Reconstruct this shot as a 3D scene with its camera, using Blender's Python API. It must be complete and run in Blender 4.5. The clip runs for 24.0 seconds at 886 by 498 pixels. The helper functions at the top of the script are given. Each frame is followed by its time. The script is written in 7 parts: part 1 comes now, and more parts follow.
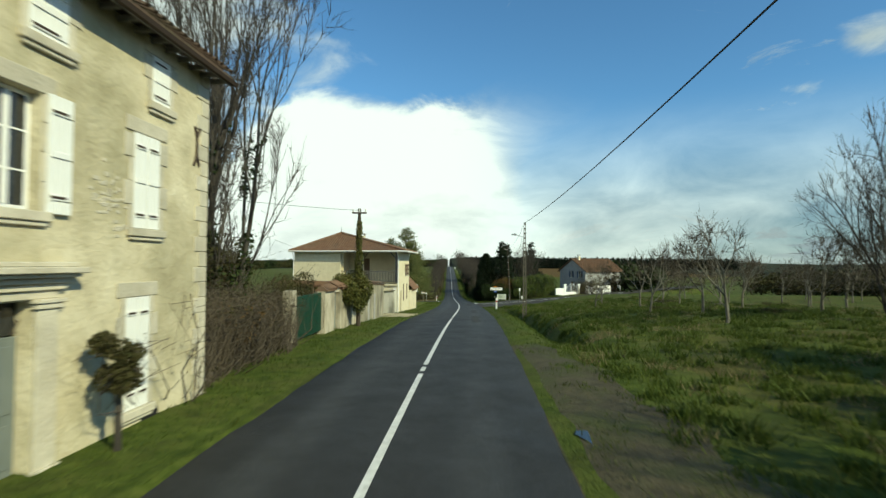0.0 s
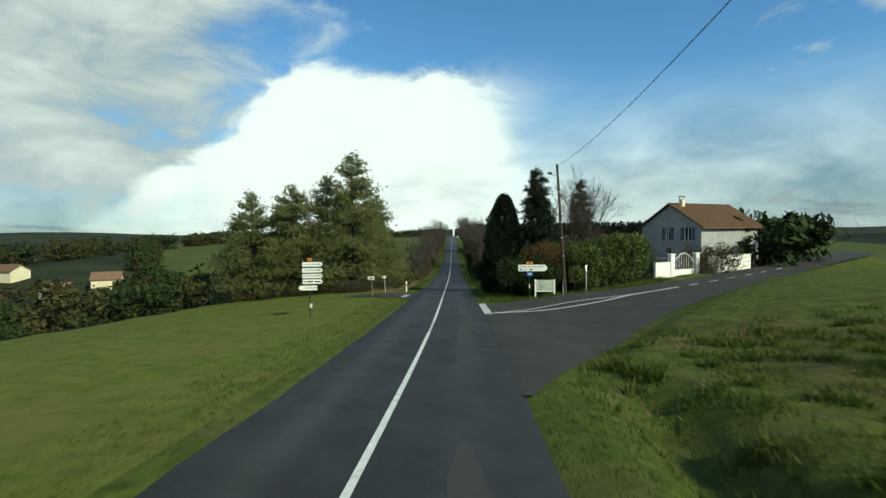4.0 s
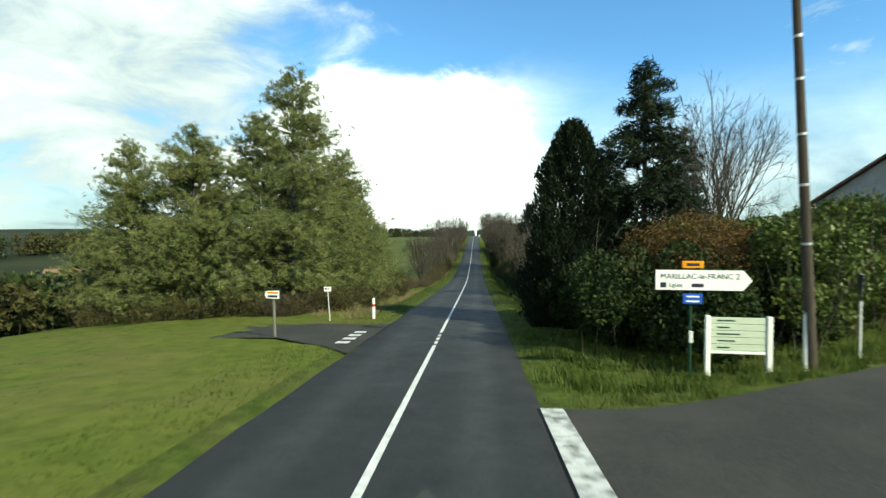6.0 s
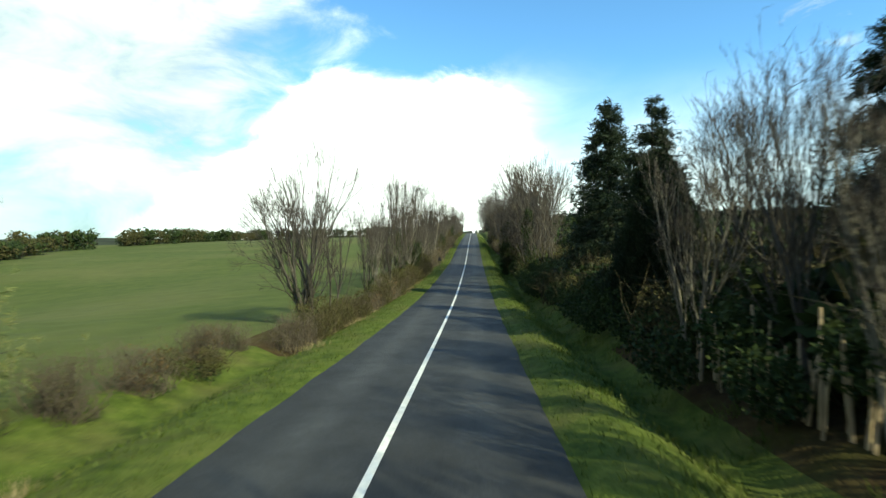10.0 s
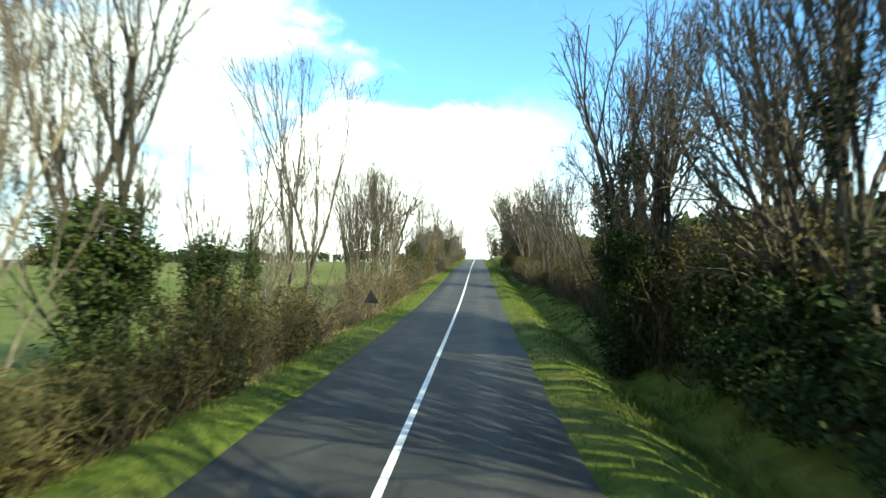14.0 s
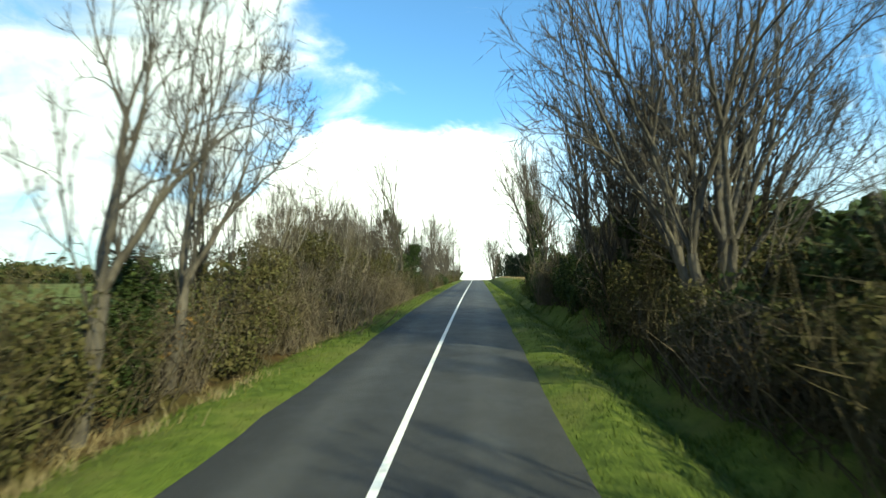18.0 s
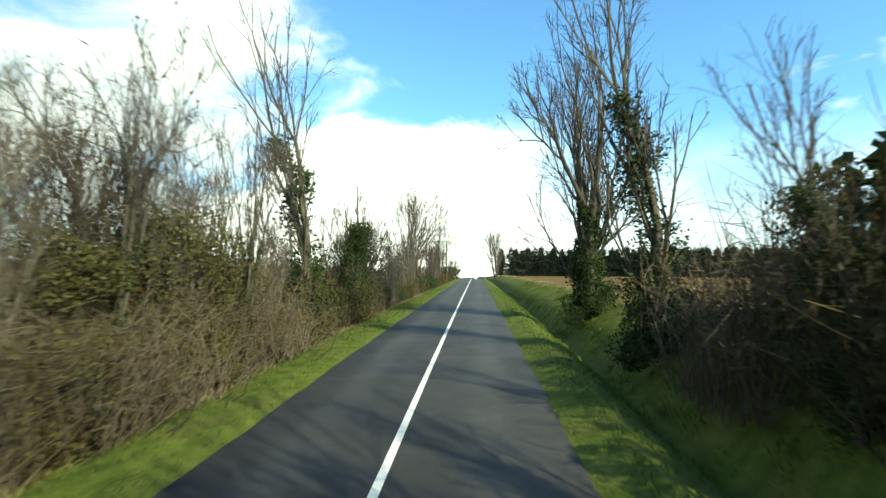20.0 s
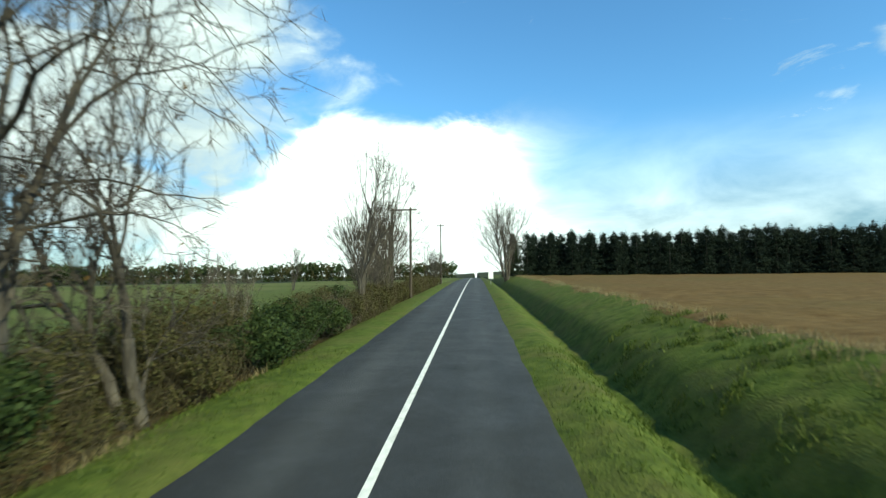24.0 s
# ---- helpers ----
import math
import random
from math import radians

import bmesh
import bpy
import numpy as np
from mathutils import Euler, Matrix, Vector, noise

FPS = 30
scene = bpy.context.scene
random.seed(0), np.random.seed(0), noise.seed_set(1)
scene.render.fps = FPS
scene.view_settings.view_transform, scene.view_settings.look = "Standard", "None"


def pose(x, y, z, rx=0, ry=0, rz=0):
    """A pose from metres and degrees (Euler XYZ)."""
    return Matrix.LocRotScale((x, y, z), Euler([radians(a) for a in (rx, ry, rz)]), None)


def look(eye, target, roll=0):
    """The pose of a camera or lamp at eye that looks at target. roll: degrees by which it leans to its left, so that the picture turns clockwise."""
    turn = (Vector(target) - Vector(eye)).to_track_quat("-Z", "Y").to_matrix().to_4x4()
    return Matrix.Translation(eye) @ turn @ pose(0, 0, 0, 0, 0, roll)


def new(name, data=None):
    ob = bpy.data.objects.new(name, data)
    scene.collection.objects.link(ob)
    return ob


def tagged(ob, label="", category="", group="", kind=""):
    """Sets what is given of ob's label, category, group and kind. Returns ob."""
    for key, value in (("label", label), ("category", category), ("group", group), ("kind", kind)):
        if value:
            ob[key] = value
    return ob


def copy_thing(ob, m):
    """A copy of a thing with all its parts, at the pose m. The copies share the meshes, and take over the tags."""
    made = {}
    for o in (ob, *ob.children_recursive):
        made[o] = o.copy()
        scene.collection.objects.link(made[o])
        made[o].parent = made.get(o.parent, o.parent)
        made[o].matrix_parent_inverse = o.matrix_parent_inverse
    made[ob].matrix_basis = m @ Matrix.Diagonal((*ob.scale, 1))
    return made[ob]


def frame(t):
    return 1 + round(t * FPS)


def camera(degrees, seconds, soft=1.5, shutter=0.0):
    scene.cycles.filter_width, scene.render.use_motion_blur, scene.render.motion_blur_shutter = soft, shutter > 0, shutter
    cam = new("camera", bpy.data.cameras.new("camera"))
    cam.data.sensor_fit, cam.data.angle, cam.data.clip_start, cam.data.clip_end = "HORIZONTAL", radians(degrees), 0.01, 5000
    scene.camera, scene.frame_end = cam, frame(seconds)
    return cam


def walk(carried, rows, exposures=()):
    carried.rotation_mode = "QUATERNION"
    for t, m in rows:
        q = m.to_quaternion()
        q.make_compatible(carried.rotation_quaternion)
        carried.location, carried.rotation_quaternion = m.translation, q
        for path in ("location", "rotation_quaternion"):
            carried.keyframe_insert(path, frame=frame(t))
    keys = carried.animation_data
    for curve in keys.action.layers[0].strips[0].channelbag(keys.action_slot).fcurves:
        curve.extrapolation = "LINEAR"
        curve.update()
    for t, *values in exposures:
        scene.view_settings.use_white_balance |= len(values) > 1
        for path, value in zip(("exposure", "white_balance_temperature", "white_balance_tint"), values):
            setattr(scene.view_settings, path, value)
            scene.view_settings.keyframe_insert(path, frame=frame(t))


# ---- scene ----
cam = camera(82.0, 24.0, soft=1.4, shutter=0.25)
EXPO = [(0.0, -0.02, 6630, -12), (2.0, 0.08, 6530, -12), (5.0, -0.12, 6380, -12), (6.0, 0.65, 6630, -12), (7.0, 1.03, 7130, -10), (8.0, 1.23, 6980, -11), (9.0, 0.66, 6530, -12), (12.0, 1.33, 6980, -12), (13.0, 1.23, 6980, -12), (14.0, 1.56, 6930, -12), (15.0, 1.36, 6880, -14), (16.0, 1.08, 6630, -15), (17.0, 1.03, 6730, -14), (18.0, 1.06, 6930, -14), (21.0, 1.20, 7030, -13), (22.0, 0.40, 6330, -15), (24.0, 0.57, 6380, -14)]
SKY, CLOUD = 0.152, 1.08
PATH = [
    (0.0, pose(-1.64, 0.00, 2.90, 91.51, -0.40, 0.59)),
    (0.5, pose(-1.30, 6.60, 2.87, 91.51, 0.10, 0.62)),
    (1.0, pose(-0.94, 13.20, 2.81, 90.81, -0.20, 0.53)),
    (1.5, pose(-0.61, 19.80, 2.69, 90.63, 0.40, 0.57)),
    (2.0, pose(-0.32, 26.40, 2.48, 89.37, -0.10, 0.61)),
    (2.5, pose(-0.01, 33.00, 2.17, 88.39, 0.40, 0.66)),
    (4.5, pose(1.29, 59.40, 0.52, 88.26, 1.20, 1.68)),
    (5.0, pose(1.44, 66.00, 0.12, 88.31, 2.10, 2.40)),
    (5.5, pose(1.48, 72.60, -0.28, 88.48, 1.10, 3.18)),
    (6.0, pose(1.47, 79.20, -0.67, 88.41, 0.10, 3.69)),
    (6.5, pose(1.46, 85.80, -1.07, 87.89, -0.70, 4.14)),
    (7.0, pose(1.44, 92.40, -1.46, 88.19, -0.50, 4.14)),
    (7.5, pose(1.45, 99.00, -1.85, 88.88, 0.20, 3.95)),
    (8.0, pose(1.46, 105.60, -2.24, 88.43, 0.90, 3.58)),
    (8.5, pose(1.51, 112.20, -2.63, 88.49, 1.90, 3.58)),
    (9.0, pose(1.53, 118.80, -3.02, 88.24, 1.20, 3.52)),
    (9.5, pose(1.53, 125.40, -3.41, 88.49, 1.60, 3.39)),
    (11.5, pose(1.32, 151.80, -4.84, 88.77, -0.20, 3.97)),
    (12.0, pose(1.30, 158.40, -5.14, 89.54, 0.30, 3.91)),
    (12.5, pose(1.25, 165.00, -5.38, 89.80, -0.70, 3.91)),
    (13.0, pose(1.24, 171.60, -5.56, 90.75, -0.80, 3.91)),
    (13.5, pose(1.25, 178.20, -5.65, 91.17, -0.30, 3.91)),
    (14.0, pose(1.28, 184.80, -5.68, 91.96, 0.20, 3.98)),
    (14.5, pose(1.27, 191.40, -5.67, 91.99, 0.10, 4.11)),
    (15.0, pose(1.27, 198.00, -5.64, 92.00, 0.30, 4.11)),
    (15.5, pose(1.26, 204.60, -5.59, 92.02, 0.80, 3.80)),
    (16.0, pose(1.26, 211.20, -5.52, 92.72, 0.20, 3.55)),
    (16.5, pose(1.28, 217.80, -5.39, 93.10, 0.30, 3.74)),
    (17.0, pose(1.30, 224.40, -5.20, 93.64, 0.50, 4.00)),
    (17.5, pose(1.31, 231.00, -4.96, 94.23, 0.40, 4.13)),
    (18.0, pose(1.30, 237.60, -4.68, 94.23, 0.00, 3.81)),
    (18.5, pose(1.30, 244.20, -4.37, 94.29, 0.50, 3.63)),
    (20.5, pose(1.24, 270.60, -3.20, 93.68, -0.60, 3.70)),
    (21.0, pose(1.25, 277.20, -2.97, 93.95, 0.10, 3.70)),
    (21.5, pose(1.25, 283.80, -2.76, 93.27, -0.50, 3.70)),
    (22.0, pose(1.28, 290.40, -2.56, 93.67, -0.60, 3.70)),
    (22.5, pose(1.31, 297.00, -2.36, 93.62, -0.10, 3.70)),
    (23.0, pose(1.34, 303.60, -2.17, 93.45, -0.50, 3.70)),
    (23.5, pose(1.40, 310.20, -1.99, 93.40, 0.40, 3.70)),
    (24.0, pose(1.43, 316.80, -1.80, 93.34, 0.50, 3.70)),
]
walk(cam, PATH, exposures=EXPO)

# ---- world and sun ----
SUN_AZ, SUN_EL = radians(131), radians(33)      # clockwise from +Y (the way of travel), above the horizon
sun_dir = Vector((math.sin(SUN_AZ) * math.cos(SUN_EL), math.cos(SUN_AZ) * math.cos(SUN_EL), math.sin(SUN_EL)))
sun = new("sun", bpy.data.lights.new("sun", "SUN"))
sun.data.energy, sun.data.angle, sun.data.color = 5.0, radians(0.6), (1.0, 0.88, 0.64)
sun.matrix_world = look(sun_dir * 100, (0, 0, 0))

world = bpy.data.worlds.new("world")
scene.world = world
world.use_nodes = True
wn, wl = world.node_tree.nodes, world.node_tree.links
wn.clear()


def wnode(kind, **kw):
    n = wn.new(kind)
    for k, v in kw.items():
        n.inputs[k].default_value = v
    return n


def wmath(op, a, b=None, c=None, clamp=False):
    n = wn.new("ShaderNodeMath")
    n.operation, n.use_clamp = op, clamp
    for i, s in enumerate((a, b, c)):
        if s is None:
            continue
        if isinstance(s, (int, float)):
            n.inputs[i].default_value = s
        else:
            wl.new(s, n.inputs[i])
    return n.outputs[0]


def wsmooth(x, lo, hi):
    n = wn.new("ShaderNodeMapRange")
    n.interpolation_type = "SMOOTHSTEP"
    n.inputs["From Min"].default_value, n.inputs["From Max"].default_value = lo, hi
    wl.new(x, n.inputs["Value"])
    return n.outputs[0]


sky = wn.new("ShaderNodeTexSky")
sky.sky_type, sky.sun_disc, sky.sun_elevation, sky.sun_rotation = "NISHITA", False, SUN_EL, SUN_AZ
sky.air_density, sky.dust_density, sky.ozone_density = 1.0, 0.2, 6.0
geo = wn.new("ShaderNodeTexCoord")
sep = wn.new("ShaderNodeSeparateXYZ")
wl.new(geo.outputs["Generated"], sep.inputs[0])
dx, dy, dz = sep.outputs
azim = wmath("ARCTAN2", dx, dy)                       # 0 ahead, positive to the right
elev = wmath("ARCSINE", dz)


def wnoise(scale, detail, rough, squash=2.2, dist=0.4):
    mp = wn.new("ShaderNodeMapping")
    mp.inputs["Scale"].default_value = (1, 1, squash)
    wl.new(geo.outputs["Generated"], mp.inputs[0])
    n = wnode("ShaderNodeTexNoise", Scale=scale, Detail=detail, Roughness=rough, Distortion=dist)
    wl.new(mp.outputs[0], n.inputs["Vector"])
    return n.outputs["Fac"]


billow = wnoise(5.5, 7, 0.58)
broad = wnoise(1.7, 4, 0.5)
wisp = wnoise(3.0, 8, 0.7, 4.0, 1.2)
# the big cumulus ahead: flat-topped bank with a crisp crest, melting away to the right
top = wmath("ADD", 0.315, wmath("MULTIPLY", wmath("SUBTRACT", billow, 0.5), 0.13))
top = wmath("SUBTRACT", top, wmath("MULTIPLY", wmath("MAXIMUM", wmath("SUBTRACT", azim, 0.07), 0.0), 0.55))
top = wmath("SUBTRACT", top, wmath("MULTIPLY", wmath("MAXIMUM", wmath("SUBTRACT", -0.30, azim), 0.0), 0.9))
width = wmath("ADD", 0.028, wmath("MULTIPLY", wsmooth(azim, 0.0, 0.24), 0.30))
bank = wsmooth(wmath("DIVIDE", wmath("SUBTRACT", top, elev), width), -0.4, 1.0)
bank = wmath("MULTIPLY", bank, wsmooth(azim, -0.75, -0.42))
bank = wmath("MULTIPLY", bank, wsmooth(wmath("MULTIPLY", azim, -1), -0.70, 0.02))
# grey broken cloud over the left and behind, clear overhead
leftw = wmath("MULTIPLY", wsmooth(wmath("MULTIPLY", azim, -1), -0.05, 0.55), wsmooth(wmath("SUBTRACT", 1.05, elev), 0.0, 0.45))
brk = wmath("ADD", wmath("MULTIPLY", broad, 0.55), wmath("MULTIPLY", billow, 0.45))
left_cloud = wsmooth(wmath("SUBTRACT", brk, wmath("MULTIPLY", wmath("SUBTRACT", 1.0, leftw), 0.42)), 0.33, 0.53)
# hazy streaks near the horizon and a few wisps in the blue
low = wmath("MULTIPLY", wsmooth(wmath("SUBTRACT", 0.27, elev), 0.0, 0.24), wsmooth(wisp, 0.30, 0.60))
haze = wmath("MULTIPLY", wsmooth(wmath("SUBTRACT", 0.31, elev), 0.0, 0.26), wmath("ADD", 0.56, wmath("MULTIPLY", broad, 0.60)))
small = wmath("MULTIPLY", wsmooth(wisp, 0.62, 0.74), 0.45)
def puff(a0, e0, size):
    """A small ragged cumulus at one bearing and height."""
    da, de = wmath("SUBTRACT", azim, a0), wmath("MULTIPLY", wmath("SUBTRACT", elev, e0), 2.3)
    off = wmath("SQRT", wmath("ADD", wmath("MULTIPLY", da, da), wmath("MULTIPLY", de, de)))
    return wmath("MULTIPLY", wsmooth(wmath("ADD", wmath("SUBTRACT", size, off), wmath("MULTIPLY", wmath("SUBTRACT", billow, 0.5), 0.22)), 0.0, 0.06), 0.85)


small = wmath("MAXIMUM", small, wmath("MAXIMUM", puff(0.69, 0.335, 0.07), puff(0.61, 0.275, 0.03)))
cover = wmath("MAXIMUM", wmath("MAXIMUM", bank, left_cloud), wmath("MAXIMUM", wmath("MAXIMUM", low, haze), small), clamp=True)
# shading inside the clouds
shade = wn.new("ShaderNodeValToRGB")
shade.color_ramp.elements[0].position, shade.color_ramp.elements[0].color = 0.31, (0.22, 0.27, 0.33, 1)
shade.color_ramp.elements[1].position, shade.color_ramp.elements[1].color = 0.58, (0.98, 0.99, 1.0, 1)
sh = wmath("ADD", wmath("MULTIPLY", bank, 0.17), wmath("MULTIPLY", wmath("ADD", wmath("MULTIPLY", broad, 0.5), wmath("MULTIPLY", billow, 0.5)), 0.80))
wl.new(sh, shade.inputs[0])
cl_bg = wnode("ShaderNodeBackground", Strength=CLOUD)
wl.new(shade.outputs[0], cl_bg.inputs["Color"])
sky_bg = wnode("ShaderNodeBackground", Strength=SKY)
deep = wn.new("ShaderNodeVectorMath")
deep.operation = "MULTIPLY"
deep.inputs[1].default_value = (0.86, 1.0, 1.07)
wl.new(sky.outputs[0], deep.inputs[0])
wl.new(deep.outputs[0], sky_bg.inputs["Color"])
mix = wn.new("ShaderNodeMixShader")
wl.new(cover, mix.inputs[0])
wl.new(sky_bg.outputs[0], mix.inputs[1])
wl.new(cl_bg.outputs[0], mix.inputs[2])
wout = wn.new("ShaderNodeOutputWorld")
wl.new(mix.outputs[0], wout.inputs[0])

# ---- materials ----
def material(name, colours, scale=3.0, detail=6, rough=0.85, bump=0.3, bump_scale=None, metal=0.0, spread=(0.3, 0.7), object_var=0.0,
             second=None, second_scale=0.4, second_amount=0.5, coords="pos", stretch=(1, 1, 1), specular=0.3, island_var=0.0):
    """A two-scale noise material in real metres: a run of colours by fine noise, blotched by a second colour."""
    m = bpy.data.materials.new(name)
    m.use_nodes = True
    nt = m.node_tree
    bsdf = nt.nodes["Principled BSDF"]
    bsdf.inputs["Roughness"].default_value = rough
    bsdf.inputs["Metallic"].default_value = metal
    bsdf.inputs["Specular IOR Level"].default_value = specular
    tc = nt.nodes.new("ShaderNodeNewGeometry") if coords == "pos" else nt.nodes.new("ShaderNodeTexCoord")
    src = tc.outputs["Position"] if coords == "pos" else tc.outputs["Object"]
    mp = nt.nodes.new("ShaderNodeMapping")
    mp.inputs["Scale"].default_value = stretch
    nt.links.new(src, mp.inputs[0])
    nz = nt.nodes.new("ShaderNodeTexNoise")
    nz.inputs["Scale"].default_value, nz.inputs["Detail"].default_value, nz.inputs["Roughness"].default_value = scale, detail, 0.62
    nt.links.new(mp.outputs[0], nz.inputs["Vector"])
    ramp = nt.nodes.new("ShaderNodeValToRGB")
    el = ramp.color_ramp.elements
    while len(el) < len(colours):
        el.new(0.5)
    for i, c in enumerate(colours):
        el[i].position = spread[0] + (spread[1] - spread[0]) * i / max(1, len(colours) - 1)
        el[i].color = (*c, 1)
    nt.links.new(nz.outputs["Fac"], ramp.inputs[0])
    col = ramp.outputs[0]
    if second:
        n2 = nt.nodes.new("ShaderNodeTexNoise")
        n2.inputs["Scale"].default_value, n2.inputs["Detail"].default_value, n2.inputs["Roughness"].default_value = second_scale, 5, 0.6
        nt.links.new(mp.outputs[0], n2.inputs["Vector"])
        mr = nt.nodes.new("ShaderNodeMapRange")
        mr.inputs["From Min"].default_value, mr.inputs["From Max"].default_value = 0.45, 0.68
        mr.inputs["To Max"].default_value = second_amount
        nt.links.new(n2.outputs["Fac"], mr.inputs["Value"])
        mx = nt.nodes.new("ShaderNodeMix")
        mx.data_type = "RGBA"
        nt.links.new(mr.outputs[0], mx.inputs[0])
        nt.links.new(col, mx.inputs[6])
        mx.inputs[7].default_value = (*second, 1)
        col = mx.outputs[2]
    if object_var or island_var:
        if object_var:
            oi = nt.nodes.new("ShaderNodeObjectInfo")
            rnd, amount = oi.outputs["Random"], object_var
        else:
            gi = nt.nodes.new("ShaderNodeNewGeometry")
            rnd, amount = gi.outputs["Random Per Island"], island_var
        mr = nt.nodes.new("ShaderNodeMapRange")
        mr.inputs["To Min"].default_value, mr.inputs["To Max"].default_value = 1 - amount, 1 + amount
        nt.links.new(rnd, mr.inputs["Value"])
        hs = nt.nodes.new("ShaderNodeHueSaturation")
        nt.links.new(mr.outputs[0], hs.inputs["Value"])
        nt.links.new(col, hs.inputs["Color"])
        col = hs.outputs[0]
    nt.links.new(col, bsdf.inputs["Base Color"])
    if bump:
        nb = nt.nodes.new("ShaderNodeTexNoise")
        nb.inputs["Scale"].default_value, nb.inputs["Detail"].default_value = bump_scale or scale * 3, 4
        nt.links.new(mp.outputs[0], nb.inputs["Vector"])
        bp = nt.nodes.new("ShaderNodeBump")
        bp.inputs["Strength"].default_value, bp.inputs["Distance"].default_value = bump, 0.05
        nt.links.new(nb.outputs["Fac"], bp.inputs["Height"])
        nt.links.new(bp.outputs[0], bsdf.inputs["Normal"])
    return m


def leafy(name, colours, rough=0.6, translucent=0.25, var=0.35):
    """Foliage: each leaf its own tone, some light coming through."""
    m = bpy.data.materials.new(name)
    m.use_nodes = True
    nt = m.node_tree
    bsdf = nt.nodes["Principled BSDF"]
    bsdf.inputs["Roughness"].default_value = rough
    bsdf.inputs["Specular IOR Level"].default_value = 0.15
    gi = nt.nodes.new("ShaderNodeNewGeometry")
    ramp = nt.nodes.new("ShaderNodeValToRGB")
    el = ramp.color_ramp.elements
    while len(el) < len(colours):
        el.new(0.5)
    for i, c in enumerate(colours):
        el[i].position, el[i].color = i / max(1, len(colours) - 1), (*c, 1)
    nz = nt.nodes.new("ShaderNodeTexNoise")
    nz.inputs["Scale"].default_value = 0.7
    nt.links.new(gi.outputs["Position"], nz.inputs["Vector"])
    ad = nt.nodes.new("ShaderNodeMath")
    ad.operation = "MULTIPLY_ADD"
    ad.inputs[1].default_value = 0.55
    nt.links.new(gi.outputs["Random Per Island"], ad.inputs[0])
    sb = nt.nodes.new("ShaderNodeMath")
    sb.operation = "MULTIPLY_ADD"
    sb.inputs[1].default_value, sb.inputs[2].default_value = 1.1, -0.32
    nt.links.new(nz.outputs["Fac"], sb.inputs[0])
    nt.links.new(sb.outputs[0], ad.inputs[2])
    nt.links.new(ad.outputs[0], ramp.inputs[0])
    nt.links.new(ramp.outputs[0], bsdf.inputs["Base Color"])
    tr = nt.nodes.new("ShaderNodeBsdfTranslucent")
    nt.links.new(ramp.outputs[0], tr.inputs["Color"])
    mx = nt.nodes.new("ShaderNodeMixShader")
    mx.inputs[0].default_value = translucent
    nt.links.new(bsdf.outputs[0], mx.inputs[1])
    nt.links.new(tr.outputs[0], mx.inputs[2])
    nt.links.new(mx.outputs[0], nt.nodes["Material Output"].inputs["Surface"])
    return m


def plain(name, colour, rough=0.6, metal=0.0, var=0.12):
    c2 = tuple(min(1, c * (1 + var)) for c in colour)
    c1 = tuple(c * (1 - var) for c in colour)
    return material(name, [c1, c2], scale=14, rough=rough, metal=metal, bump=0.08, coords="object")


M_ASPHALT = material("asphalt", [(0.022, 0.024, 0.025), (0.032, 0.033, 0.035), (0.046, 0.047, 0.047)], scale=30, detail=8, rough=0.7, bump=0.5, bump_scale=90,
                     second=(0.047, 0.047, 0.047), second_scale=0.22, second_amount=0.55, stretch=(1.6, 0.25, 1), specular=0.35)


def add_tracks(m):
    """Paler polished wheel tracks and a darker oiled middle along a lane, broken up by noise."""
    nt = m.node_tree
    bsdf = nt.nodes["Principled BSDF"]
    src = bsdf.inputs["Base Color"].links[0].from_socket
    at = nt.nodes.new("ShaderNodeAttribute")
    at.attribute_name = "across"

    def op(kind, a, b):
        n = nt.nodes.new("ShaderNodeMath")
        n.operation = kind
        for i, v in enumerate((a, b)):
            if isinstance(v, (int, float)):
                n.inputs[i].default_value = v
            else:
                nt.links.new(v, n.inputs[i])
        return n.outputs[0]
    g = nt.nodes.new("ShaderNodeNewGeometry")
    mp = nt.nodes.new("ShaderNodeMapping")
    mp.inputs["Scale"].default_value = (1.1, 0.10, 1.0)
    nt.links.new(g.outputs["Position"], mp.inputs[0])
    nz = nt.nodes.new("ShaderNodeTexNoise")
    nz.inputs["Scale"].default_value, nz.inputs["Detail"].default_value, nz.inputs["Roughness"].default_value = 1.0, 6, 0.65
    nt.links.new(mp.outputs[0], nz.inputs["Vector"])
    off = op("ABSOLUTE", op("SUBTRACT", op("ABSOLUTE", at.outputs["Fac"], 0.0), op("ADD", 1.25, op("MULTIPLY", nz.outputs["Fac"], 0.5))), 0.0)
    mr = nt.nodes.new("ShaderNodeMapRange")
    mr.interpolation_type = "SMOOTHSTEP"
    mr.inputs["From Min"].default_value, mr.inputs["From Max"].default_value = 0.62, 0.12
    nt.links.new(off, mr.inputs["Value"])
    fac = op("ADD", 0.74, op("MULTIPLY", mr.outputs[0], op("MULTIPLY", nz.outputs["Fac"], 0.72)))
    n2 = nt.nodes.new("ShaderNodeTexNoise")
    n2.inputs["Scale"].default_value, n2.inputs["Detail"].default_value, n2.inputs["Roughness"].default_value = 0.75, 9, 0.74
    nt.links.new(g.outputs["Position"], n2.inputs["Vector"])
    fac = op("MULTIPLY", fac, op("ADD", 0.50, n2.outputs["Fac"]))
    hs = nt.nodes.new("ShaderNodeHueSaturation")
    nt.links.new(fac, hs.inputs["Value"])
    nt.links.new(src, hs.inputs["Color"])
    nt.links.new(hs.outputs[0], bsdf.inputs["Base Color"])
    nt.links.new(op("SUBTRACT", 0.92, op("MULTIPLY", n2.outputs["Fac"], 0.45)), bsdf.inputs["Roughness"])


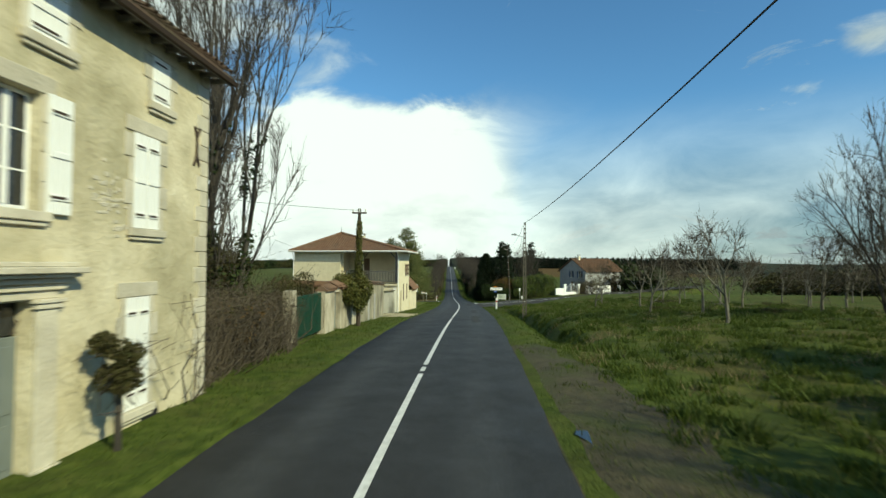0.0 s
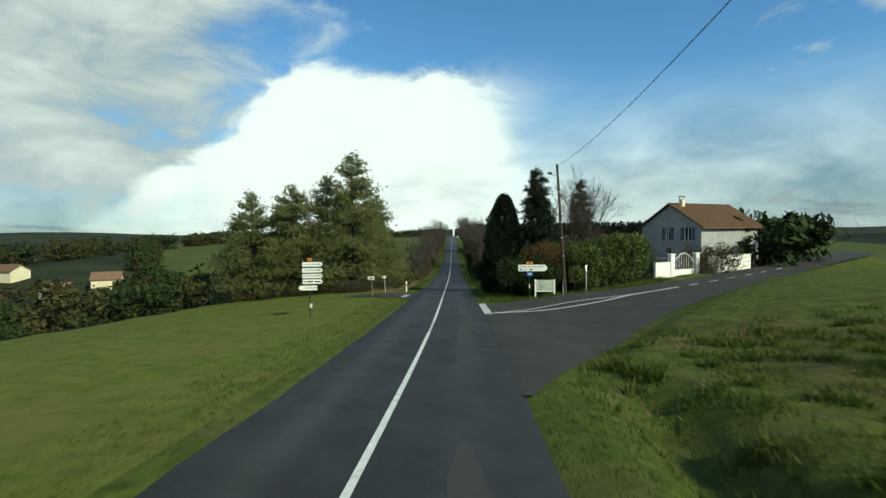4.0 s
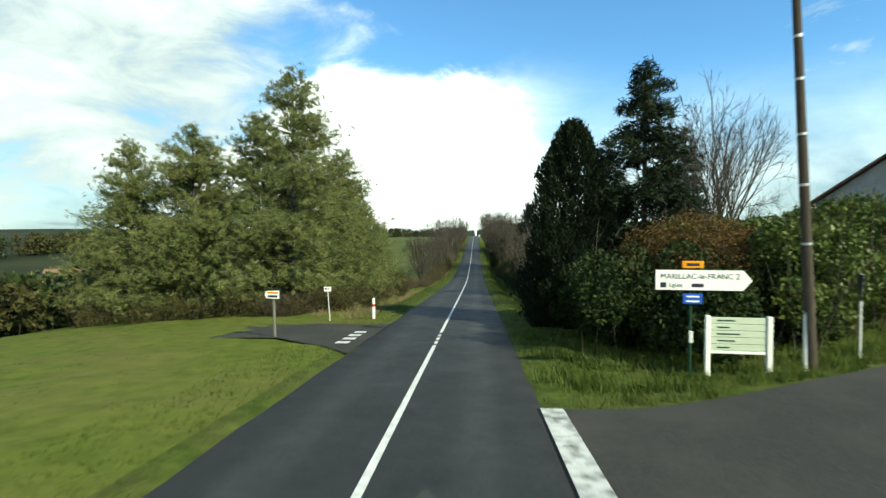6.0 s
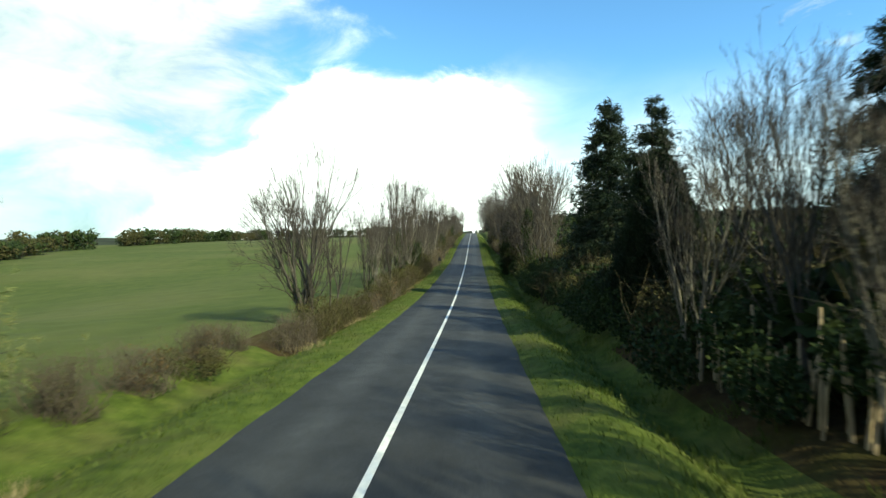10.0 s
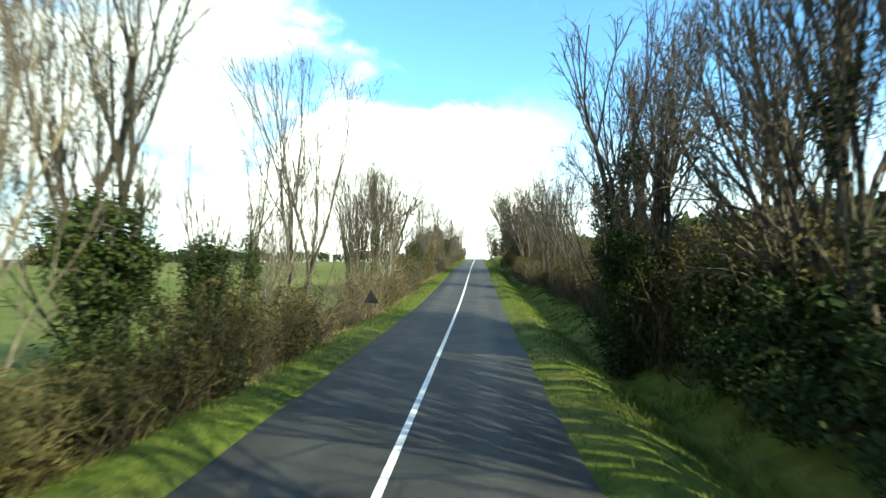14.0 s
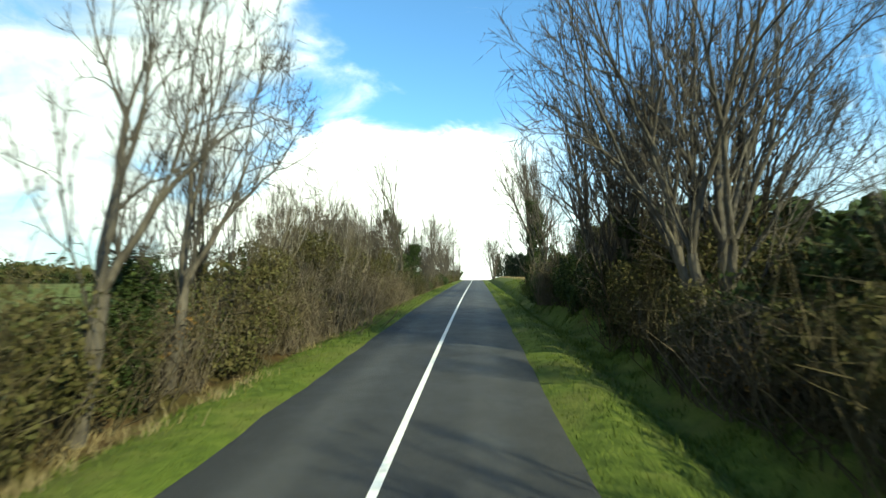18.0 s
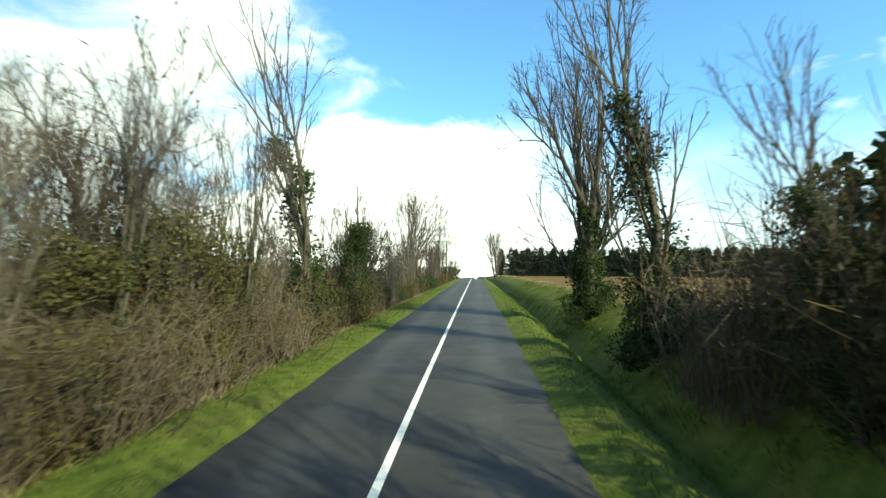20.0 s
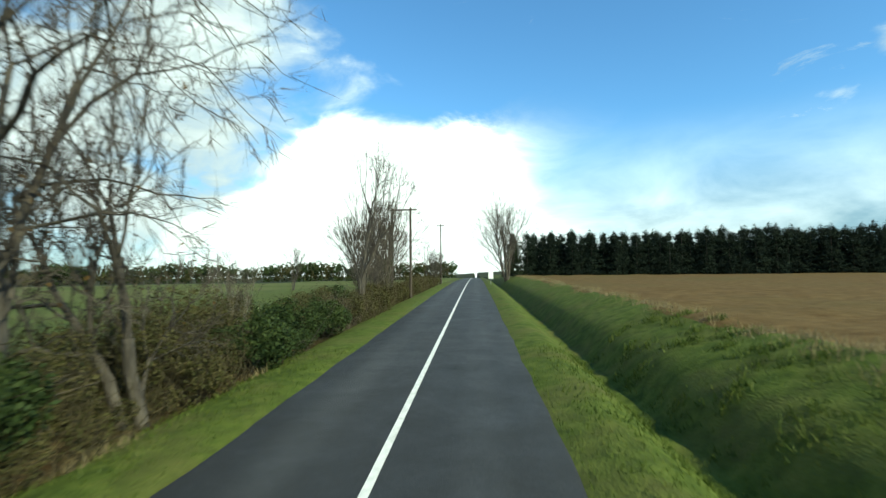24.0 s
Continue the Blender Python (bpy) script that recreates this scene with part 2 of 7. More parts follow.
add_tracks(M_ASPHALT)
M_ASPHALT_OLD = material("worn_asphalt", [(0.026, 0.025, 0.023), (0.038, 0.036, 0.034), (0.053, 0.050, 0.046)], scale=18, detail=8, rough=0.9, bump=0.5, bump_scale=80,
                         second=(0.068, 0.062, 0.053), second_scale=0.5, second_amount=0.6)
M_PATCH = material("pale_asphalt_patch", [(0.040, 0.041, 0.040), (0.056, 0.057, 0.055)], scale=12, rough=0.9, bump=0.4, bump_scale=70, second=(0.036, 0.037, 0.037), second_scale=0.5, second_amount=0.7)
M_PAINT = material("road_paint", [(0.62, 0.62, 0.60), (0.80, 0.80, 0.78)], scale=9, rough=0.6, bump=0.3, bump_scale=70, second=(0.30, 0.30, 0.29), second_scale=6, second_amount=0.45)
M_PAINT_WORN = material("worn_road_paint", [(0.50, 0.50, 0.48), (0.72, 0.72, 0.70)], scale=9, rough=0.65, bump=0.4, bump_scale=60, second=(0.075, 0.074, 0.070), second_scale=4.5, second_amount=0.9)
M_GRASS = material("verge_grass_ground", [(0.033, 0.049, 0.009), (0.064, 0.088, 0.015), (0.102, 0.124, 0.025)], scale=2.2, detail=9, rough=0.95, bump=0.9, bump_scale=16,
                   second=(0.104, 0.092, 0.034), second_scale=0.5, second_amount=0.5, specular=0.1)
M_MEADOW = material("meadow", [(0.026, 0.038, 0.008), (0.062, 0.080, 0.014), (0.112, 0.124, 0.024)], scale=1.1, detail=9, rough=0.95, bump=1.0, bump_scale=7,
                    second=(0.104, 0.078, 0.033), second_scale=0.22, second_amount=0.7, specular=0.1)
M_LAWN = material("short_lawn", [(0.062, 0.080, 0.013), (0.096, 0.118, 0.020), (0.135, 0.148, 0.028)], scale=1.6, detail=9, rough=0.95, bump=0.6, bump_scale=14,
                  second=(0.14, 0.115, 0.042), second_scale=0.3, second_amount=0.55, specular=0.1)
M_CROP = material("winter_crop_field", [(0.048, 0.064, 0.016), (0.074, 0.092, 0.022)], scale=0.5, detail=8, rough=0.95, bump=0.6, bump_scale=6,
                  second=(0.118, 0.112, 0.044), second_scale=0.03, second_amount=0.6, specular=0.1)
M_SOIL = material("ploughed_soil", [(0.070, 0.044, 0.018), (0.102, 0.067, 0.029), (0.138, 0.094, 0.043)], scale=1.3, detail=10, rough=1.0, bump=1.0, bump_scale=5,
                  second=(0.088, 0.072, 0.030), second_scale=0.07, second_amount=0.6, specular=0.05)
M_LITTER = material("leaf_litter", [(0.030, 0.021, 0.011), (0.054, 0.036, 0.018), (0.072, 0.060, 0.024)], scale=3.0, detail=9, rough=1.0, bump=1.0, bump_scale=12,
                    second=(0.030, 0.042, 0.009), second_scale=0.4, second_amount=0.7, specular=0.05)
M_FAR = material("distant_woodland_and_fields", [(0.014, 0.020, 0.014), (0.024, 0.030, 0.019), (0.046, 0.056, 0.028)], scale=0.012, detail=8, rough=1.0, bump=0.0,
                 second=(0.064, 0.068, 0.042), second_scale=0.006, second_amount=0.6, specular=0.05)
M_BARK = material("grey_brown_bark", [(0.030, 0.026, 0.021), (0.062, 0.054, 0.045), (0.105, 0.094, 0.078)], scale=6, rough=0.95, bump=0.8, bump_scale=14, coords="object", stretch=(1, 1, 0.25), object_var=0.2)
M_BARK_PALE = material("pale_bark", [(0.085, 0.076, 0.060), (0.150, 0.136, 0.110), (0.240, 0.222, 0.185)], scale=5, rough=0.9, bump=0.6, bump_scale=14, coords="object", stretch=(1, 1, 0.4), object_var=0.15)
M_TWIG = material("bare_twigs", [(0.044, 0.036, 0.031), (0.082, 0.070, 0.061)], scale=1.0, rough=0.95, bump=0, coords="object", object_var=0.25, specular=0.1)
M_TWIG_TAN = material("tan_orchard_twigs", [(0.062, 0.050, 0.037), (0.110, 0.092, 0.070)], scale=1.0, rough=0.95, bump=0, coords="object", object_var=0.25, specular=0.1)
M_TWIG_RED = material("brown_hedge_twigs", [(0.034, 0.029, 0.017), (0.072, 0.060, 0.035)], scale=1.0, rough=0.95, bump=0, object_var=0.25, specular=0.1)
# ivy in two tones: shade put into M_IVY's colour, sunlight into M_OLIVE's
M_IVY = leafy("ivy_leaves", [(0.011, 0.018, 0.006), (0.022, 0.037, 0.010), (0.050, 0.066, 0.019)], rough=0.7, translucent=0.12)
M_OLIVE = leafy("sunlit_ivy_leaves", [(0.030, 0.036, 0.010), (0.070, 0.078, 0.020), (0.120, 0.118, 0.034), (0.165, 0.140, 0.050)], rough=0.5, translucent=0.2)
M_NEEDLE = leafy("pine_needles", [(0.049, 0.072, 0.025), (0.099, 0.121, 0.040), (0.166, 0.177, 0.066), (0.231, 0.211, 0.094)], rough=0.6, translucent=0.15)
M_SPRUCE = leafy("dark_spruce_needles", [(0.007, 0.014, 0.007), (0.014, 0.022, 0.010), (0.021, 0.033, 0.015)], rough=0.6, translucent=0.08)
M_LAUREL = leafy("laurel_leaves", [(0.025, 0.039, 0.012), (0.056, 0.083, 0.019), (0.099, 0.127, 0.033), (0.166, 0.166, 0.044)], rough=0.4, translucent=0.2)
M_DRYLEAF = leafy("rusty_dry_leaves", [(0.044, 0.034, 0.014), (0.105, 0.064, 0.022), (0.185, 0.112, 0.036)], rough=0.7, translucent=0.25)
M_BRAMBLE = leafy("bramble_leaves", [(0.026, 0.030, 0.010), (0.050, 0.051, 0.017), (0.080, 0.068, 0.030), (0.060, 0.072, 0.018)], rough=0.8, translucent=0.2)
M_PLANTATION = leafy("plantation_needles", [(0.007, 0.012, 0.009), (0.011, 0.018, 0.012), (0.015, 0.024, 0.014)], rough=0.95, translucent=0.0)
M_STAKE = material("split_chestnut_stakes", [(0.24, 0.18, 0.11), (0.40, 0.31, 0.20), (0.48, 0.39, 0.27)], scale=7, rough=0.9, bump=0.6, coords="object", stretch=(3, 3, 0.4), object_var=0.3)
M_BLADE = leafy("grass_blades", [(0.030, 0.047, 0.008), (0.056, 0.084, 0.015), (0.096, 0.126, 0.025), (0.135, 0.138, 0.042)], rough=0.6, translucent=0.35)
M_DRYGRASS = leafy("dry_grass", [(0.140, 0.112, 0.056), (0.224, 0.182, 0.098), (0.266, 0.224, 0.133)], rough=0.8, translucent=0.3)
M_OLDRENDER = material("old_lime_render", [(0.430, 0.375, 0.250), (0.580, 0.515, 0.355), (0.700, 0.635, 0.470)], scale=1.1, detail=11, rough=0.95, bump=0.6, bump_scale=10,
                       second=(0.285, 0.255, 0.150), second_scale=0.42, second_amount=0.8)
M_LIMESTONE = material("limestone_dressing", [(0.48, 0.44, 0.34), (0.60, 0.55, 0.44)], scale=3, rough=0.9, bump=0.4, bump_scale=15, second=(0.36, 0.32, 0.24), second_scale=1.2, object_var=0.1)
M_CREAM = material("cream_render", [(0.660, 0.585, 0.405), (0.760, 0.690, 0.500)], scale=3, rough=0.9, bump=0.2, bump_scale=40, second=(0.600, 0.520, 0.350), second_scale=0.5)
M_WALL = material("weathered_wall_render", [(0.300, 0.262, 0.190), (0.440, 0.392, 0.295), (0.560, 0.510, 0.400)], scale=1.8, detail=10, rough=0.95, bump=0.8, bump_scale=9,
                  second=(0.125, 0.118, 0.090), second_scale=0.8, second_amount=0.85, stretch=(1, 1, 0.55))
M_DAMP = material("damp_white_render", [(0.46, 0.43, 0.34), (0.62, 0.59, 0.49), (0.70, 0.67, 0.57)], scale=1.2, detail=9, rough=0.95, bump=0.3, bump_scale=14,
                  second=(0.20, 0.19, 0.15), second_scale=1.0, second_amount=0.85, stretch=(1, 1, 0.4))
M_TILE = material("clay_roof_tile", [(0.111, 0.060, 0.038), (0.170, 0.098, 0.060), (0.230, 0.136, 0.085)], scale=4, rough=0.9, bump=0.3, second=(0.136, 0.102, 0.076), second_scale=0.8, object_var=0.2)
M_TILE_DARK = material("mossy_roof_tile", [(0.09, 0.06, 0.045), (0.15, 0.10, 0.07)], scale=4, rough=0.95, bump=0.3, second=(0.07, 0.075, 0.04), second_scale=1)
M_GREYRENDER = material("grey_white_render", [(0.315, 0.323, 0.330), (0.405, 0.413, 0.413)], scale=2, rough=0.9, bump=0.2, second=(0.270, 0.270, 0.270), second_scale=0.4)
M_WHITE = plain("white_paint", (0.80, 0.80, 0.78), 0.5, var=0.04)
M_SHUTTER = material("white_painted_wood", [(0.74, 0.74, 0.71), (0.82, 0.82, 0.79)], scale=5, rough=0.6, bump=0.15, coords="object", stretch=(6, 6, 0.6))
M_GREYWOOD = material("weathered_grey_wood", [(0.120, 0.112, 0.101), (0.195, 0.184, 0.165)], scale=5, rough=0.9, bump=0.5, coords="object", stretch=(6, 6, 0.5))
M_BROWNWOOD = material("brown_stained_wood", [(0.12, 0.085, 0.06), (0.20, 0.145, 0.10)], scale=5, rough=0.8, bump=0.3, coords="object", stretch=(6, 6, 0.5))
M_POLEWOOD = material("creosoted_pole_wood", [(0.04, 0.031, 0.025), (0.075, 0.06, 0.047)], scale=5, rough=0.9, bump=0.4, coords="object", stretch=(6, 6, 0.3))
M_CONCRETE = material("concrete", [(0.30, 0.29, 0.27), (0.42, 0.41, 0.38)], scale=5, rough=0.9, bump=0.3, second=(0.22, 0.21, 0.19), second_scale=1)
M_GREENPAINT = material("dark_green_painted_metal", [(0.007, 0.037, 0.022), (0.013, 0.050, 0.030)], scale=4, rough=0.5, bump=0.1, coords="object")
M_GREYPAINT = material("grey_green_painted_door", [(0.13, 0.15, 0.14), (0.19, 0.21, 0.195)], scale=4, rough=0.7, bump=0.2, coords="object", stretch=(5, 5, 0.5))
M_RED = plain("red_reflective", (0.42, 0.03, 0.025), 0.4)
M_ORANGE = plain("orange_plate", (0.75, 0.27, 0.01), 0.4)
M_BLUE = plain("blue_plate", (0.02, 0.08, 0.42), 0.4)
M_BLACK = plain("black_rubber", (0.02, 0.02, 0.022), 0.6)
M_INK = plain("sign_lettering", (0.025, 0.03, 0.04), 0.5)
# brown-grey pole concrete, darkened so that its shade is in the colour
M_SHADEPOLE = material("shade_dark_concrete_pole", [(0.085, 0.075, 0.062), (0.150, 0.135, 0.112)], scale=5, rough=0.95, bump=0.3, second=(0.060, 0.055, 0.045), second_scale=1.5)
M_MOSSY = material("mossy_concrete", [(0.17, 0.15, 0.10), (0.30, 0.27, 0.20)], scale=3, rough=0.95, bump=0.4, second=(0.085, 0.085, 0.040), second_scale=0.9, second_amount=0.8)
M_WALL_STAINED = material("stained_wall_render", [(0.190, 0.170, 0.120), (0.300, 0.272, 0.200), (0.430, 0.392, 0.300)], scale=1.5, detail=10, rough=0.95, bump=0.8, bump_scale=8, second=(0.085, 0.080, 0.058), second_scale=0.9, second_amount=0.8, stretch=(1, 1, 0.45))
M_STEEL = plain("galvanised_steel", (0.45, 0.46, 0.47), 0.45, 0.7)
M_IRON = plain("rusty_iron", (0.07, 0.05, 0.04), 0.8, 0.3)
M_PVC = plain("pale_grey_pvc", (0.62, 0.62, 0.60), 0.5)
M_SIGNBOARD = material("pale_green_board", [(0.42, 0.47, 0.38), (0.52, 0.57, 0.47)], scale=3, rough=0.6, bump=0.1, coords="object", stretch=(0.5, 6, 6))
M_GRAVEL = material("pale_gravel", [(0.330, 0.265, 0.150), (0.480, 0.405, 0.255), (0.570, 0.495, 0.335)], scale=6, detail=9, rough=1.0, bump=0.5, bump_scale=30, second=(0.135, 0.130, 0.045), second_scale=1.1, second_amount=0.7)
M_MUD = material("muddy_layby", [(0.034, 0.029, 0.015), (0.062, 0.052, 0.026), (0.092, 0.078, 0.040)], scale=3, detail=9, rough=0.85, bump=0.9, bump_scale=14, second=(0.056, 0.066, 0.014), second_scale=0.6, second_amount=0.9)
M_WATER = bpy.data.materials.new("puddle_water")
M_WATER.use_nodes = True
M_WATER.node_tree.nodes["Principled BSDF"].inputs["Base Color"].default_value = (0.03, 0.028, 0.02, 1)
M_WATER.node_tree.nodes["Principled BSDF"].inputs["Roughness"].default_value = 0.04
M_GLASS = bpy.data.materials.new("window_glass")
M_GLASS.use_nodes = True
M_GLASS.node_tree.nodes["Principled BSDF"].inputs["Base Color"].default_value = (0.015, 0.018, 0.022, 1)
M_GLASS.node_tree.nodes["Principled BSDF"].inputs["Roughness"].default_value = 0.05
M_GLASS.node_tree.nodes["Principled BSDF"].inputs["Specular IOR Level"].default_value = 0.8

# ---- shapes ----
class Shape:
    """Collects vertices and faces for one mesh."""

    def __init__(self):
        self.v, self.f, self.weld = [], [], False

    def add(self, verts, faces):
        k = len(self.v)
        self.v += [tuple(p) for p in verts]
        self.f += [tuple(i + k for i in q) for q in faces]
        return self

    def box(self, a, b, bevel=0.0):
        """A box from corner a to corner b; with bevel its edges are cut off."""
        lo, hi = [min(p, q) for p, q in zip(a, b)], [max(p, q) for p, q in zip(a, b)]
        if not bevel:
            v = [(x, y, z) for x in (lo[0], hi[0]) for y in (lo[1], hi[1]) for z in (lo[2], hi[2])]
            return self.add(v, [(0, 1, 3, 2), (4, 6, 7, 5), (0, 4, 5, 1), (2, 3, 7, 6), (0, 2, 6, 4), (1, 5, 7, 3)])
        c = min(bevel, *[(h - l) * 0.45 for l, h in zip(lo, hi)])
        ring = [(lo[0] + c, lo[1]), (hi[0] - c, lo[1]), (hi[0], lo[1] + c), (hi[0], hi[1] - c), (hi[0] - c, hi[1]), (lo[0] + c, hi[1]), (lo[0], hi[1] - c), (lo[0], lo[1] + c)]
        mx, my = (lo[0] + hi[0]) / 2, (lo[1] + hi[1]) / 2
        sx, sy = 1 - c / max(1e-6, (hi[0] - lo[0]) / 2), 1 - c / max(1e-6, (hi[1] - lo[1]) / 2)
        v = []
        for z, s in ((lo[2], 0), (lo[2] + c, 1), (hi[2] - c, 1), (hi[2], 0)):
            v += [(x, y, z) if s else (mx + (x - mx) * sx, my + (y - my) * sy, z) for x, y in ring]
        f = [tuple(range(7, -1, -1)), tuple(range(24, 32))]
        for r in range(3):
            f += [(r * 8 + i, r * 8 + (i + 1) % 8, r * 8 + 8 + (i + 1) % 8, r * 8 + 8 + i) for i in range(8)]
        return self.add(v, f)

    def prism(self, outline, axis, a, b):
        """An outline of (p, q) drawn across axis 0, 1 or 2 and pulled from a to b."""
        n = len(outline)

        def put(p, q, r):
            return [(r, p, q), (p, r, q), (p, q, r)][axis]
        v = [put(p, q, a) for p, q in outline] + [put(p, q, b) for p, q in outline]
        f = [tuple(range(n)), tuple(range(2 * n - 1, n - 1, -1))] + [(i, i + n, (i + 1) % n + n, (i + 1) % n) for i in range(n)]
        return self.add(v, f)

    def tube(self, p, q, r0, r1=None, n=8, cap=True):
        p, q = Vector(p), Vector(q)
        r1 = r0 if r1 is None else r1
        d = (q - p).normalized()
        s = d.orthogonal().normalized()
        t = d.cross(s)
        v = []
        for c, r in ((p, r0), (q, r1)):
            v += [c + (s * math.cos(2 * math.pi * i / n) + t * math.sin(2 * math.pi * i / n)) * r for i in range(n)]
        f = [(i, (i + 1) % n, (i + 1) % n + n, i + n) for i in range(n)]
        if cap:
            f += [tuple(range(n - 1, -1, -1)), tuple(range(n, 2 * n))]
        return self.add(v, f)

    def pipe(self, pts, r, n=6):
        """One round bar bent along the points."""
        pts = [Vector(p) for p in pts]
        v = []
        for i, p in enumerate(pts):
            d = (pts[min(i + 1, len(pts) - 1)] - pts[max(i - 1, 0)]).normalized()
            s = d.cross(Vector((0.31, 0.17, 0.93))).normalized()
            t = d.cross(s)
            v += [p + (s * math.cos(2 * math.pi * k / n) + t * math.sin(2 * math.pi * k / n)) * r for k in range(n)]
        f = [(i * n + k, i * n + (k + 1) % n, (i + 1) * n + (k + 1) % n, (i + 1) * n + k) for i in range(len(pts) - 1) for k in range(n)]
        return self.add(v, f + [tuple(range(n - 1, -1, -1)), tuple(range(len(v) - n, len(v)))])

    def mesh(self, name):
        m = bpy.data.meshes.new(name)
        m.from_pydata(self.v, [], self.f)
        bm = bmesh.new()
        bm.from_mesh(m)
        if self.weld:
            bmesh.ops.remove_doubles(bm, verts=bm.verts, dist=1e-4)
        bmesh.ops.recalc_face_normals(bm, faces=bm.faces)
        bm.to_mesh(m)
        bm.free()
        return m


def raw_mesh(name, verts, faces):
    """A mesh from arrays; faces all of one length."""
    m = bpy.data.meshes.new(name)
    verts, faces = np.asarray(verts, dtype=np.float32), np.asarray(faces, dtype=np.int32)
    k = faces.shape[1]
    m.vertices.add(len(verts))
    m.vertices.foreach_set("co", verts.ravel())
    m.loops.add(faces.size)
    m.loops.foreach_set("vertex_index", faces.ravel())
    m.polygons.add(len(faces))
    m.polygons.foreach_set("loop_start", np.arange(0, faces.size, k, dtype=np.int32))
    m.update(calc_edges=True)
    return m


def thing(name, label, category, at=(0, 0, 0), turn=0.0, group="", kind=""):
    e = new(name)
    e.empty_display_size = 0.3
    e.matrix_basis = pose(*at, 0, 0, turn)
    return tagged(e, label, category, group, kind)


def part(name, shape, mat, parent=None, label="", smooth=False):
    me = shape.mesh(name) if isinstance(shape, Shape) else shape
    if not me.materials:
        me.materials.append(mat)
    if smooth:
        me.polygons.foreach_set("use_smooth", [True] * len(me.polygons))
    ob = new(name, me)
    if parent is not None:
        ob.parent = parent
    if label:
        ob["label"] = label
    return ob


def solid(name, shape, mat, label, category, at=(0, 0, 0), turn=0.0, group="", kind=""):
    ob = part(name, shape, mat)
    ob.matrix_basis = pose(*at, 0, 0, turn)
    return tagged(ob, label, category, group, kind)


# ---- lie of the land ----
STEP = 1.32
GRADE_Y = [13.2 * t for t in (0, 1, 2, 2.5, 3.5, 5, 7, 9, 10.5, 12, 13, 14, 15, 16, 17, 18, 19, 20, 21, 22, 24, 27, 30, 33, 36, 42)]
GRADE = [-0.05, -0.74, -2.14, -3.52, -3.72, -3.43, -3.41, -3.37, -3.18, -2.49, -1.06, 0.14, 0.27, 0.84, 2.0, 2.64, 2.76, 2.39, 1.85, 1.7, 1.56, 1.56, 1.1, 0.5, 0.39, 0.28]
TAB_Y = np.arange(-150, 560, STEP)
_g = np.interp(TAB_Y, GRADE_Y, GRADE)
_g = np.where(TAB_Y < 0, 0.1, _g)
_g = np.convolve(np.pad(_g, 5, mode="edge"), np.ones(11) / 11, "valid")
TAB_Z = np.concatenate([[0], np.cumsum(np.tan(np.radians(_g[:-1])) * STEP)])
TAB_Z -= np.interp(0, TAB_Y, TAB_Z)
_h = np.interp(TAB_Y, [-1, 30.4, 52.8, 84.5, 900], [2.9, 2.9, 1.9, 0, 0])
TAB_X = np.concatenate([[0], np.cumsum(np.sin(np.radians(_h[:-1])) * STEP)])
TAB_X -= np.interp(100, TAB_Y, TAB_X)


def road_z(y):
    """Height of the road; past the brow it falls away gently."""
    return np.interp(y, TAB_Y, TAB_Z) - np.maximum(0, np.asarray(y) - 520) * 0.01


def road_x(y):
    return np.interp(y, TAB_Y, TAB_X)


def ramp01(v, a, b):
    t = np.clip((np.asarray(v, dtype=float) - a) / (b - a), 0, 1)
    return t * t * (3 - 2 * t)


def wave(x, y, s):
    return (np.sin(x * s * 1.31 + y * s * 0.73 + 1.7) + np.sin(x * s * -0.67 + y * s * 1.19 + 0.4) + np.sin(x * s * 2.1 - y * s * 1.7) * 0.5) / 2.5


def side_road_y(x):
    """Centre of the by-road that leaves to the right."""
    return 82.3 + 0.62 * np.maximum(0, x - 3.0) + 0.0035 * np.maximum(0, x - 3.0) ** 2


def side_near(x):
    """How far the by-road's edges lie before and beyond its centre."""
    return 3.4 + 15.0 * np.exp(-np.maximum(0, x - 3.0) / 8.0)


def side_far(x):
    return 3.2 + 4.0 * np.exp(-np.maximum(0, x - 3.0) / 5.0)


def side_z(x):
    """Height of the by-road over the main road's edge where it leaves it."""
    return road_z(84.0) + np.clip(x - 5, 0, 40) * 0.028


def natural(x, y):
    u = x - road_x(y)
    z = road_z(np.clip(y, -140, 520))
    near = ramp01(np.abs(y - 200), 900, 320)
    r = ramp01(u, 6, 26) * (1 - ramp01(y, 252, 270)) + ramp01(u, 3, 9) * ramp01(y, 252, 270)
    l = ramp01(-u, 5, 40)
    right = 1.7 * ramp01(y, 45, 85) * ramp01(y, 170, 120) + 0.6 * ramp01(y, 0, 30) * ramp01(y, 75, 45) + 1.2 * ramp01(y, 170, 210) * ramp01(y, 300, 250) + 1.0 * ramp01(y, 252, 270)
    left = -2.2 * ramp01(y, 60, 85) * ramp01(y, 150, 115) - 0.9 * ramp01(y, 140, 175) * ramp01(y, 260, 220) - 0.9 * ramp01(y, 240, 270)
    z = z + r * right + l * left
    # further off the fields level out
    far = ramp01(np.abs(u), 60, 320)
    level = np.where(u > 0, -1.5, -8.0 + 3.5 * ramp01(y, 220, 420)) - 2.5 * ramp01(-u, 120, 400) * ramp01(y, 300, 100)
    z = z * (1 - far) + level * far
    z = z - 15 * ramp01(-u, 24, 100) * ramp01(y, 10, 70) * ramp01(y, 230, 130) * ramp01(-u, 420, 250)
    d = np.hypot(x, y - 150)
    z = z + 26 * ramp01(d, 900, 2600) * (0.75 + 0.35 * np.sin(np.arctan2(x, y) * 7 + 0.6) + 0.2 * np.sin(np.arctan2(x, y) * 17)) * ramp01(d, 700, 1500)
    return z


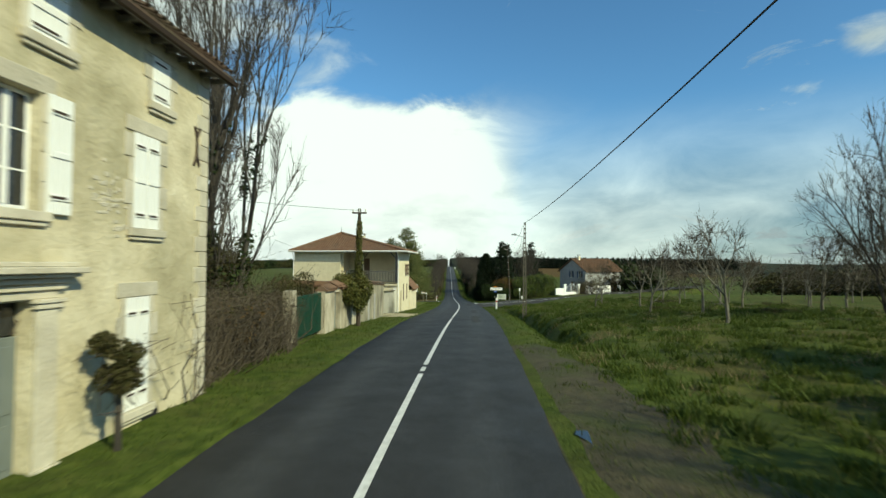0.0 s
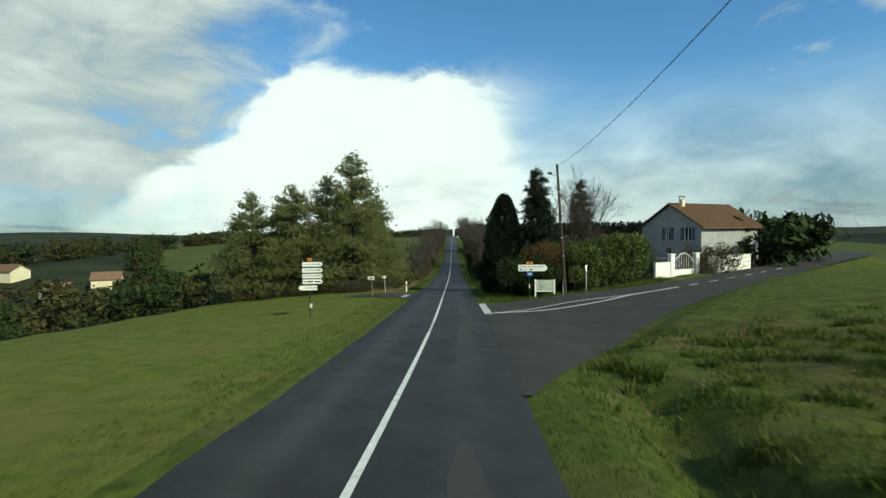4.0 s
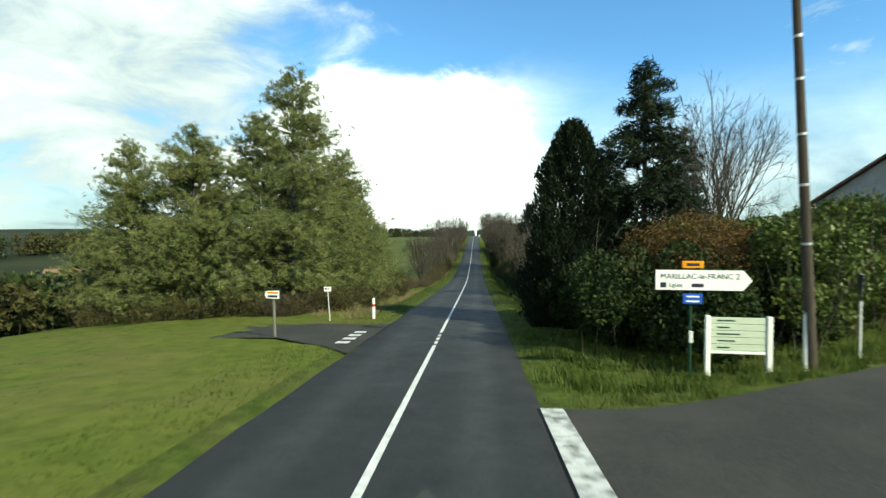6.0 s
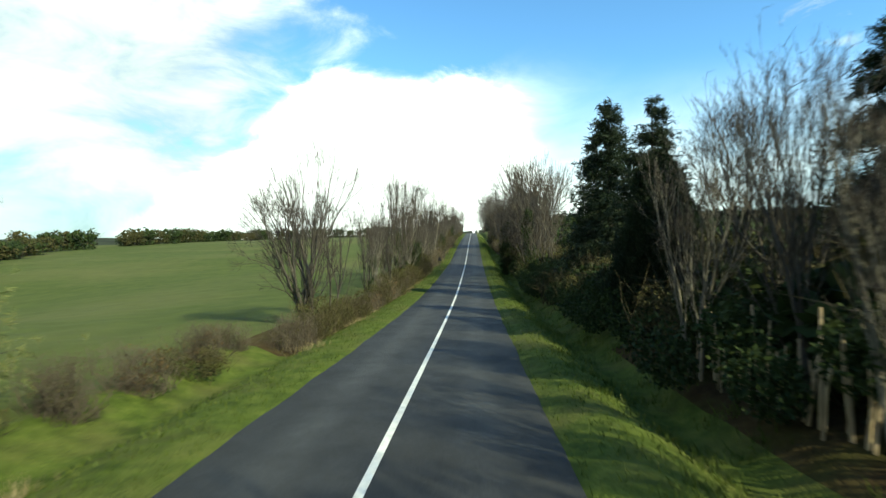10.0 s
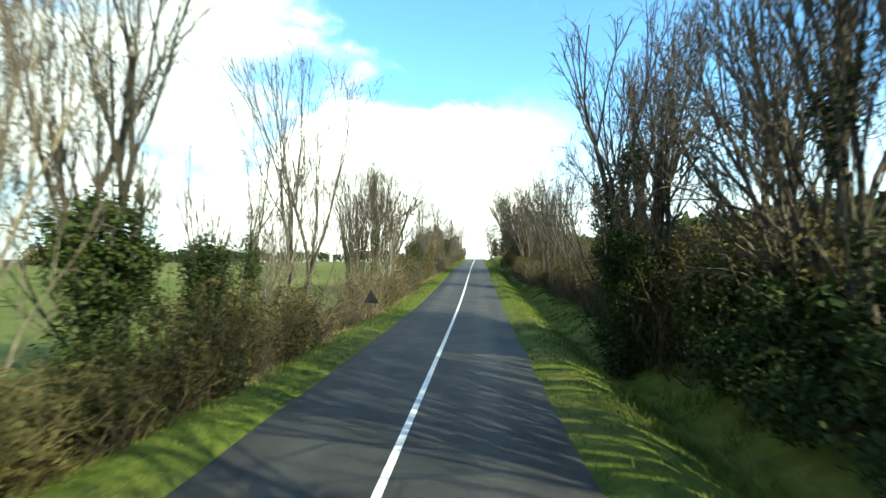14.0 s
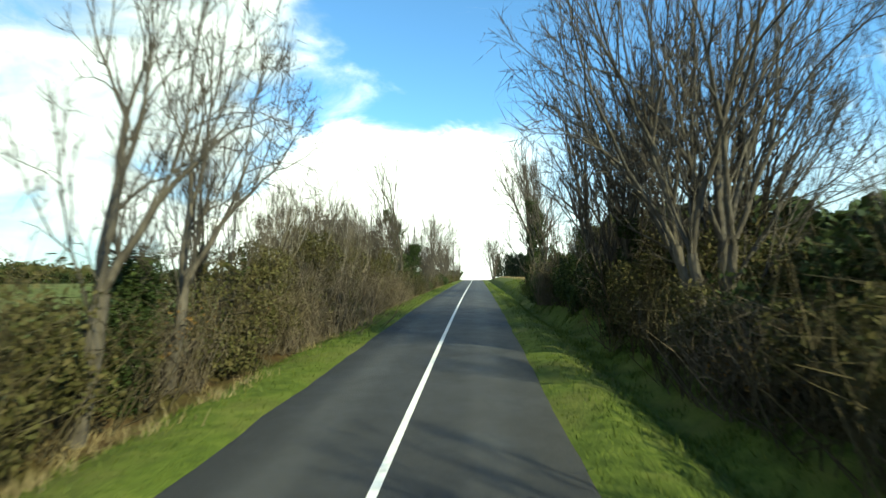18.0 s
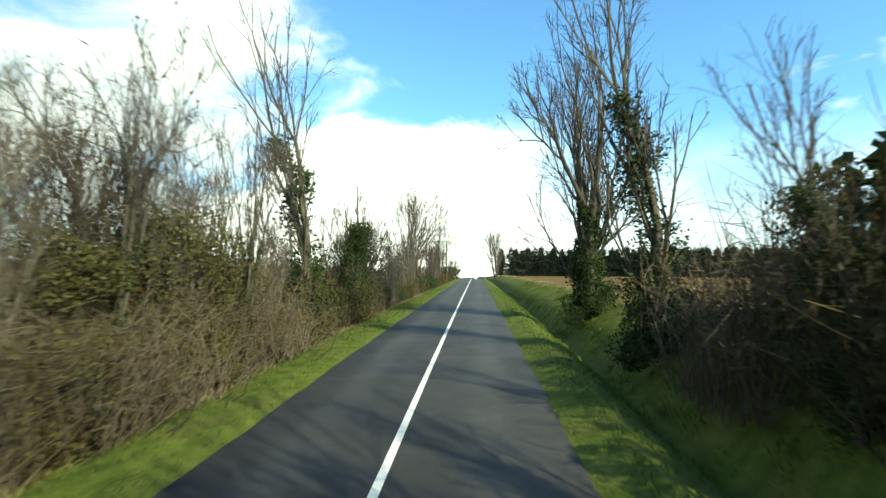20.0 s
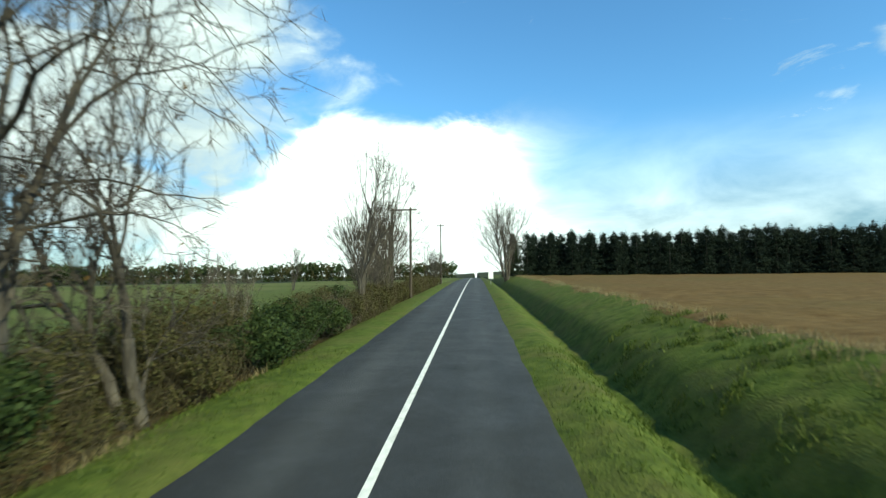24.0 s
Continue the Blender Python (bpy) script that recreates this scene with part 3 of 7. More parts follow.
def ground_z(x, y):
    """The ground beside, under and beyond the road."""
    x, y = np.asarray(x, dtype=float), np.asarray(y, dtype=float)
    u = x - road_x(y)
    rz = road_z(y)
    nat = natural(x, y) + 0.10 * wave(x, y, 0.9) * ramp01(np.abs(u), 4, 9)
    # the verge lies level with the road, then a ditch or bank, then open ground
    open_r = np.maximum(ramp01(y, 17, 26) * ramp01(y, 70, 60), ramp01(y, 255, 270))
    w_r = ramp01(u, 3.6, 8.6) * (1 - open_r) + np.clip((u - 5.7) / 3.5, 0, 1) * open_r
    w_l = ramp01(-u, 3.6, 7.5)
    z = np.where(u > 0, rz * (1 - w_r) + nat * w_r, rz * (1 - w_l) + nat * w_l)
    bump = 0.05 * wave(x, y, 2.3) * ramp01(np.abs(u), 3.0, 4.0)
    z = z + bump
    ditch_r = 1.15 * ramp01(y, 17, 26) * ramp01(y, 70, 60) + 0.65 * ramp01(y, 104, 112) * ramp01(y, 262, 252) + 1.0 * ramp01(y, 255, 270)
    z = z - ditch_r * np.exp(-((u - 5.6) / 0.85) ** 2)
    z = z + 0.13 * np.exp(-((u - 3.75) / 0.5) ** 2) * (ramp01(y, 22, 28) * ramp01(y, 66, 58) + ramp01(y, 104, 112))
    z = z + 0.8 * ramp01(u, 6.3, 7.9) * ramp01(u, 16, 11) * ramp01(y, 107, 112) * ramp01(y, 130, 121)
    ditch_l = 0.45 * ramp01(y, 108, 120)
    z = z - ditch_l * np.exp(-((u + 5.6) / 0.9) ** 2)
    # bed of the main road and of the by-road
    z = np.where(np.abs(u) < 2.9, rz - 0.14, z)
    z = np.where((np.abs(u) >= 2.9) & (np.abs(u) < 3.3), np.minimum(z, rz - 0.02) , z)
    sy, sz = side_road_y(x), side_z(x)
    blend = ramp01(x, 3.0, 9.0)
    sz = road_z(np.clip(y, 50, 120)) * (1 - blend) + sz * blend
    over = np.where(y > sy, y - sy - side_far(x), sy - y - side_near(x))
    inside = ramp01(over, 2.6, 0.2) * ramp01(u, 2.8, 3.2) * ramp01(x, 70, 55)
    z = z * (1 - inside) + (sz - 0.05) * inside
    return z


def gz(x, y):
    return float(ground_z(x, y))


def spot(u, y, dz=0.0):
    """A place u metres right of the centre line, on the ground."""
    x = float(road_x(y)) + u
    return (x, y, gz(x, y) + dz)


# ---- ground ----
def spread(lo, fine_lo, fine_hi, hi, fine, grow):
    a = list(np.arange(fine_lo, fine_hi + 1e-6, fine))
    s, p = fine, a[-1]
    while p < hi:
        s *= grow
        p += s
        a.append(p)
    s, p = fine, a[0]
    while p > lo:
        s *= grow
        p -= s
        a.insert(0, p)
    return np.array(a)


GU = spread(-3600, -13.0, 14.0, 3600, 0.42, 1.13)
GY = spread(-400, -6, 345, 3900, 1.05, 1.10)
gu, gy = np.meshgrid(GU, GY)
gx = gu + road_x(gy) * np.exp(-(gu / 300) ** 2)
gvert = np.stack([gx, gy, ground_z(gx, gy)], axis=-1).reshape(-1, 3)
nu = len(GU)
idx = np.arange(len(GY) * nu).reshape(len(GY), nu)
gface = np.stack([idx[:-1, :-1], idx[:-1, 1:], idx[1:, 1:], idx[1:, :-1]], axis=-1).reshape(-1, 4)
ground_mesh = raw_mesh("ground", gvert, gface)
for m in (M_GRASS, M_MEADOW, M_CROP, M_SOIL, M_LITTER, M_FAR, M_LAWN):
    ground_mesh.materials.append(m)
fc = gvert[gface].mean(axis=1)
fu = fc[:, 0] - road_x(fc[:, 1])
fy = fc[:, 1]
kinds = np.zeros(len(fc), dtype=np.int32)
kinds[(fu > 7.5) & (fy < 78)] = 1
kinds[(fu < -3.4) & (fu > -27) & (fy > 58) & (fy < 110)] = 6
kinds[(fu < -7.5) & (fy > 128)] = 2
kinds[(fu < -27) & (fu < -0.62 * (fy - 60)) & (fy > -50)] = 5
kinds[(fu > 22) & (fy > 140) & (fy < 262)] = 2
kinds[(fu > 9.3 + 0.5 * np.sin(fy * 0.35)) & (fy > 268) & (fy < 420)] = 3
kinds[(fu > np.where(fy < 150, 6.2, 7.3)) & (fu < 22) & (fy > 100) & (fy < 262)] = 4
kinds[(fu < -5.2) & (fu > -8) & (fy > 150) & (fy < 345)] = 4
dist = np.hypot(fc[:, 0], fc[:, 1] - 150)
kinds[(dist > 260) & (kinds == 0)] = 2
kinds[(fu < -60) & (dist > 330)] = 5
kinds[(fu > 160) | (fy > 560)] = 5
ground_mesh.polygons.foreach_set("material_index", kinds)
ground_mesh.polygons.foreach_set("use_smooth", np.ones(len(kinds), dtype=bool))
ground = tagged(new("ground", ground_mesh), "rolling ground of grass verges, meadows, ploughed soil and distant hills", "ground", kind="structure")


# ---- roads ----
def strip(name, us, ys, dz, mat, label, category, parent=None, crown=0.0, ragged=0.0, top=True):
    """A ribbon along the main road between the lateral lines us; its outer rows bend down to the ground."""
    us, ys = np.array(us, dtype=float), np.asarray(ys, dtype=float)
    uu, yy = np.meshgrid(us, ys)
    if ragged:
        edge = ragged * (wave(yy * 0.9, uu * 3, 1.0) + 0.6 * wave(yy * 3.1, uu, 1.0))
        low = (uu == us[0]) | (uu == us[-1])
        outer = low | (uu == us[1]) | (uu == us[-2])
        uu = uu + np.where(outer, edge, 0)
    zz = road_z(yy) + dz - crown * (uu / 3.0) ** 2
    if ragged:
        zz = np.where(low, zz - 0.10, zz)
    xx = uu + road_x(yy)
    n = len(us)
    ix = np.arange(len(ys) * n).reshape(len(ys), n)
    f = np.stack([ix[:-1, :-1], ix[:-1, 1:], ix[1:, 1:], ix[1:, :-1]], axis=-1).reshape(-1, 4)
    me = raw_mesh(name, np.stack([xx, yy, zz], -1).reshape(-1, 3), f)
    me.polygons.foreach_set("use_smooth", [True] * len(me.polygons))
    across = me.attributes.new("across", "FLOAT", "POINT")
    across.data.foreach_set("value", uu.astype(np.float32).ravel())
    ob = part(name, me, mat, parent)
    return tagged(ob, label, category if parent is None else "", kind="structure" if parent is None else "")


ROAD_Y = np.concatenate([np.arange(-60, 345, 0.8), np.arange(345, 760, 6.0)])
road = strip("road", [-2.86, -2.72, -1.6, -0.6, 0.0, 0.6, 1.6, 2.76, 2.9], ROAD_Y, 0.03, M_ASPHALT, "narrow grey asphalt country road running straight over a dip", "road", crown=0.05, ragged=0.05)

# by-road to the right, fanning out where it joins
bx = np.concatenate([[2.45, 2.75], np.arange(3.0, 16, 0.5), np.arange(16, 64, 2.0)])
bv, bf = [], []
for i, x in enumerate(bx):
    c, lo, hi = float(side_road_y(x)), float(side_near(x)), float(side_far(x))
    for k in range(9):
        yy = c - lo + (lo + hi) * k / 8
        blend = float(ramp01(x, 3.0, 9.0))
        zz = float(road_z(yy)) * (1 - blend) + float(side_z(x)) * blend
        bv.append((x + float(road_x(yy)), yy, zz + 0.012 - 0.3 * max(0.0, 2.75 - x)))
    if i:
        a = (i - 1) * 9
        bf += [(a + k, a + 9 + k, a + 10 + k, a + 1 + k) for k in range(8)]
by_road = tagged(part("side_road", raw_mesh("side_road", bv, bf), M_ASPHALT_OLD), "worn dark asphalt by-road leaving at a junction", "road", kind="structure")


def by_point(x, off):
    """A place on the by-road: x across, off metres from its centre along y."""
    c = float(side_road_y(x))
    yy = c + off
    blend = float(ramp01(x, 3.0, 9.0))
    return (x + float(road_x(yy)), yy, float(road_z(yy)) * (1 - blend) + float(side_z(x)) * blend + 0.02)


# centre line: solid, with short broken stretches
def line_piece(y0, y1, u=0.0, w=0.065):
    n = max(2, int((y1 - y0) / 1.2) + 1)
    return strip("centre_line", [u - w, u + w], np.linspace(y0, y1, n), 0.038, M_PAINT, "", "", road)


BROKEN = [(13.6, 15.4), (32.4, 34.8), (74.6, 78.6), (97.2, 100.6)]
y0 = -40.0
for a, b in BROKEN + [(700, 700)]:
    line_piece(y0, a)
    k = a + 0.35
    while k < b - 0.3:
        line_piece(k, k + 0.6)
        k += 0.95
    y0 = b

# ---- plants ----
def rand_dirs(rng, n):
    d = rng.normal(size=(n, 3))
    return d / np.linalg.norm(d, axis=1, keepdims=True)


def tubes(segs, sides):
    """Tapered tubes for an array of (p0, p1, r0, r1)."""
    segs = np.asarray(segs, dtype=float)
    p, q, r0, r1 = segs[:, 0:3], segs[:, 3:6], segs[:, 6], segs[:, 7]
    d = q - p
    d /= np.linalg.norm(d, axis=1, keepdims=True) + 1e-9
    ref = np.where(np.abs(d[:, 2:3]) > 0.9, np.array([[1.0, 0, 0]]), np.array([[0, 0, 1.0]]))
    s = np.cross(d, ref)
    s /= np.linalg.norm(s, axis=1, keepdims=True)
    t = np.cross(d, s)
    a = np.arange(sides) * 2 * np.pi / sides
    ring = s[:, None, :] * np.cos(a)[None, :, None] + t[:, None, :] * np.sin(a)[None, :, None]
    v = np.concatenate([p[:, None] + ring * r0[:, None, None], q[:, None] + ring * r1[:, None, None]], axis=1)
    base = (np.arange(len(segs)) * 2 * sides)[:, None]
    i = np.arange(sides)
    f = np.stack([base + i, base + (i + 1) % sides, base + (i + 1) % sides + sides, base + i + sides], axis=-1)
    return v.reshape(-1, 3), f.reshape(-1, 4)


def slivers(segs):
    """Flat tapering twigs for an array of (p0, p1, r0, r1)."""
    segs = np.asarray(segs, dtype=float)
    p, q, r0 = segs[:, 0:3], segs[:, 3:6], segs[:, 6:7]
    d = q - p
    s = np.cross(d, np.stack([np.sin(p[:, 2] * 37), np.cos(p[:, 0] * 41), np.sin(p[:, 1] * 29)], -1) + 0.01)
    s /= np.linalg.norm(s, axis=1, keepdims=True) + 1e-9
    v = np.stack([p - s * r0, p + s * r0, q + s * r0 * 0.4, q - s * r0 * 0.4], axis=1).reshape(-1, 3)
    return v, np.arange(len(v)).reshape(-1, 4)


def twigs(segs, least):
    """Tapering twigs ending in a point, no thinner than a least half-width."""
    segs = np.asarray(segs, dtype=float)
    p, q, r0 = segs[:, 0:3], segs[:, 3:6], np.maximum(segs[:, 6:7], least)
    d = q - p
    s = np.cross(d, np.stack([np.sin(p[:, 2] * 37), np.cos(p[:, 0] * 41), np.sin(p[:, 1] * 29)], -1) + 0.01)
    s /= np.linalg.norm(s, axis=1, keepdims=True) + 1e-9
    v = np.stack([p - s * r0, p + s * r0, q + d * 0.12], axis=1).reshape(-1, 3)
    return v, np.arange(len(v)).reshape(-1, 3)


def leaves(rng, c, size, flat=0.0, long=1.0, wide=0.5):
    """Small four-cornered leaves, folded a little, round the centres c."""
    n = len(c)
    a = rand_dirs(rng, n)
    a[:, 2] = a[:, 2] * (1 - flat)
    a /= np.linalg.norm(a, axis=1, keepdims=True)
    b = np.cross(a, rand_dirs(rng, n))
    b /= np.linalg.norm(b, axis=1, keepdims=True) + 1e-9
    s = (size * rng.uniform(0.6, 1.4, n))[:, None]
    v = np.stack([c - a * s * long, c + b * s * wide, c + a * s * long, c - b * s * wide], axis=1)
    f = np.arange(n * 4).reshape(n, 4)
    return v.reshape(-1, 3), f


def merged(name, pieces):
    vs, fs, k = [], [], 0
    for v, f in pieces:
        vs.append(v)
        fs.append(f + k)
        k += len(v)
    return raw_mesh(name, np.concatenate(vs), np.concatenate(fs))


# how each kind forks: depth of forking, crown radius against height, opening angle, length of a shoot against its parent, bend, pull upwards
ROUND = dict(depth=5, spread=0.40, angle=23, ratio=0.84, bend=0.09, up=0.035, first=1.0, twig=0.62)
TALL = dict(depth=5, spread=0.27, angle=18, ratio=0.84, bend=0.09, up=0.08, first=0.95, twig=0.50)
GNARLED = dict(depth=6, spread=0.44, angle=31, ratio=0.81, bend=0.20, up=0.03, first=0.95, twig=0.50)
FORKED = dict(depth=6, spread=0.37, angle=27, ratio=0.82, bend=0.14, up=0.045, first=1.35, twig=0.50)
ORCHARD = dict(depth=5, spread=0.5, angle=36, ratio=0.74, bend=0.12, up=0.03, first=1.15, twig=0.42)
SPARSE = dict(depth=4, spread=0.24, angle=24, ratio=0.80, bend=0.12, up=0.06, first=1.3, twig=0.40)


def fork(rng, p, d, length, r, level, plan, out):
    """One shoot, bent a little, dividing into two or three at its end and sending out side shoots."""
    n = 3 if level < 2 else 2
    pts = [np.array(p, dtype=float)]
    d = np.array(d, dtype=float)
    for i in range(n):
        d = d + rng.normal(size=3) * plan["bend"] + np.array([0, 0, plan["up"]])
        d /= np.linalg.norm(d)
        pts.append(pts[-1] + d * length / n)
    end = r * 0.80
    layer = 0 if level == 0 else 1 if level < 3 else 2
    for i in range(n):
        out[layer].append((*pts[i], *pts[i + 1], r + (end - r) * i / n, r + (end - r) * (i + 1) / n))
    deep = plan["depth"]
    side = np.cross(d, rng.normal(size=3))
    side /= np.linalg.norm(side) + 1e-9
    other = np.cross(d, side)

    def turned(angle, around):
        w = side * math.cos(around) + other * math.sin(around)
        return d * math.cos(angle) + w * math.sin(angle)
    if level >= deep - 1:
        for j in range(3 if level == deep else 2):
            f = rng.uniform(0.15, 1.0)
            q = pts[0] + (pts[-1] - pts[0]) * f
            e = q + turned(radians(rng.uniform(18, 52)), rng.uniform(0, 6.28)) * plan["twig"] * rng.uniform(0.6, 1.3)
            out[3].append((*q, *e, 0.011, 0.004))
            g = q + (e - q) * rng.uniform(0.3, 0.9)
            h = g + (e - q) * 0.35 + rng.normal(size=3) * 0.16 * plan["twig"] / 0.5
            out[4].append((*g, *h, 0.008, 0.003))
    if level == deep:
        return
    k = 2 if rng.uniform() < 0.62 else 3
    turn = rng.uniform(0, 6.28)
    for j in range(k):
        lead = j == 0
        ang = radians(plan["angle"] * (rng.uniform(0.25, 0.7) if lead else rng.uniform(0.8, 1.35)))
        fork(rng, pts[-1], turned(ang, turn + j * 6.283 / k + rng.uniform(-0.4, 0.4)), length * plan["ratio"] * rng.uniform(0.8, 1.12), end * (0.86 if lead else 0.66), level + 1, plan, out)
    for q in pts[1:-1]:
        if level > deep - 2 or rng.uniform() > 0.62:
            continue
        fork(rng, q, turned(radians(plan["angle"] * rng.uniform(1.1, 1.8)), rng.uniform(0, 6.28)), length * plan["ratio"] * 0.7, end * 0.5, min(deep, level + 2), plan, out)


def ivy_sleeve(rng, segs, upto, size, dens, fat):
    """Ivy leaves packed in uneven lumps round the stems below a height."""
    cs = []
    for s in segs:
        p, q = np.array(s[0:3]), np.array(s[3:6])
        if min(p[2], q[2]) > upto:
            continue
        n = int(np.linalg.norm(q - p) * dens)
        t = rng.uniform(0, 1, n)[:, None]
        c = p + (q - p) * t
        d = rand_dirs(rng, n)
        lump = 0.75 + 0.5 * np.sin(c[:, 2] * 3.1 + 2.2 * d[:, 0] + p[0]) * np.sin(c[:, 2] * 1.3 + 3 * d[:, 1])
        off = d * (s[6] + fat * lump * rng.uniform(0.2, 1.0, n) ** 0.6 * np.clip(1.3 - c[:, 2] / upto, 0.2, 1))[:, None]
        off[:, 2] *= 0.6
        cs.append((c + off)[c[:, 2] < upto * rng.uniform(0.7, 1.0, n)])
    return leaves(rng, np.concatenate(cs), size, 0.3)


def bare_tree(name, label, plan, height, radius, stems=1, lean=6, seed=1, ivy=0.0, ivy_fat=0.45, pale=False, group="bare roadside trees", buds=0, ivy_dens=150, thick=1.0, twig_mat=M_TWIG):
    """A leafless tree: trunk and limbs, finer branches, and ivy where it climbs."""
    rng = np.random.default_rng(seed)
    out = [[] for _ in range(5)]
    tall = sum(plan["ratio"] ** i for i in range(plan["depth"] + 1))
    for i in range(stems):
        a = rng.uniform(0, 6.28) if stems == 1 else i * 6.28 / stems + rng.uniform(-0.5, 0.5)
        ln = radians(lean * rng.uniform(0.5, 1.3)) if stems > 1 else radians(2)
        d = (math.sin(ln) * math.cos(a), math.sin(ln) * math.sin(a), math.cos(ln))
        b = (math.cos(a) * 0.28 * (stems > 1), math.sin(a) * 0.28 * (stems > 1), -0.25)
        fork(rng, b, d, height / tall * plan["first"] * rng.uniform(0.85, 1.1), radius * rng.uniform(0.8, 1.1), 0, plan, out)
    # bring the whole tree to its height, keeping its feet in the ground
    size = 0.98 * height / np.percentile([g[5] for g in out[2]], 99)
    reach = np.percentile([math.hypot(g[3], g[4]) for g in out[2]], 97)
    wide = min(size, plan["spread"] * height / reach)
    out = [[(g[0] * wide, g[1] * wide, g[2] * size, g[3] * wide, g[4] * wide, g[5] * size, *g[6:]) for g in o] for o in out]
    t = thing(name, label, "tree", group=group)
    trunk = [s for s in out[0]]
    v1, f1 = tubes(trunk, 9)
    part("trunk", raw_mesh("trunk", v1, f1), M_BARK_PALE if pale else M_BARK, t, smooth=True)
    part("limb_work", merged("limb_work", [tubes(out[1], 4), tubes(out[2], 3)]), M_BARK_PALE if pale else M_BARK, t, smooth=True)
    fine = [twigs(o, w * thick) for o, w in zip(out[3:], (0.010, 0.0075)) if o]
    if fine:
        part("crown", merged("crown", fine), twig_mat, t, "fine leafless twigs")
    if ivy:
        part("ivy", merged("ivy", [ivy_sleeve(rng, out[0] + out[1][::3], ivy, 0.06, ivy_dens, ivy_fat)]), M_IVY, t, "dark ivy climbing the stem")
    if buds:
        tips = np.array([s[3:6] for s in out[-1]])
        tips = tips[rng.integers(0, len(tips), buds)]
        part("dead_leaves", merged("dead_leaves", [leaves(rng, tips, 0.06)]), M_DRYLEAF, t, "a few brown dead leaves")
    return t


def conifer(name, label, height, width, seed, mat, low=0.05, droop=-0.15, dens=1.0, ragged=0.3, group="", size=0.17, open_top=0.0, pw=0.75, rep=5):
    """A conifer: tapered trunk, whorls of boughs and needle sprays along them."""
    rng = np.random.default_rng(seed)
    t = thing(name, label, "tree", group=group)
    segs, cs = [], []
    n = 7
    for i in range(n):
        z0, z1 = height * i / n - 0.2 * (i == 0), height * (i + 1) / n
        r = height * 0.016
        segs.append((0, 0, z0, 0, 0, z1, r * (1 - i / n) + 0.03, r * (1 - (i + 1) / n) + 0.02))
    whorls = int(height * 2.1)
    boughs = []
    for w in range(whorls):
        f = low + (1 - low) * (w + rng.uniform(0, 0.8)) / whorls
        reach = width * (1 - f) ** pw * (0.35 + 0.65 * min(1, f / 0.12 + 0.4)) + 0.25
        k = rng.integers(5, 8)
        for j in range(k):
            a = rng.uniform(0, 6.283)
            ln = reach * rng.uniform(1 - ragged, 1 + ragged * 0.6)
            z = height * f + rng.uniform(-0.2, 0.2)
            e = np.array([math.cos(a) * ln, math.sin(a) * ln, z + droop * ln + rng.uniform(-0.2, 0.3) + open_top * f])
            boughs.append((0, 0, z, *e, 0.02 + ln * 0.008, 0.012))
            m = max(4, int(ln * 11 * dens))
            s = np.sqrt(rng.uniform(0.03, 1.0, m))[:, None]
            c = np.array([0, 0, z]) + (e - np.array([0, 0, z])) * s
            wob = rng.normal(size=(m, 3)) * (0.10 + 0.16 * ln * s) * np.array([1, 1, 0.55])
            cs.append(c + wob)
    cs = np.concatenate(cs)
    m = len(cs)
    spray = np.repeat(cs, rep, axis=0) + rng.normal(size=(m * rep, 3)) * size * 0.7
    part("trunk", raw_mesh("trunk", *tubes(segs, 8)), M_BARK, t, smooth=True)
    if rep > 1:
        part("bough_frame", raw_mesh("bough_frame", *tubes(boughs, 3)), M_BARK, t)
    part("crown", merged("crown", [leaves(rng, spray, size, 0.25, 1.9, 0.14 if rep > 8 else 0.21)]), mat, t, "dense evergreen needles")
    return t


def dense_conifer(name, label, height, width, seed, mat, group):
    """A close-grown cypress: a lumpy tapering mass of upright sprays round a hidden trunk."""
    rng = np.random.default_rng(seed)
    t = thing(name, label, "tree", group=group)
    part("trunk", raw_mesh("trunk", *tubes([(0, 0, -0.3, 0, 0, height * 0.5, 0.2, 0.12), (0, 0, height * 0.5, 0, 0, height * 0.93, 0.12, 0.03)], 8)), M_BARK, t, smooth=True)
    n = 70000
    f = rng.uniform(0.0, 1.0, n) ** 1.25
    a = rng.uniform(0, 6.283, n)
    full = width * np.minimum(1.0, 0.62 + f * 2.2) * (1 - f) ** 0.52
    lump = 1 + 0.16 * np.sin(a * 3 + f * 9) + 0.11 * np.sin(a * 5 - f * 23 + 1.3) + 0.09 * np.sin(a * 9 + f * 41)
    r = full * lump * rng.uniform(0.45, 1.0, n) ** 0.5 + rng.uniform(0, 0.22, n)
    c = np.stack([r * np.cos(a), r * np.sin(a), 0.15 + f * height * 0.97 + rng.normal(size=n) * 0.12], -1)
    out = np.stack([np.cos(a), np.sin(a), np.full(n, 1.5)], -1) + rng.normal(size=(n, 3)) * 0.45
    out /= np.linalg.norm(out, axis=1, keepdims=True)
    side = np.cross(out, rand_dirs(rng, n))
    side /= np.linalg.norm(side, axis=1, keepdims=True) + 1e-9
    s = rng.uniform(0.05, 0.13, n)[:, None]
    v = np.stack([c - out * s, c + side * s * 0.34, c + out * s, c - side * s * 0.34], axis=1).reshape(-1, 3)
    part("crown", raw_mesh("crown", v, np.arange(n * 4).reshape(n, 4)), mat, t, "dense upright evergreen sprays")
    return t


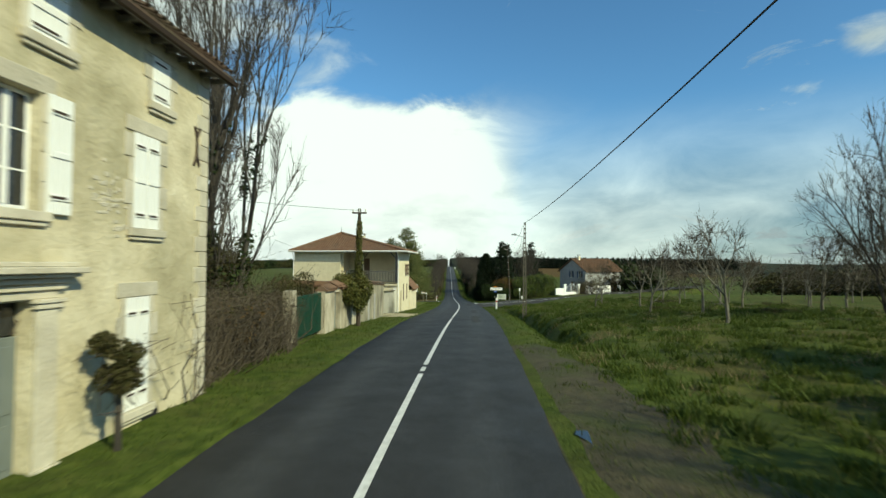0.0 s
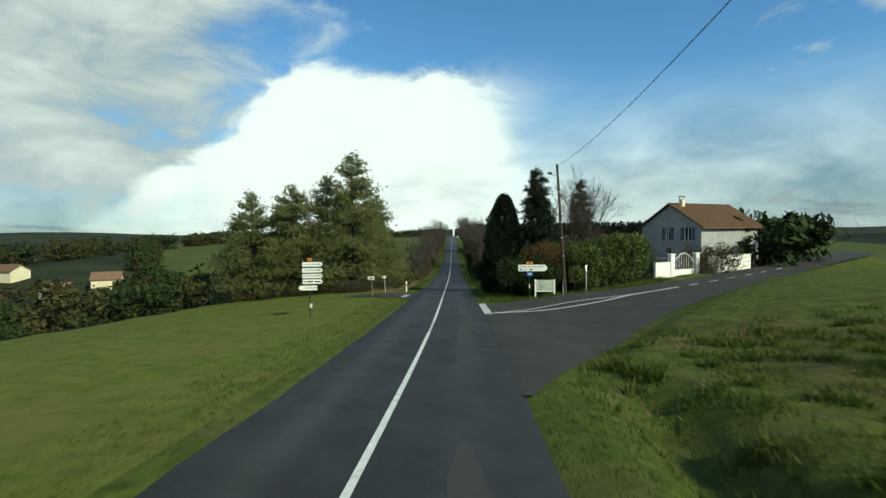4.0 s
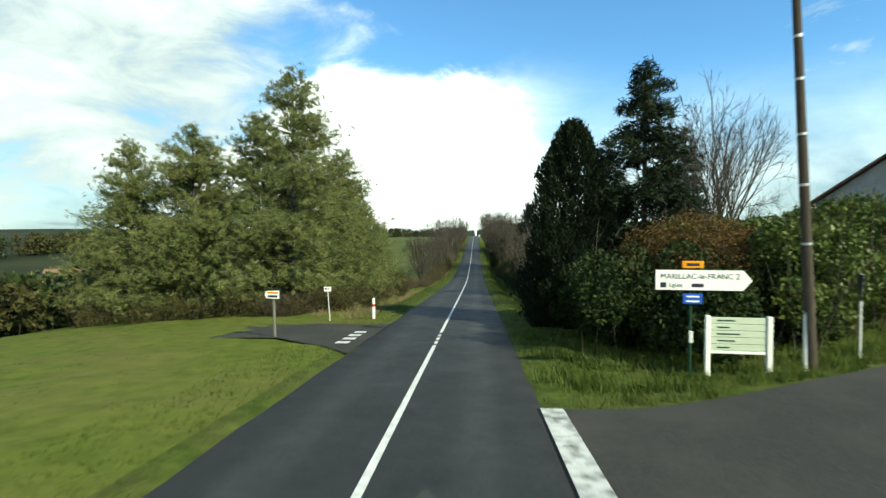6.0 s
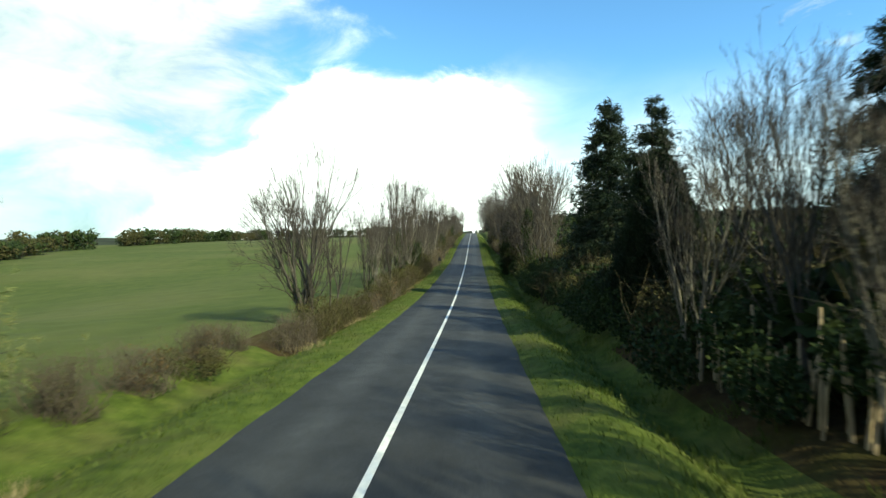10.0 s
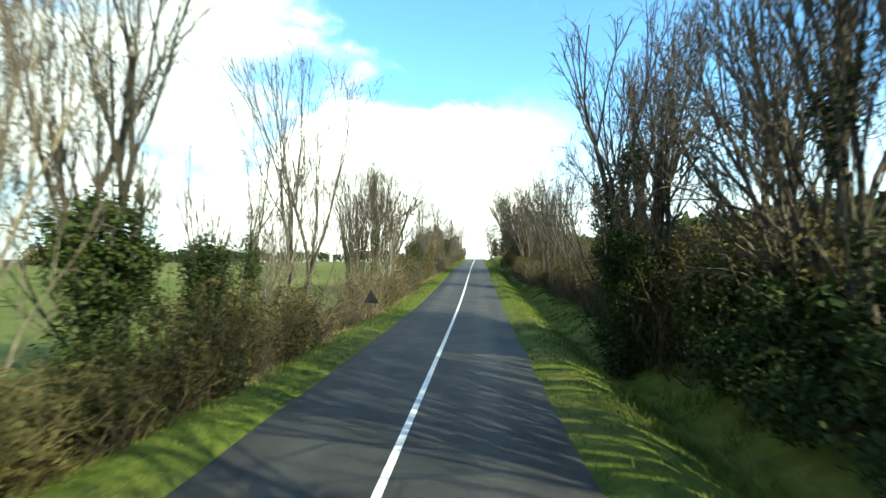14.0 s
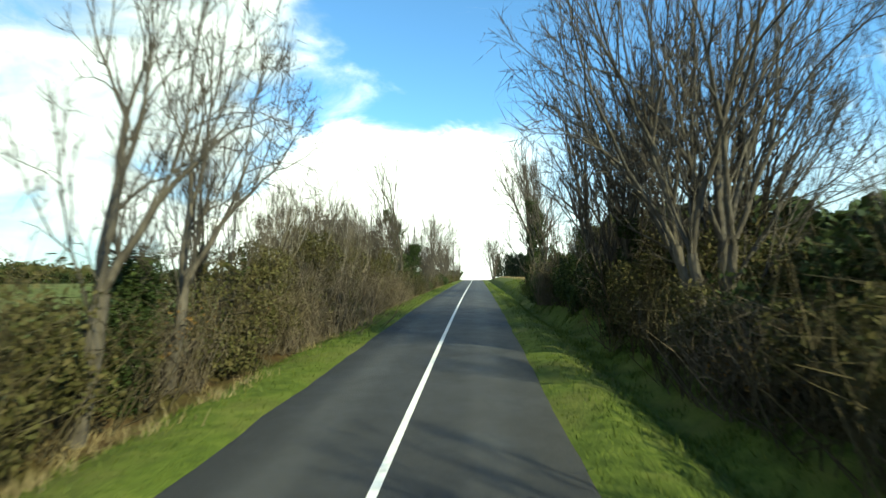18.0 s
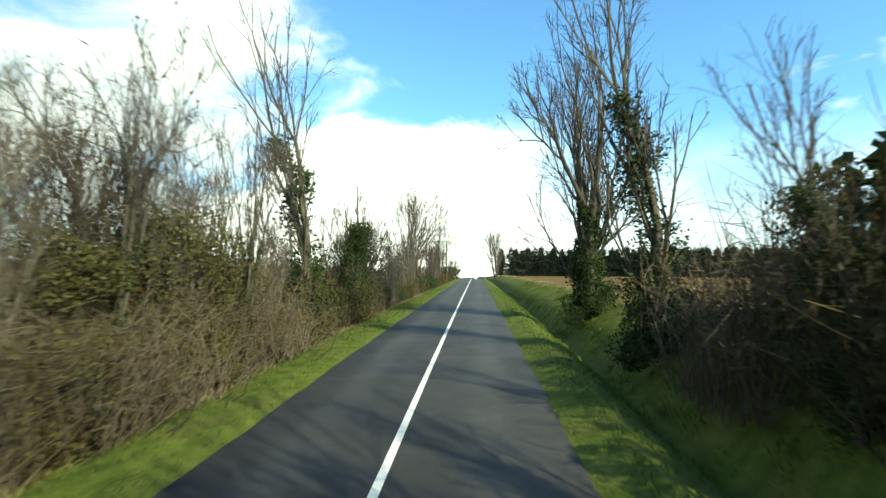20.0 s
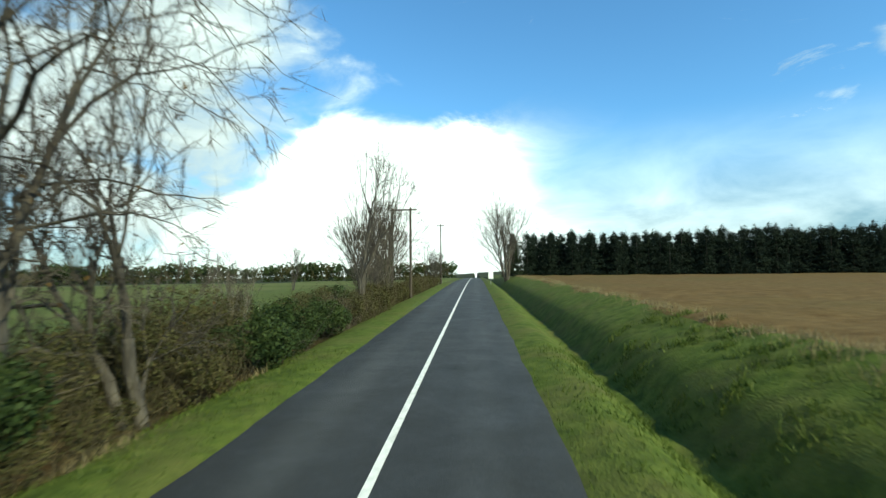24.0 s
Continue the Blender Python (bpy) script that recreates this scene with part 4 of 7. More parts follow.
def shrub(name, label, size, seed, mat, twig_mat, leaf_n, twig_n, leaf=0.07, category="bush", group="", fill=1.0, top_flat=0.0):
    """A bush: arching stems from the ground with leaves or dead foliage among them."""
    rng = np.random.default_rng(seed)
    sx, sy, sz = size
    t = thing(name, label, category, group=group)
    segs, tips = [], []
    for i in range(twig_n):
        b = np.array([rng.uniform(-0.8, 0.8) * sx, rng.uniform(-0.9, 0.9) * sy, -0.15])
        e = b + np.array([rng.normal() * 0.5 * sx, rng.normal() * 0.5 * sy, sz * rng.uniform(0.45, 1.05)])
        mid = (b + e) / 2 + rng.normal(size=3) * 0.24
        r = rng.uniform(0.007, 0.02)
        segs += [(*b, *mid, r, r * 0.75), (*mid, *e, r * 0.75, 0.004)]
        for k in range(3):
            f = rng.uniform(0.3, 1)
            q = mid + (e - mid) * f
            w = q + rng.normal(size=3) * np.array([0.36, 0.36, 0.3]) + np.array([0, 0, 0.1])
            segs.append((*q, *w, r * 0.5, 0.003))
            tips.append(w)
            tips.append(q)
    part("stem_tangle", merged("stem_tangle", [tubes([g for g in segs if g[6] > 0.0105], 3), slivers([g for g in segs if g[6] <= 0.0105])]), twig_mat, t)
    if leaf_n:
        k = 14
        lobes = np.stack([rng.uniform(-0.75, 0.75, k) * sx, rng.uniform(-0.85, 0.85, k) * sy, rng.uniform(0.12, 0.8, k) * sz], -1)
        rad = rng.uniform(0.28, 0.5, k) * min(sx, sz)
        pick = rng.integers(0, k, leaf_n)
        d = rand_dirs(rng, leaf_n) * (rng.uniform(0.5, 1.05, leaf_n) ** 0.6)[:, None]
        c = lobes[pick] + d * rad[pick][:, None] * np.array([1, 1.15, 1])
        c[:, 2] = np.clip(c[:, 2], 0.02, sz * 1.1)
        part("foliage", merged("foliage", [leaves(rng, c, leaf)]), mat, t)
    return t


def put(proto, u, y, turn=0.0, scale=1.0, tall=1.0):
    """Stands a copy of a plant at u metres from the centre line."""
    ob = copy_thing(proto, pose(*spot(u, y), 0, 0, turn))
    ob.scale = (scale, scale, scale * tall)
    return ob


FAR_ITEMS = []


def far(k, u, y, turn, scale):
    """Marks a place for one bush of the background thickets."""
    FAR_ITEMS.append((k, *spot(u, y), radians(turn), scale))


PROTOS = []


def proto(t):
    PROTOS.append(t)
    return t


P_TALL = [proto(bare_tree("bare_tree", "tall leafless roadside tree with upright grey-brown branches", TALL, 11, 0.13, 2, 6, 11, ivy=0)),
          proto(bare_tree("bare_tree", "leafless multi-stemmed ash with thin ascending branches", TALL, 10, 0.10, 3, 9, 12, ivy=5.5, ivy_fat=0.20, ivy_dens=160)),
          proto(bare_tree("bare_tree", "slender leafless tree rising from a brown hedge", TALL, 9, 0.085, 3, 9, 13, pale=True))]
P_ROUND = [proto(bare_tree("bare_tree", "large leafless tree with a broad rounded fine-branched crown", ROUND, 12, 0.16, 6, 13, 21)),
           proto(bare_tree("bare_tree", "leafless rounded tree with fine twigs and ivy below", ROUND, 11, 0.15, 5, 13, 22, ivy=3.5, ivy_fat=0.25, ivy_dens=60))]
P_IVY = [proto(bare_tree("ivy_clad_tree", "bare tree thickly wrapped in dark ivy up its trunk", TALL, 10.5, 0.17, 1, 4, 31, ivy=8.0, ivy_fat=0.85, ivy_dens=800, group="ivy-clad trees")),
         proto(bare_tree("ivy_clad_tree", "forked tree with ivy-covered trunk and leafless upper limbs", dict(FORKED, spread=0.31, angle=23), 12.5, 0.24, 3, 8, 32, ivy=5.6, ivy_fat=0.62, ivy_dens=900, group="ivy-clad trees")),
         proto(bare_tree("ivy_clad_tree", "dead-topped tree smothered in lumpy dark ivy", SPARSE, 7.2, 0.13, 2, 15, 33, ivy=8.5, ivy_fat=0.85, ivy_dens=1100, group="ivy-clad trees")),
         proto(bare_tree("ivy_clad_tree", "single stem hidden in a tapering cone of dark ivy", dict(SPARSE, spread=0.15), 8.4, 0.16, 1, 4, 34, ivy=9.6, ivy_fat=1.2, ivy_dens=1500, group="ivy-clad trees"))]
P_GNARL = [proto(bare_tree("bare_tree", "old leafless oak with crooked spreading limbs", GNARLED, 10, 0.27, 1, 0, 41)),
           proto(bare_tree("bare_tree", "leafless hedgerow oak with twisting limbs and a few dead leaves", GNARLED, 9, 0.17, 2, 14, 42, buds=260)),
           proto(bare_tree("bare_tree", "tall leafless oak with ascending limbs and a wide twiggy crown", FORKED, 11.5, 0.23, 1, 0, 43)),
           proto(bare_tree("bare_tree", "leafless oak with a low spreading crown of fine crooked twigs", dict(GNARLED, angle=36), 11, 0.19, 1, 0, 44))]
P_ORCHARD = [proto(bare_tree("orchard_tree", "young leafless fruit tree with a pale trunk in rough grass", ORCHARD, 3.4, 0.075, 1, 0, 51, pale=True, group="orchard trees", twig_mat=M_TWIG_TAN)),
             proto(bare_tree("orchard_tree", "young leafless fruit tree with a pale trunk in rough grass", ORCHARD, 3.0, 0.065, 1, 0, 52, pale=True, group="orchard trees", twig_mat=M_TWIG_TAN))]
P_PINE = [proto(conifer("pine_tree", "bushy grey-green pine with ragged boughs to the ground", 14, 4.7, 61, M_NEEDLE, 0.03, 0.10, 1.25, 0.32, "pines by the junction", 0.095, 0.6, pw=0.62, rep=14)),
          proto(conifer("pine_tree", "bushy grey-green pine with ragged boughs to the ground", 12, 4.2, 62, M_NEEDLE, 0.03, 0.12, 1.25, 0.36, "pines by the junction", 0.095, 0.6, pw=0.55, rep=14))]
P_SPRUCE = [proto(conifer("spruce_tree", "dark spruce with drooping tiered boughs", 12, 2.9, 71, M_SPRUCE, 0.06, -0.28, 1.25, 0.22, "dark conifers", 0.115, rep=8)),
            proto(conifer("spruce_tree", "tall dark conifer standing over the hedge", 15, 3.6, 72, M_SPRUCE, 0.04, -0.22, 1.1, 0.3, "dark conifers", 0.125, rep=8))]
P_CYPRESS = [proto(dense_conifer("cypress_tree", "dense dark green cypress by the roadside", 10, 2.7, 73, M_SPRUCE, "dark conifers"))]
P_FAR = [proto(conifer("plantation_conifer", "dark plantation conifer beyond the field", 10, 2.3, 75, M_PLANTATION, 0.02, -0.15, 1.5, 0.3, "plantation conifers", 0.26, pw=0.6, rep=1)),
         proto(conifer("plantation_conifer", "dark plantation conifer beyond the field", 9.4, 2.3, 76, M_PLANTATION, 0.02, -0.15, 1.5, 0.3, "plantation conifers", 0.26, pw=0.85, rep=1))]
P_BROWN = [proto(shrub("hedge_bush", "tangled brown leafless hedge bush with brambles", (1.1, 1.9, 2.2), 81, M_BRAMBLE, M_TWIG_RED, 3600, 110, 0.055, group="hedge bushes")),
           proto(shrub("hedge_bush", "tangled brown leafless hedge bush with brambles", (1.2, 2.0, 2.7), 82, M_BRAMBLE, M_TWIG_RED, 3800, 120, 0.055, group="hedge bushes")),
           proto(shrub("hedge_bush", "low brown bramble thicket on the verge", (1.3, 1.8, 1.5), 83, M_BRAMBLE, M_TWIG_RED, 3200, 90, 0.055, group="hedge bushes"))]
P_TWIGGY = [proto(shrub("hedge_bush", "leafless tan bush of fine upright stems", (1.1, 1.7, 2.4), 85, M_BRAMBLE, M_TWIG_TAN, 700, 260, 0.045, group="hedge bushes")),
            proto(shrub("hedge_bush", "leafless tan bush of fine upright stems", (1.0, 1.5, 2.1), 86, M_DRYLEAF, M_TWIG_TAN, 500, 240, 0.045, group="hedge bushes"))]
P_BIGBROWN = [proto(shrub("hedge_bush", "tall dense brown thicket of leafless shrubs and brambles", (1.6, 2.2, 5.2), 84, M_BRAMBLE, M_TWIG_RED, 9000, 220, 0.055, group="hedge bushes"))]
P_DARK = [proto(shrub("evergreen_bush", "evergreen hedge bush with leaves coloured dark as in shade", (1.5, 2.1, 2.8), 91, M_IVY, M_TWIG, 5600, 6, 0.07, group="dark hedge bushes")),
          proto(shrub("evergreen_bush", "evergreen hedge bush with leaves coloured dark as in shade", (1.6, 2.2, 2.2), 92, M_IVY, M_TWIG, 5200, 6, 0.07, group="dark hedge bushes"))]
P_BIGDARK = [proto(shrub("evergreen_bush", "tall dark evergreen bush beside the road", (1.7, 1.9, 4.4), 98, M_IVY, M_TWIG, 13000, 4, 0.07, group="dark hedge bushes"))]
P_FARBUSH = [proto(shrub("distant_bush", "dark evergreen bush in a distant hedgerow", (1.5, 2.1, 2.6), 93, M_IVY, M_TWIG, 620, 12, 0.20, group="distant bushes")),
             proto(shrub("distant_bush", "brown leafless bush in a distant hedgerow", (1.4, 2.0, 2.6), 94, M_BRAMBLE, M_TWIG_RED, 560, 20, 0.17, group="distant bushes"))]
P_FARTREE = [proto(bare_tree("distant_tree", "leafless tree in a distant wood", SPARSE, 9, 0.14, 3, 9, 14, group="distant trees", thick=2.0))]
P_LAUREL = [proto(shrub("laurel_bush", "glossy green laurel hedge bush", (1.5, 1.6, 3.4), 95, M_LAUREL, M_TWIG, 7500, 24, 0.075, group="laurel hedge"))]
P_RUST = [proto(shrub("beech_bush", "bush holding rusty brown dead leaves", (1.5, 1.6, 3.6), 96, M_DRYLEAF, M_TWIG, 11000, 14, 0.036, group="laurel hedge"))]

rng = np.random.default_rng(5)


def near(a, b):
    return float(rng.uniform(a, b))


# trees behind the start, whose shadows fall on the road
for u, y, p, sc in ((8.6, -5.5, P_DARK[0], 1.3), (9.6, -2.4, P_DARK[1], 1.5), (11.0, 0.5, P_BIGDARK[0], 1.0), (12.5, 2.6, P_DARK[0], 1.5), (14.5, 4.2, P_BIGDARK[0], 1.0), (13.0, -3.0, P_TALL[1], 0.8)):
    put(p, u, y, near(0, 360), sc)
# unseen row, added so that its shadow darkens the near meadow
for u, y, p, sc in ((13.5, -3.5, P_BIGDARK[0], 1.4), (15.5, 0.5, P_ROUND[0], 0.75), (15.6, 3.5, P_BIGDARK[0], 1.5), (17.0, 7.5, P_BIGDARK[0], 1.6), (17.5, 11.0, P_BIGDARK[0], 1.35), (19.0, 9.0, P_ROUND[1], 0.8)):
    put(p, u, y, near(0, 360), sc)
# beside the first house: hedge, and bare trees behind it
for y in (11.8, 13.3, 14.8, 16.3, 17.6):
    put(P_TWIGGY[int(rng.integers(0, 2))], -5.7 + near(-0.25, 0.2), y, near(-8, 8), near(0.85, 1.0))
put(P_TALL[1], -8.4, 19.6, 30, 1.5)
put(P_TALL[0], -9.6, 20.4, 200, 1.45)
put(P_IVY[0], -9.0, 18.4, 200, 0.62)
put(P_TALL[0], -11.5, 23.0, 130, 1.2)
for u, y, s in ((-11, 16, 1.2), (-13.5, 24, 1.1), (-10.5, 27, 0.8), (-13, 31, 0.8), (-16, 28, 1.2), (-12.5, 20, 1.1)):
    put(P_DARK[0], u, y, near(0, 90), s * 0.75)
    put(P_BROWN[1], u + 1.5, y + 2, near(0, 90), s * 1.35)
    put(P_TALL[2], u - 2, y + 2, near(0, 360), 0.55)
# open orchard to the right, woods behind it
for i in range(7):
    for j in range(9):
        u, y = 15 + i * 7.5 + near(-0.6, 0.6) + (j % 2) * 1.5, 26 + j * 7.0 + near(-0.6, 0.6)
        if y > 68:
            continue
        put(P_ORCHARD[(i + j) % 2], u, y, near(0, 360), near(1.2, 1.6))
put(P_GNARL[2], 23.6, 26.0, 20, 1.6)
put(P_ROUND[0], 25, 29, 20, 0.8)
for i in range(26):
    put(P_FARTREE[0], 72 + near(-3, 8), 10 + i * 4.4, near(0, 360), 0.7)
    far(1, 70 + near(-3, 3), 8 + i * 4.4, near(0, 90), 2.0)
    far(0, 76 + near(-3, 3), 10 + i * 4.4, near(0, 90), 1.9)
for u, y in ((17, 42), (24, 60), (21, 33), (29, 47)):
    put(P_BROWN[2], u, y, near(0, 90), 0.6, 0.5)
# wooded slope of the valley to the left of the lawn
for i in range(34):
    u, y = -30 - 3.4 * i + near(-4, 4), 112 + near(-26, 40)
    far(0 if i % 3 else 1, u, y, near(0, 90), near(1.2, 2.0))
    far((i + 1) % 2, u - near(2, 8), y + near(10, 40), near(0, 90), near(1.4, 2.4))
for i in range(70):
    f = i / 70
    far(0 if i % 4 else 1, -62 - 125 * f + near(-6, 6), 150 + near(-25, 12), near(0, 90), near(2.2, 3.6))
# pines on the left past the lawn
for u, y, k, s in ((-11.0, 113.5, 0, 1.12), (-14.8, 116.5, 0, 1.0), (-18.4, 114.0, 1, 1.05), (-24.0, 115.5, 0, 0.92), (-21.0, 119.5, 1, 1.0), (-9.4, 119.5, 1, 0.95), (-13.5, 122.5, 0, 0.92),
                   (-10.4, 127.0, 1, 0.84), (-28.0, 121.0, 1, 0.88)):
    put(P_PINE[k], u, y, near(0, 360), s)
for u, y in ((-8.2, 111.0), (-10.0, 109.8), (-13.0, 110.0), (-16.5, 110.4), (-20, 111), (-24, 112), (-7.6, 115), (-7.3, 119), (-7.2, 123.0), (-7.4, 127)):
    put(P_BROWN[2], u, y, near(0, 90), near(0.8, 1.1))
for u, y, k, s in ((-11.4, 136.0, 1, 0.78), (-10.6, 140.0, 1, 0.64), (-14.0, 133.0, 0, 0.75), (-16.0, 138.0, 1, 0.7)):
    put(P_PINE[k], u, y, near(0, 360), s)
for u, y in ((-9.2, 124), (-8.8, 127.5), (-9.4, 131), (-8.6, 134.5), (-10.6, 129), (-7.6, 136.4)):
    put(P_BROWN[int(rng.integers(0, 2))], u, y, near(0, 90), near(0.75, 0.95))
for i in range(16):
    put(P_TWIGGY[1], -7.0 - near(0, 1.2) - (0.9 * max(0, 3 - i)), 108.8 + i * 1.5, near(0, 90), near(0.5, 0.75))
put(P_BROWN[0], -6.4, 130.5, 20, 0.72)
put(P_BROWN[2], -7.4, 133.5, 20, 0.8)
for i in range(9):
    put(P_TWIGGY[i % 2] if i % 3 else P_BROWN[2], -6.6 - near(0, 0.8), 134.5 + i * 1.9, near(0, 90), near(0.35, 0.6))
# junction corner on the right: laurel hedge, rusty bushes, conifers behind
for i in range(9):
    u = 7.0 + i * 1.48
    c = float(side_road_y(u)) + float(side_far(u))
    put(P_DARK[i % 2] if i < 3 else P_LAUREL[0], u, c + (5.6 if i < 3 else 4.6) + near(-0.3, 0.3), near(0, 90), near(1.05, 1.2) if i < 8 else 0.85, 1.15 if i < 4 else 1.3)
for u, y, p, s in ((7.7, 99.8, P_RUST[0], 1.40), (8.4, 99.0, P_RUST[0], 1.5), (9.8, 99.0, P_RUST[0], 1.42), (11.0, 99.8, P_RUST[0], 1.3), (6.3, 97.4, P_BIGDARK[0], 0.72), (7.5, 97.9, P_BIGDARK[0], 0.8), (8.9, 98.2, P_BIGDARK[0], 0.75), (6.4, 98.9, P_BIGDARK[0], 0.95), (6.5, 101.4, P_BIGDARK[0], 1.05), (10.4, 101.2, P_LAUREL[0], 1.5), (12.5, 103, P_LAUREL[0], 1.5), (15.0, 104, P_LAUREL[0], 1.45)):
    put(p, u, y, near(0, 90), s)
put(P_CYPRESS[0], 6.1, 104.0, 40, 0.98)
put(P_SPRUCE[0], 9.2, 103.2, 10, 1.02)
put(P_ROUND[0], 15.6, 110, 10, 0.95)
put(P_BROWN[1], 25.4, 103.9, 30, 0.8)
put(P_BROWN[0], 26.4, 104.9, 30, 1.35)
put(P_TWIGGY[0], 25.0, 102.6, 80, 0.8)
put(P_BROWN[1], 28.4, 106.6, 60, 1.25)
put(P_BROWN[1], 29.8, 111.0, 40, 1.3)
put(P_RUST[0], 33.5, 111.5, 40, 1.0)
for i in range(9):
    far(0, 37 + near(-2, 2) + i * 1.5, 112 + i * 3, near(0, 90), 2.7)
for y in (99.0, 101.4, 104.0, 106.6, 109.2):
    put(P_DARK[0], 6.7 + (1.0 if y > 108 else 0.0) + near(-0.3, 0.3), y, near(0, 30), near(0.85, 1.0))
put(P_SPRUCE[0], 12.5, 122.7, 190, 1.06)
put(P_SPRUCE[1], 18.0, 121.0, 190, 0.85)
for u, y, p, s in ((10.5, 120, P_GNARL[1], 0.75), (8.0, 130.5, P_TALL[2], 0.9), (7.4, 136.0, P_TALL[2], 0.72), (7.2, 139.0, P_TALL[2], 0.66), (7.6, 142, P_TALL[0], 0.62), (7.0, 145, P_TALL[2], 0.7), (11.5, 139, P_SPRUCE[1], 0.62),
                   (9.6, 148, P_TALL[0], 0.7), (12.5, 146, P_SPRUCE[0], 0.75), (9.4, 155.0, P_SPRUCE[1], 0.66), (10.4, 166, P_SPRUCE[0], 1.1), (11.0, 172, P_SPRUCE[1], 0.8),
                   (8.4, 151.5, P_CYPRESS[0], 0.7)):
    put(p, u, y, near(0, 360), s)
for u, y, sc in ((7.2, 117.5, 0.42), (7.3, 121.0, 0.35), (6.9, 126.0, 0.4)):
    put(P_DARK[1], u, y, near(0, 90), sc)
for y in np.arange(115, 149, 2.7):
    put(P_DARK[0], 14.5 + near(-0.8, 0.8), float(y), near(0, 90), near(1.15, 1.5), 1.1)
    far(0, 17.8 + near(-0.8, 0.8), float(y) + 1, near(0, 90), near(1.6, 2.0))
for u, y, p, s in ((17.6, 139.5, P_SPRUCE[0], 0.85), (13.0, 144.5, P_SPRUCE[1], 0.6), (9.6, 132.6, P_TALL[2], 0.85), (9.0, 141.0, P_TALL[2], 0.72), (8.6, 144.0, P_TALL[0], 0.6)):
    put(p, u, y, near(0, 360), s)
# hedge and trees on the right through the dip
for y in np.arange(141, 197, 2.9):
    # dark bushes replace most brown ones here, imitating deep shade by colour
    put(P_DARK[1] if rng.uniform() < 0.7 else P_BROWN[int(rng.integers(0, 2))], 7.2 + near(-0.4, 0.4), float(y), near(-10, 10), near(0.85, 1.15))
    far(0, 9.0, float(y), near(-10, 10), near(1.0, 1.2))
    put(P_BROWN[1], 9.6, float(y) + 1.2, near(-10, 10), near(1.2, 1.5))
for y in np.arange(197, 276, 2.7):
    wide = 204 < y < 236
    front = 8.6 if wide else 7.2
    put(P_TWIGGY[int(rng.integers(0, 2))] if rng.uniform() < 0.3 else P_BROWN[int(rng.integers(0, 2))] if rng.uniform() < 0.85 else P_DARK[0], front + near(-0.5, 0.5), float(y), near(-10, 10), near(0.9, 1.2), 1.15)
    put(P_BROWN[1] if rng.uniform() < 0.82 else P_DARK[1], front + 2.2 + near(-0.5, 0.5), float(y) + 1.5, near(-10, 10), near(1.2, 1.55), 1.15)
    far(0, front + 5.2 + near(-0.8, 0.8), float(y) + 1.0, near(-10, 10), near(1.6, 2.0))
for u, y, p, s in ((8.4, 178.5, P_TALL[0], 0.95), (7.6, 184.5, P_IVY[0], 1.15), (8.6, 188.0, P_ROUND[0], 1.12), (8.2, 193.5, P_TALL[1], 1.2), (9.4, 197.0, P_ROUND[1], 1.1), (7.4, 191, P_TALL[0], 1.2), (5.7, 201.2, P_IVY[2], 0.95),
                   (6.3, 202.6, P_IVY[0], 1.1), (7.6, 204, P_IVY[1], 0.9), (10.5, 200, P_GNARL[0], 1.1), (7.8, 220, P_TALL[1], 0.62), (8.6, 225, P_TALL[2], 0.68), (9.5, 237.5, P_TALL[0], 0.8),
                   (7.6, 251.5, P_ROUND[0], 1.12), (9.8, 256.0, P_ROUND[1], 1.1), (9.2, 246.2, P_TALL[1], 0.8), (6.8, 258, P_IVY[1], 0.85), (8.4, 262, P_ROUND[1], 0.95), (6.7, 266, P_IVY[0], 0.75), (6.9, 272, P_IVY[0], 0.6),
                   (7.0, 280.0, P_IVY[0], 1.25), (7.1, 290.8, P_IVY[1], 1.12)):
    put(p, u, y, near(0, 360), s)
put(P_ROUND[0], 7.9, 230.6, 75, 0.76, 1.25)
for u, y in ((6.4, 279.5), (7.4, 281.5), (6.6, 290.2), (7.6, 291.6)):
    put(P_DARK[1], u, y, near(0, 90), 0.7)
for i in range(20):
    far(0, 27 + near(-3, 6), 186 + i * 4.2, near(0, 360), near(2.1, 2.7))
# hedge and trees on the left, from the dip to the end
for y in np.arange(152, 345, 2.5):
    gap = 206 < y < 213
    h = 0.5 if gap else 0.68 if y < 170 else 1.08 if y < 262 else 0.9 if y < 300 else 0.78
    put(P_DARK[1] if y > 298 and rng.uniform() < 0.4 else P_TWIGGY[int(rng.integers(0, 2))] if rng.uniform() < 0.38 else P_BROWN[int(rng.integers(0, 3 if y > 300 else 2))], -5.75 - 0.7 * (234 < y < 262) + near(-0.3, 0.2), float(y), near(-10, 10), near(0.7, 1.15) * h, near(0.9, 1.2))
    if y > 300 and rng.uniform() < 0.5:
        put(P_BROWN[1], -7.4, float(y) + 1, near(-10, 10), near(0.9, 1.2) * h)
for y in np.arange(256, 281, 2.6):
    put(P_BIGBROWN[0], -7.0 + near(-0.7, 0.4), float(y), near(-10, 10), near(0.55, 1.1), near(0.8, 1.1))
    put(P_TWIGGY[0], -6.0 + near(-0.3, 0.3), float(y) + 1.2, near(0, 90), near(0.9, 1.4))
    put(P_TALL[1 + int(rng.integers(0, 2))], -6.6 + near(-0.5, 0.5), float(y), near(0, 360), near(0.66, 0.8))
for y in np.arange(258, 300, 2.6):
    put(P_BIGBROWN[0], -7.8 + near(-0.4, 0.4), float(y), near(-10, 10), near(0.55, 0.75))
    put(P_TALL[int(rng.integers(0, 3))], -7.2 + near(-0.8, 0.8), float(y) + 1, near(0, 360), near(0.42, 0.6))
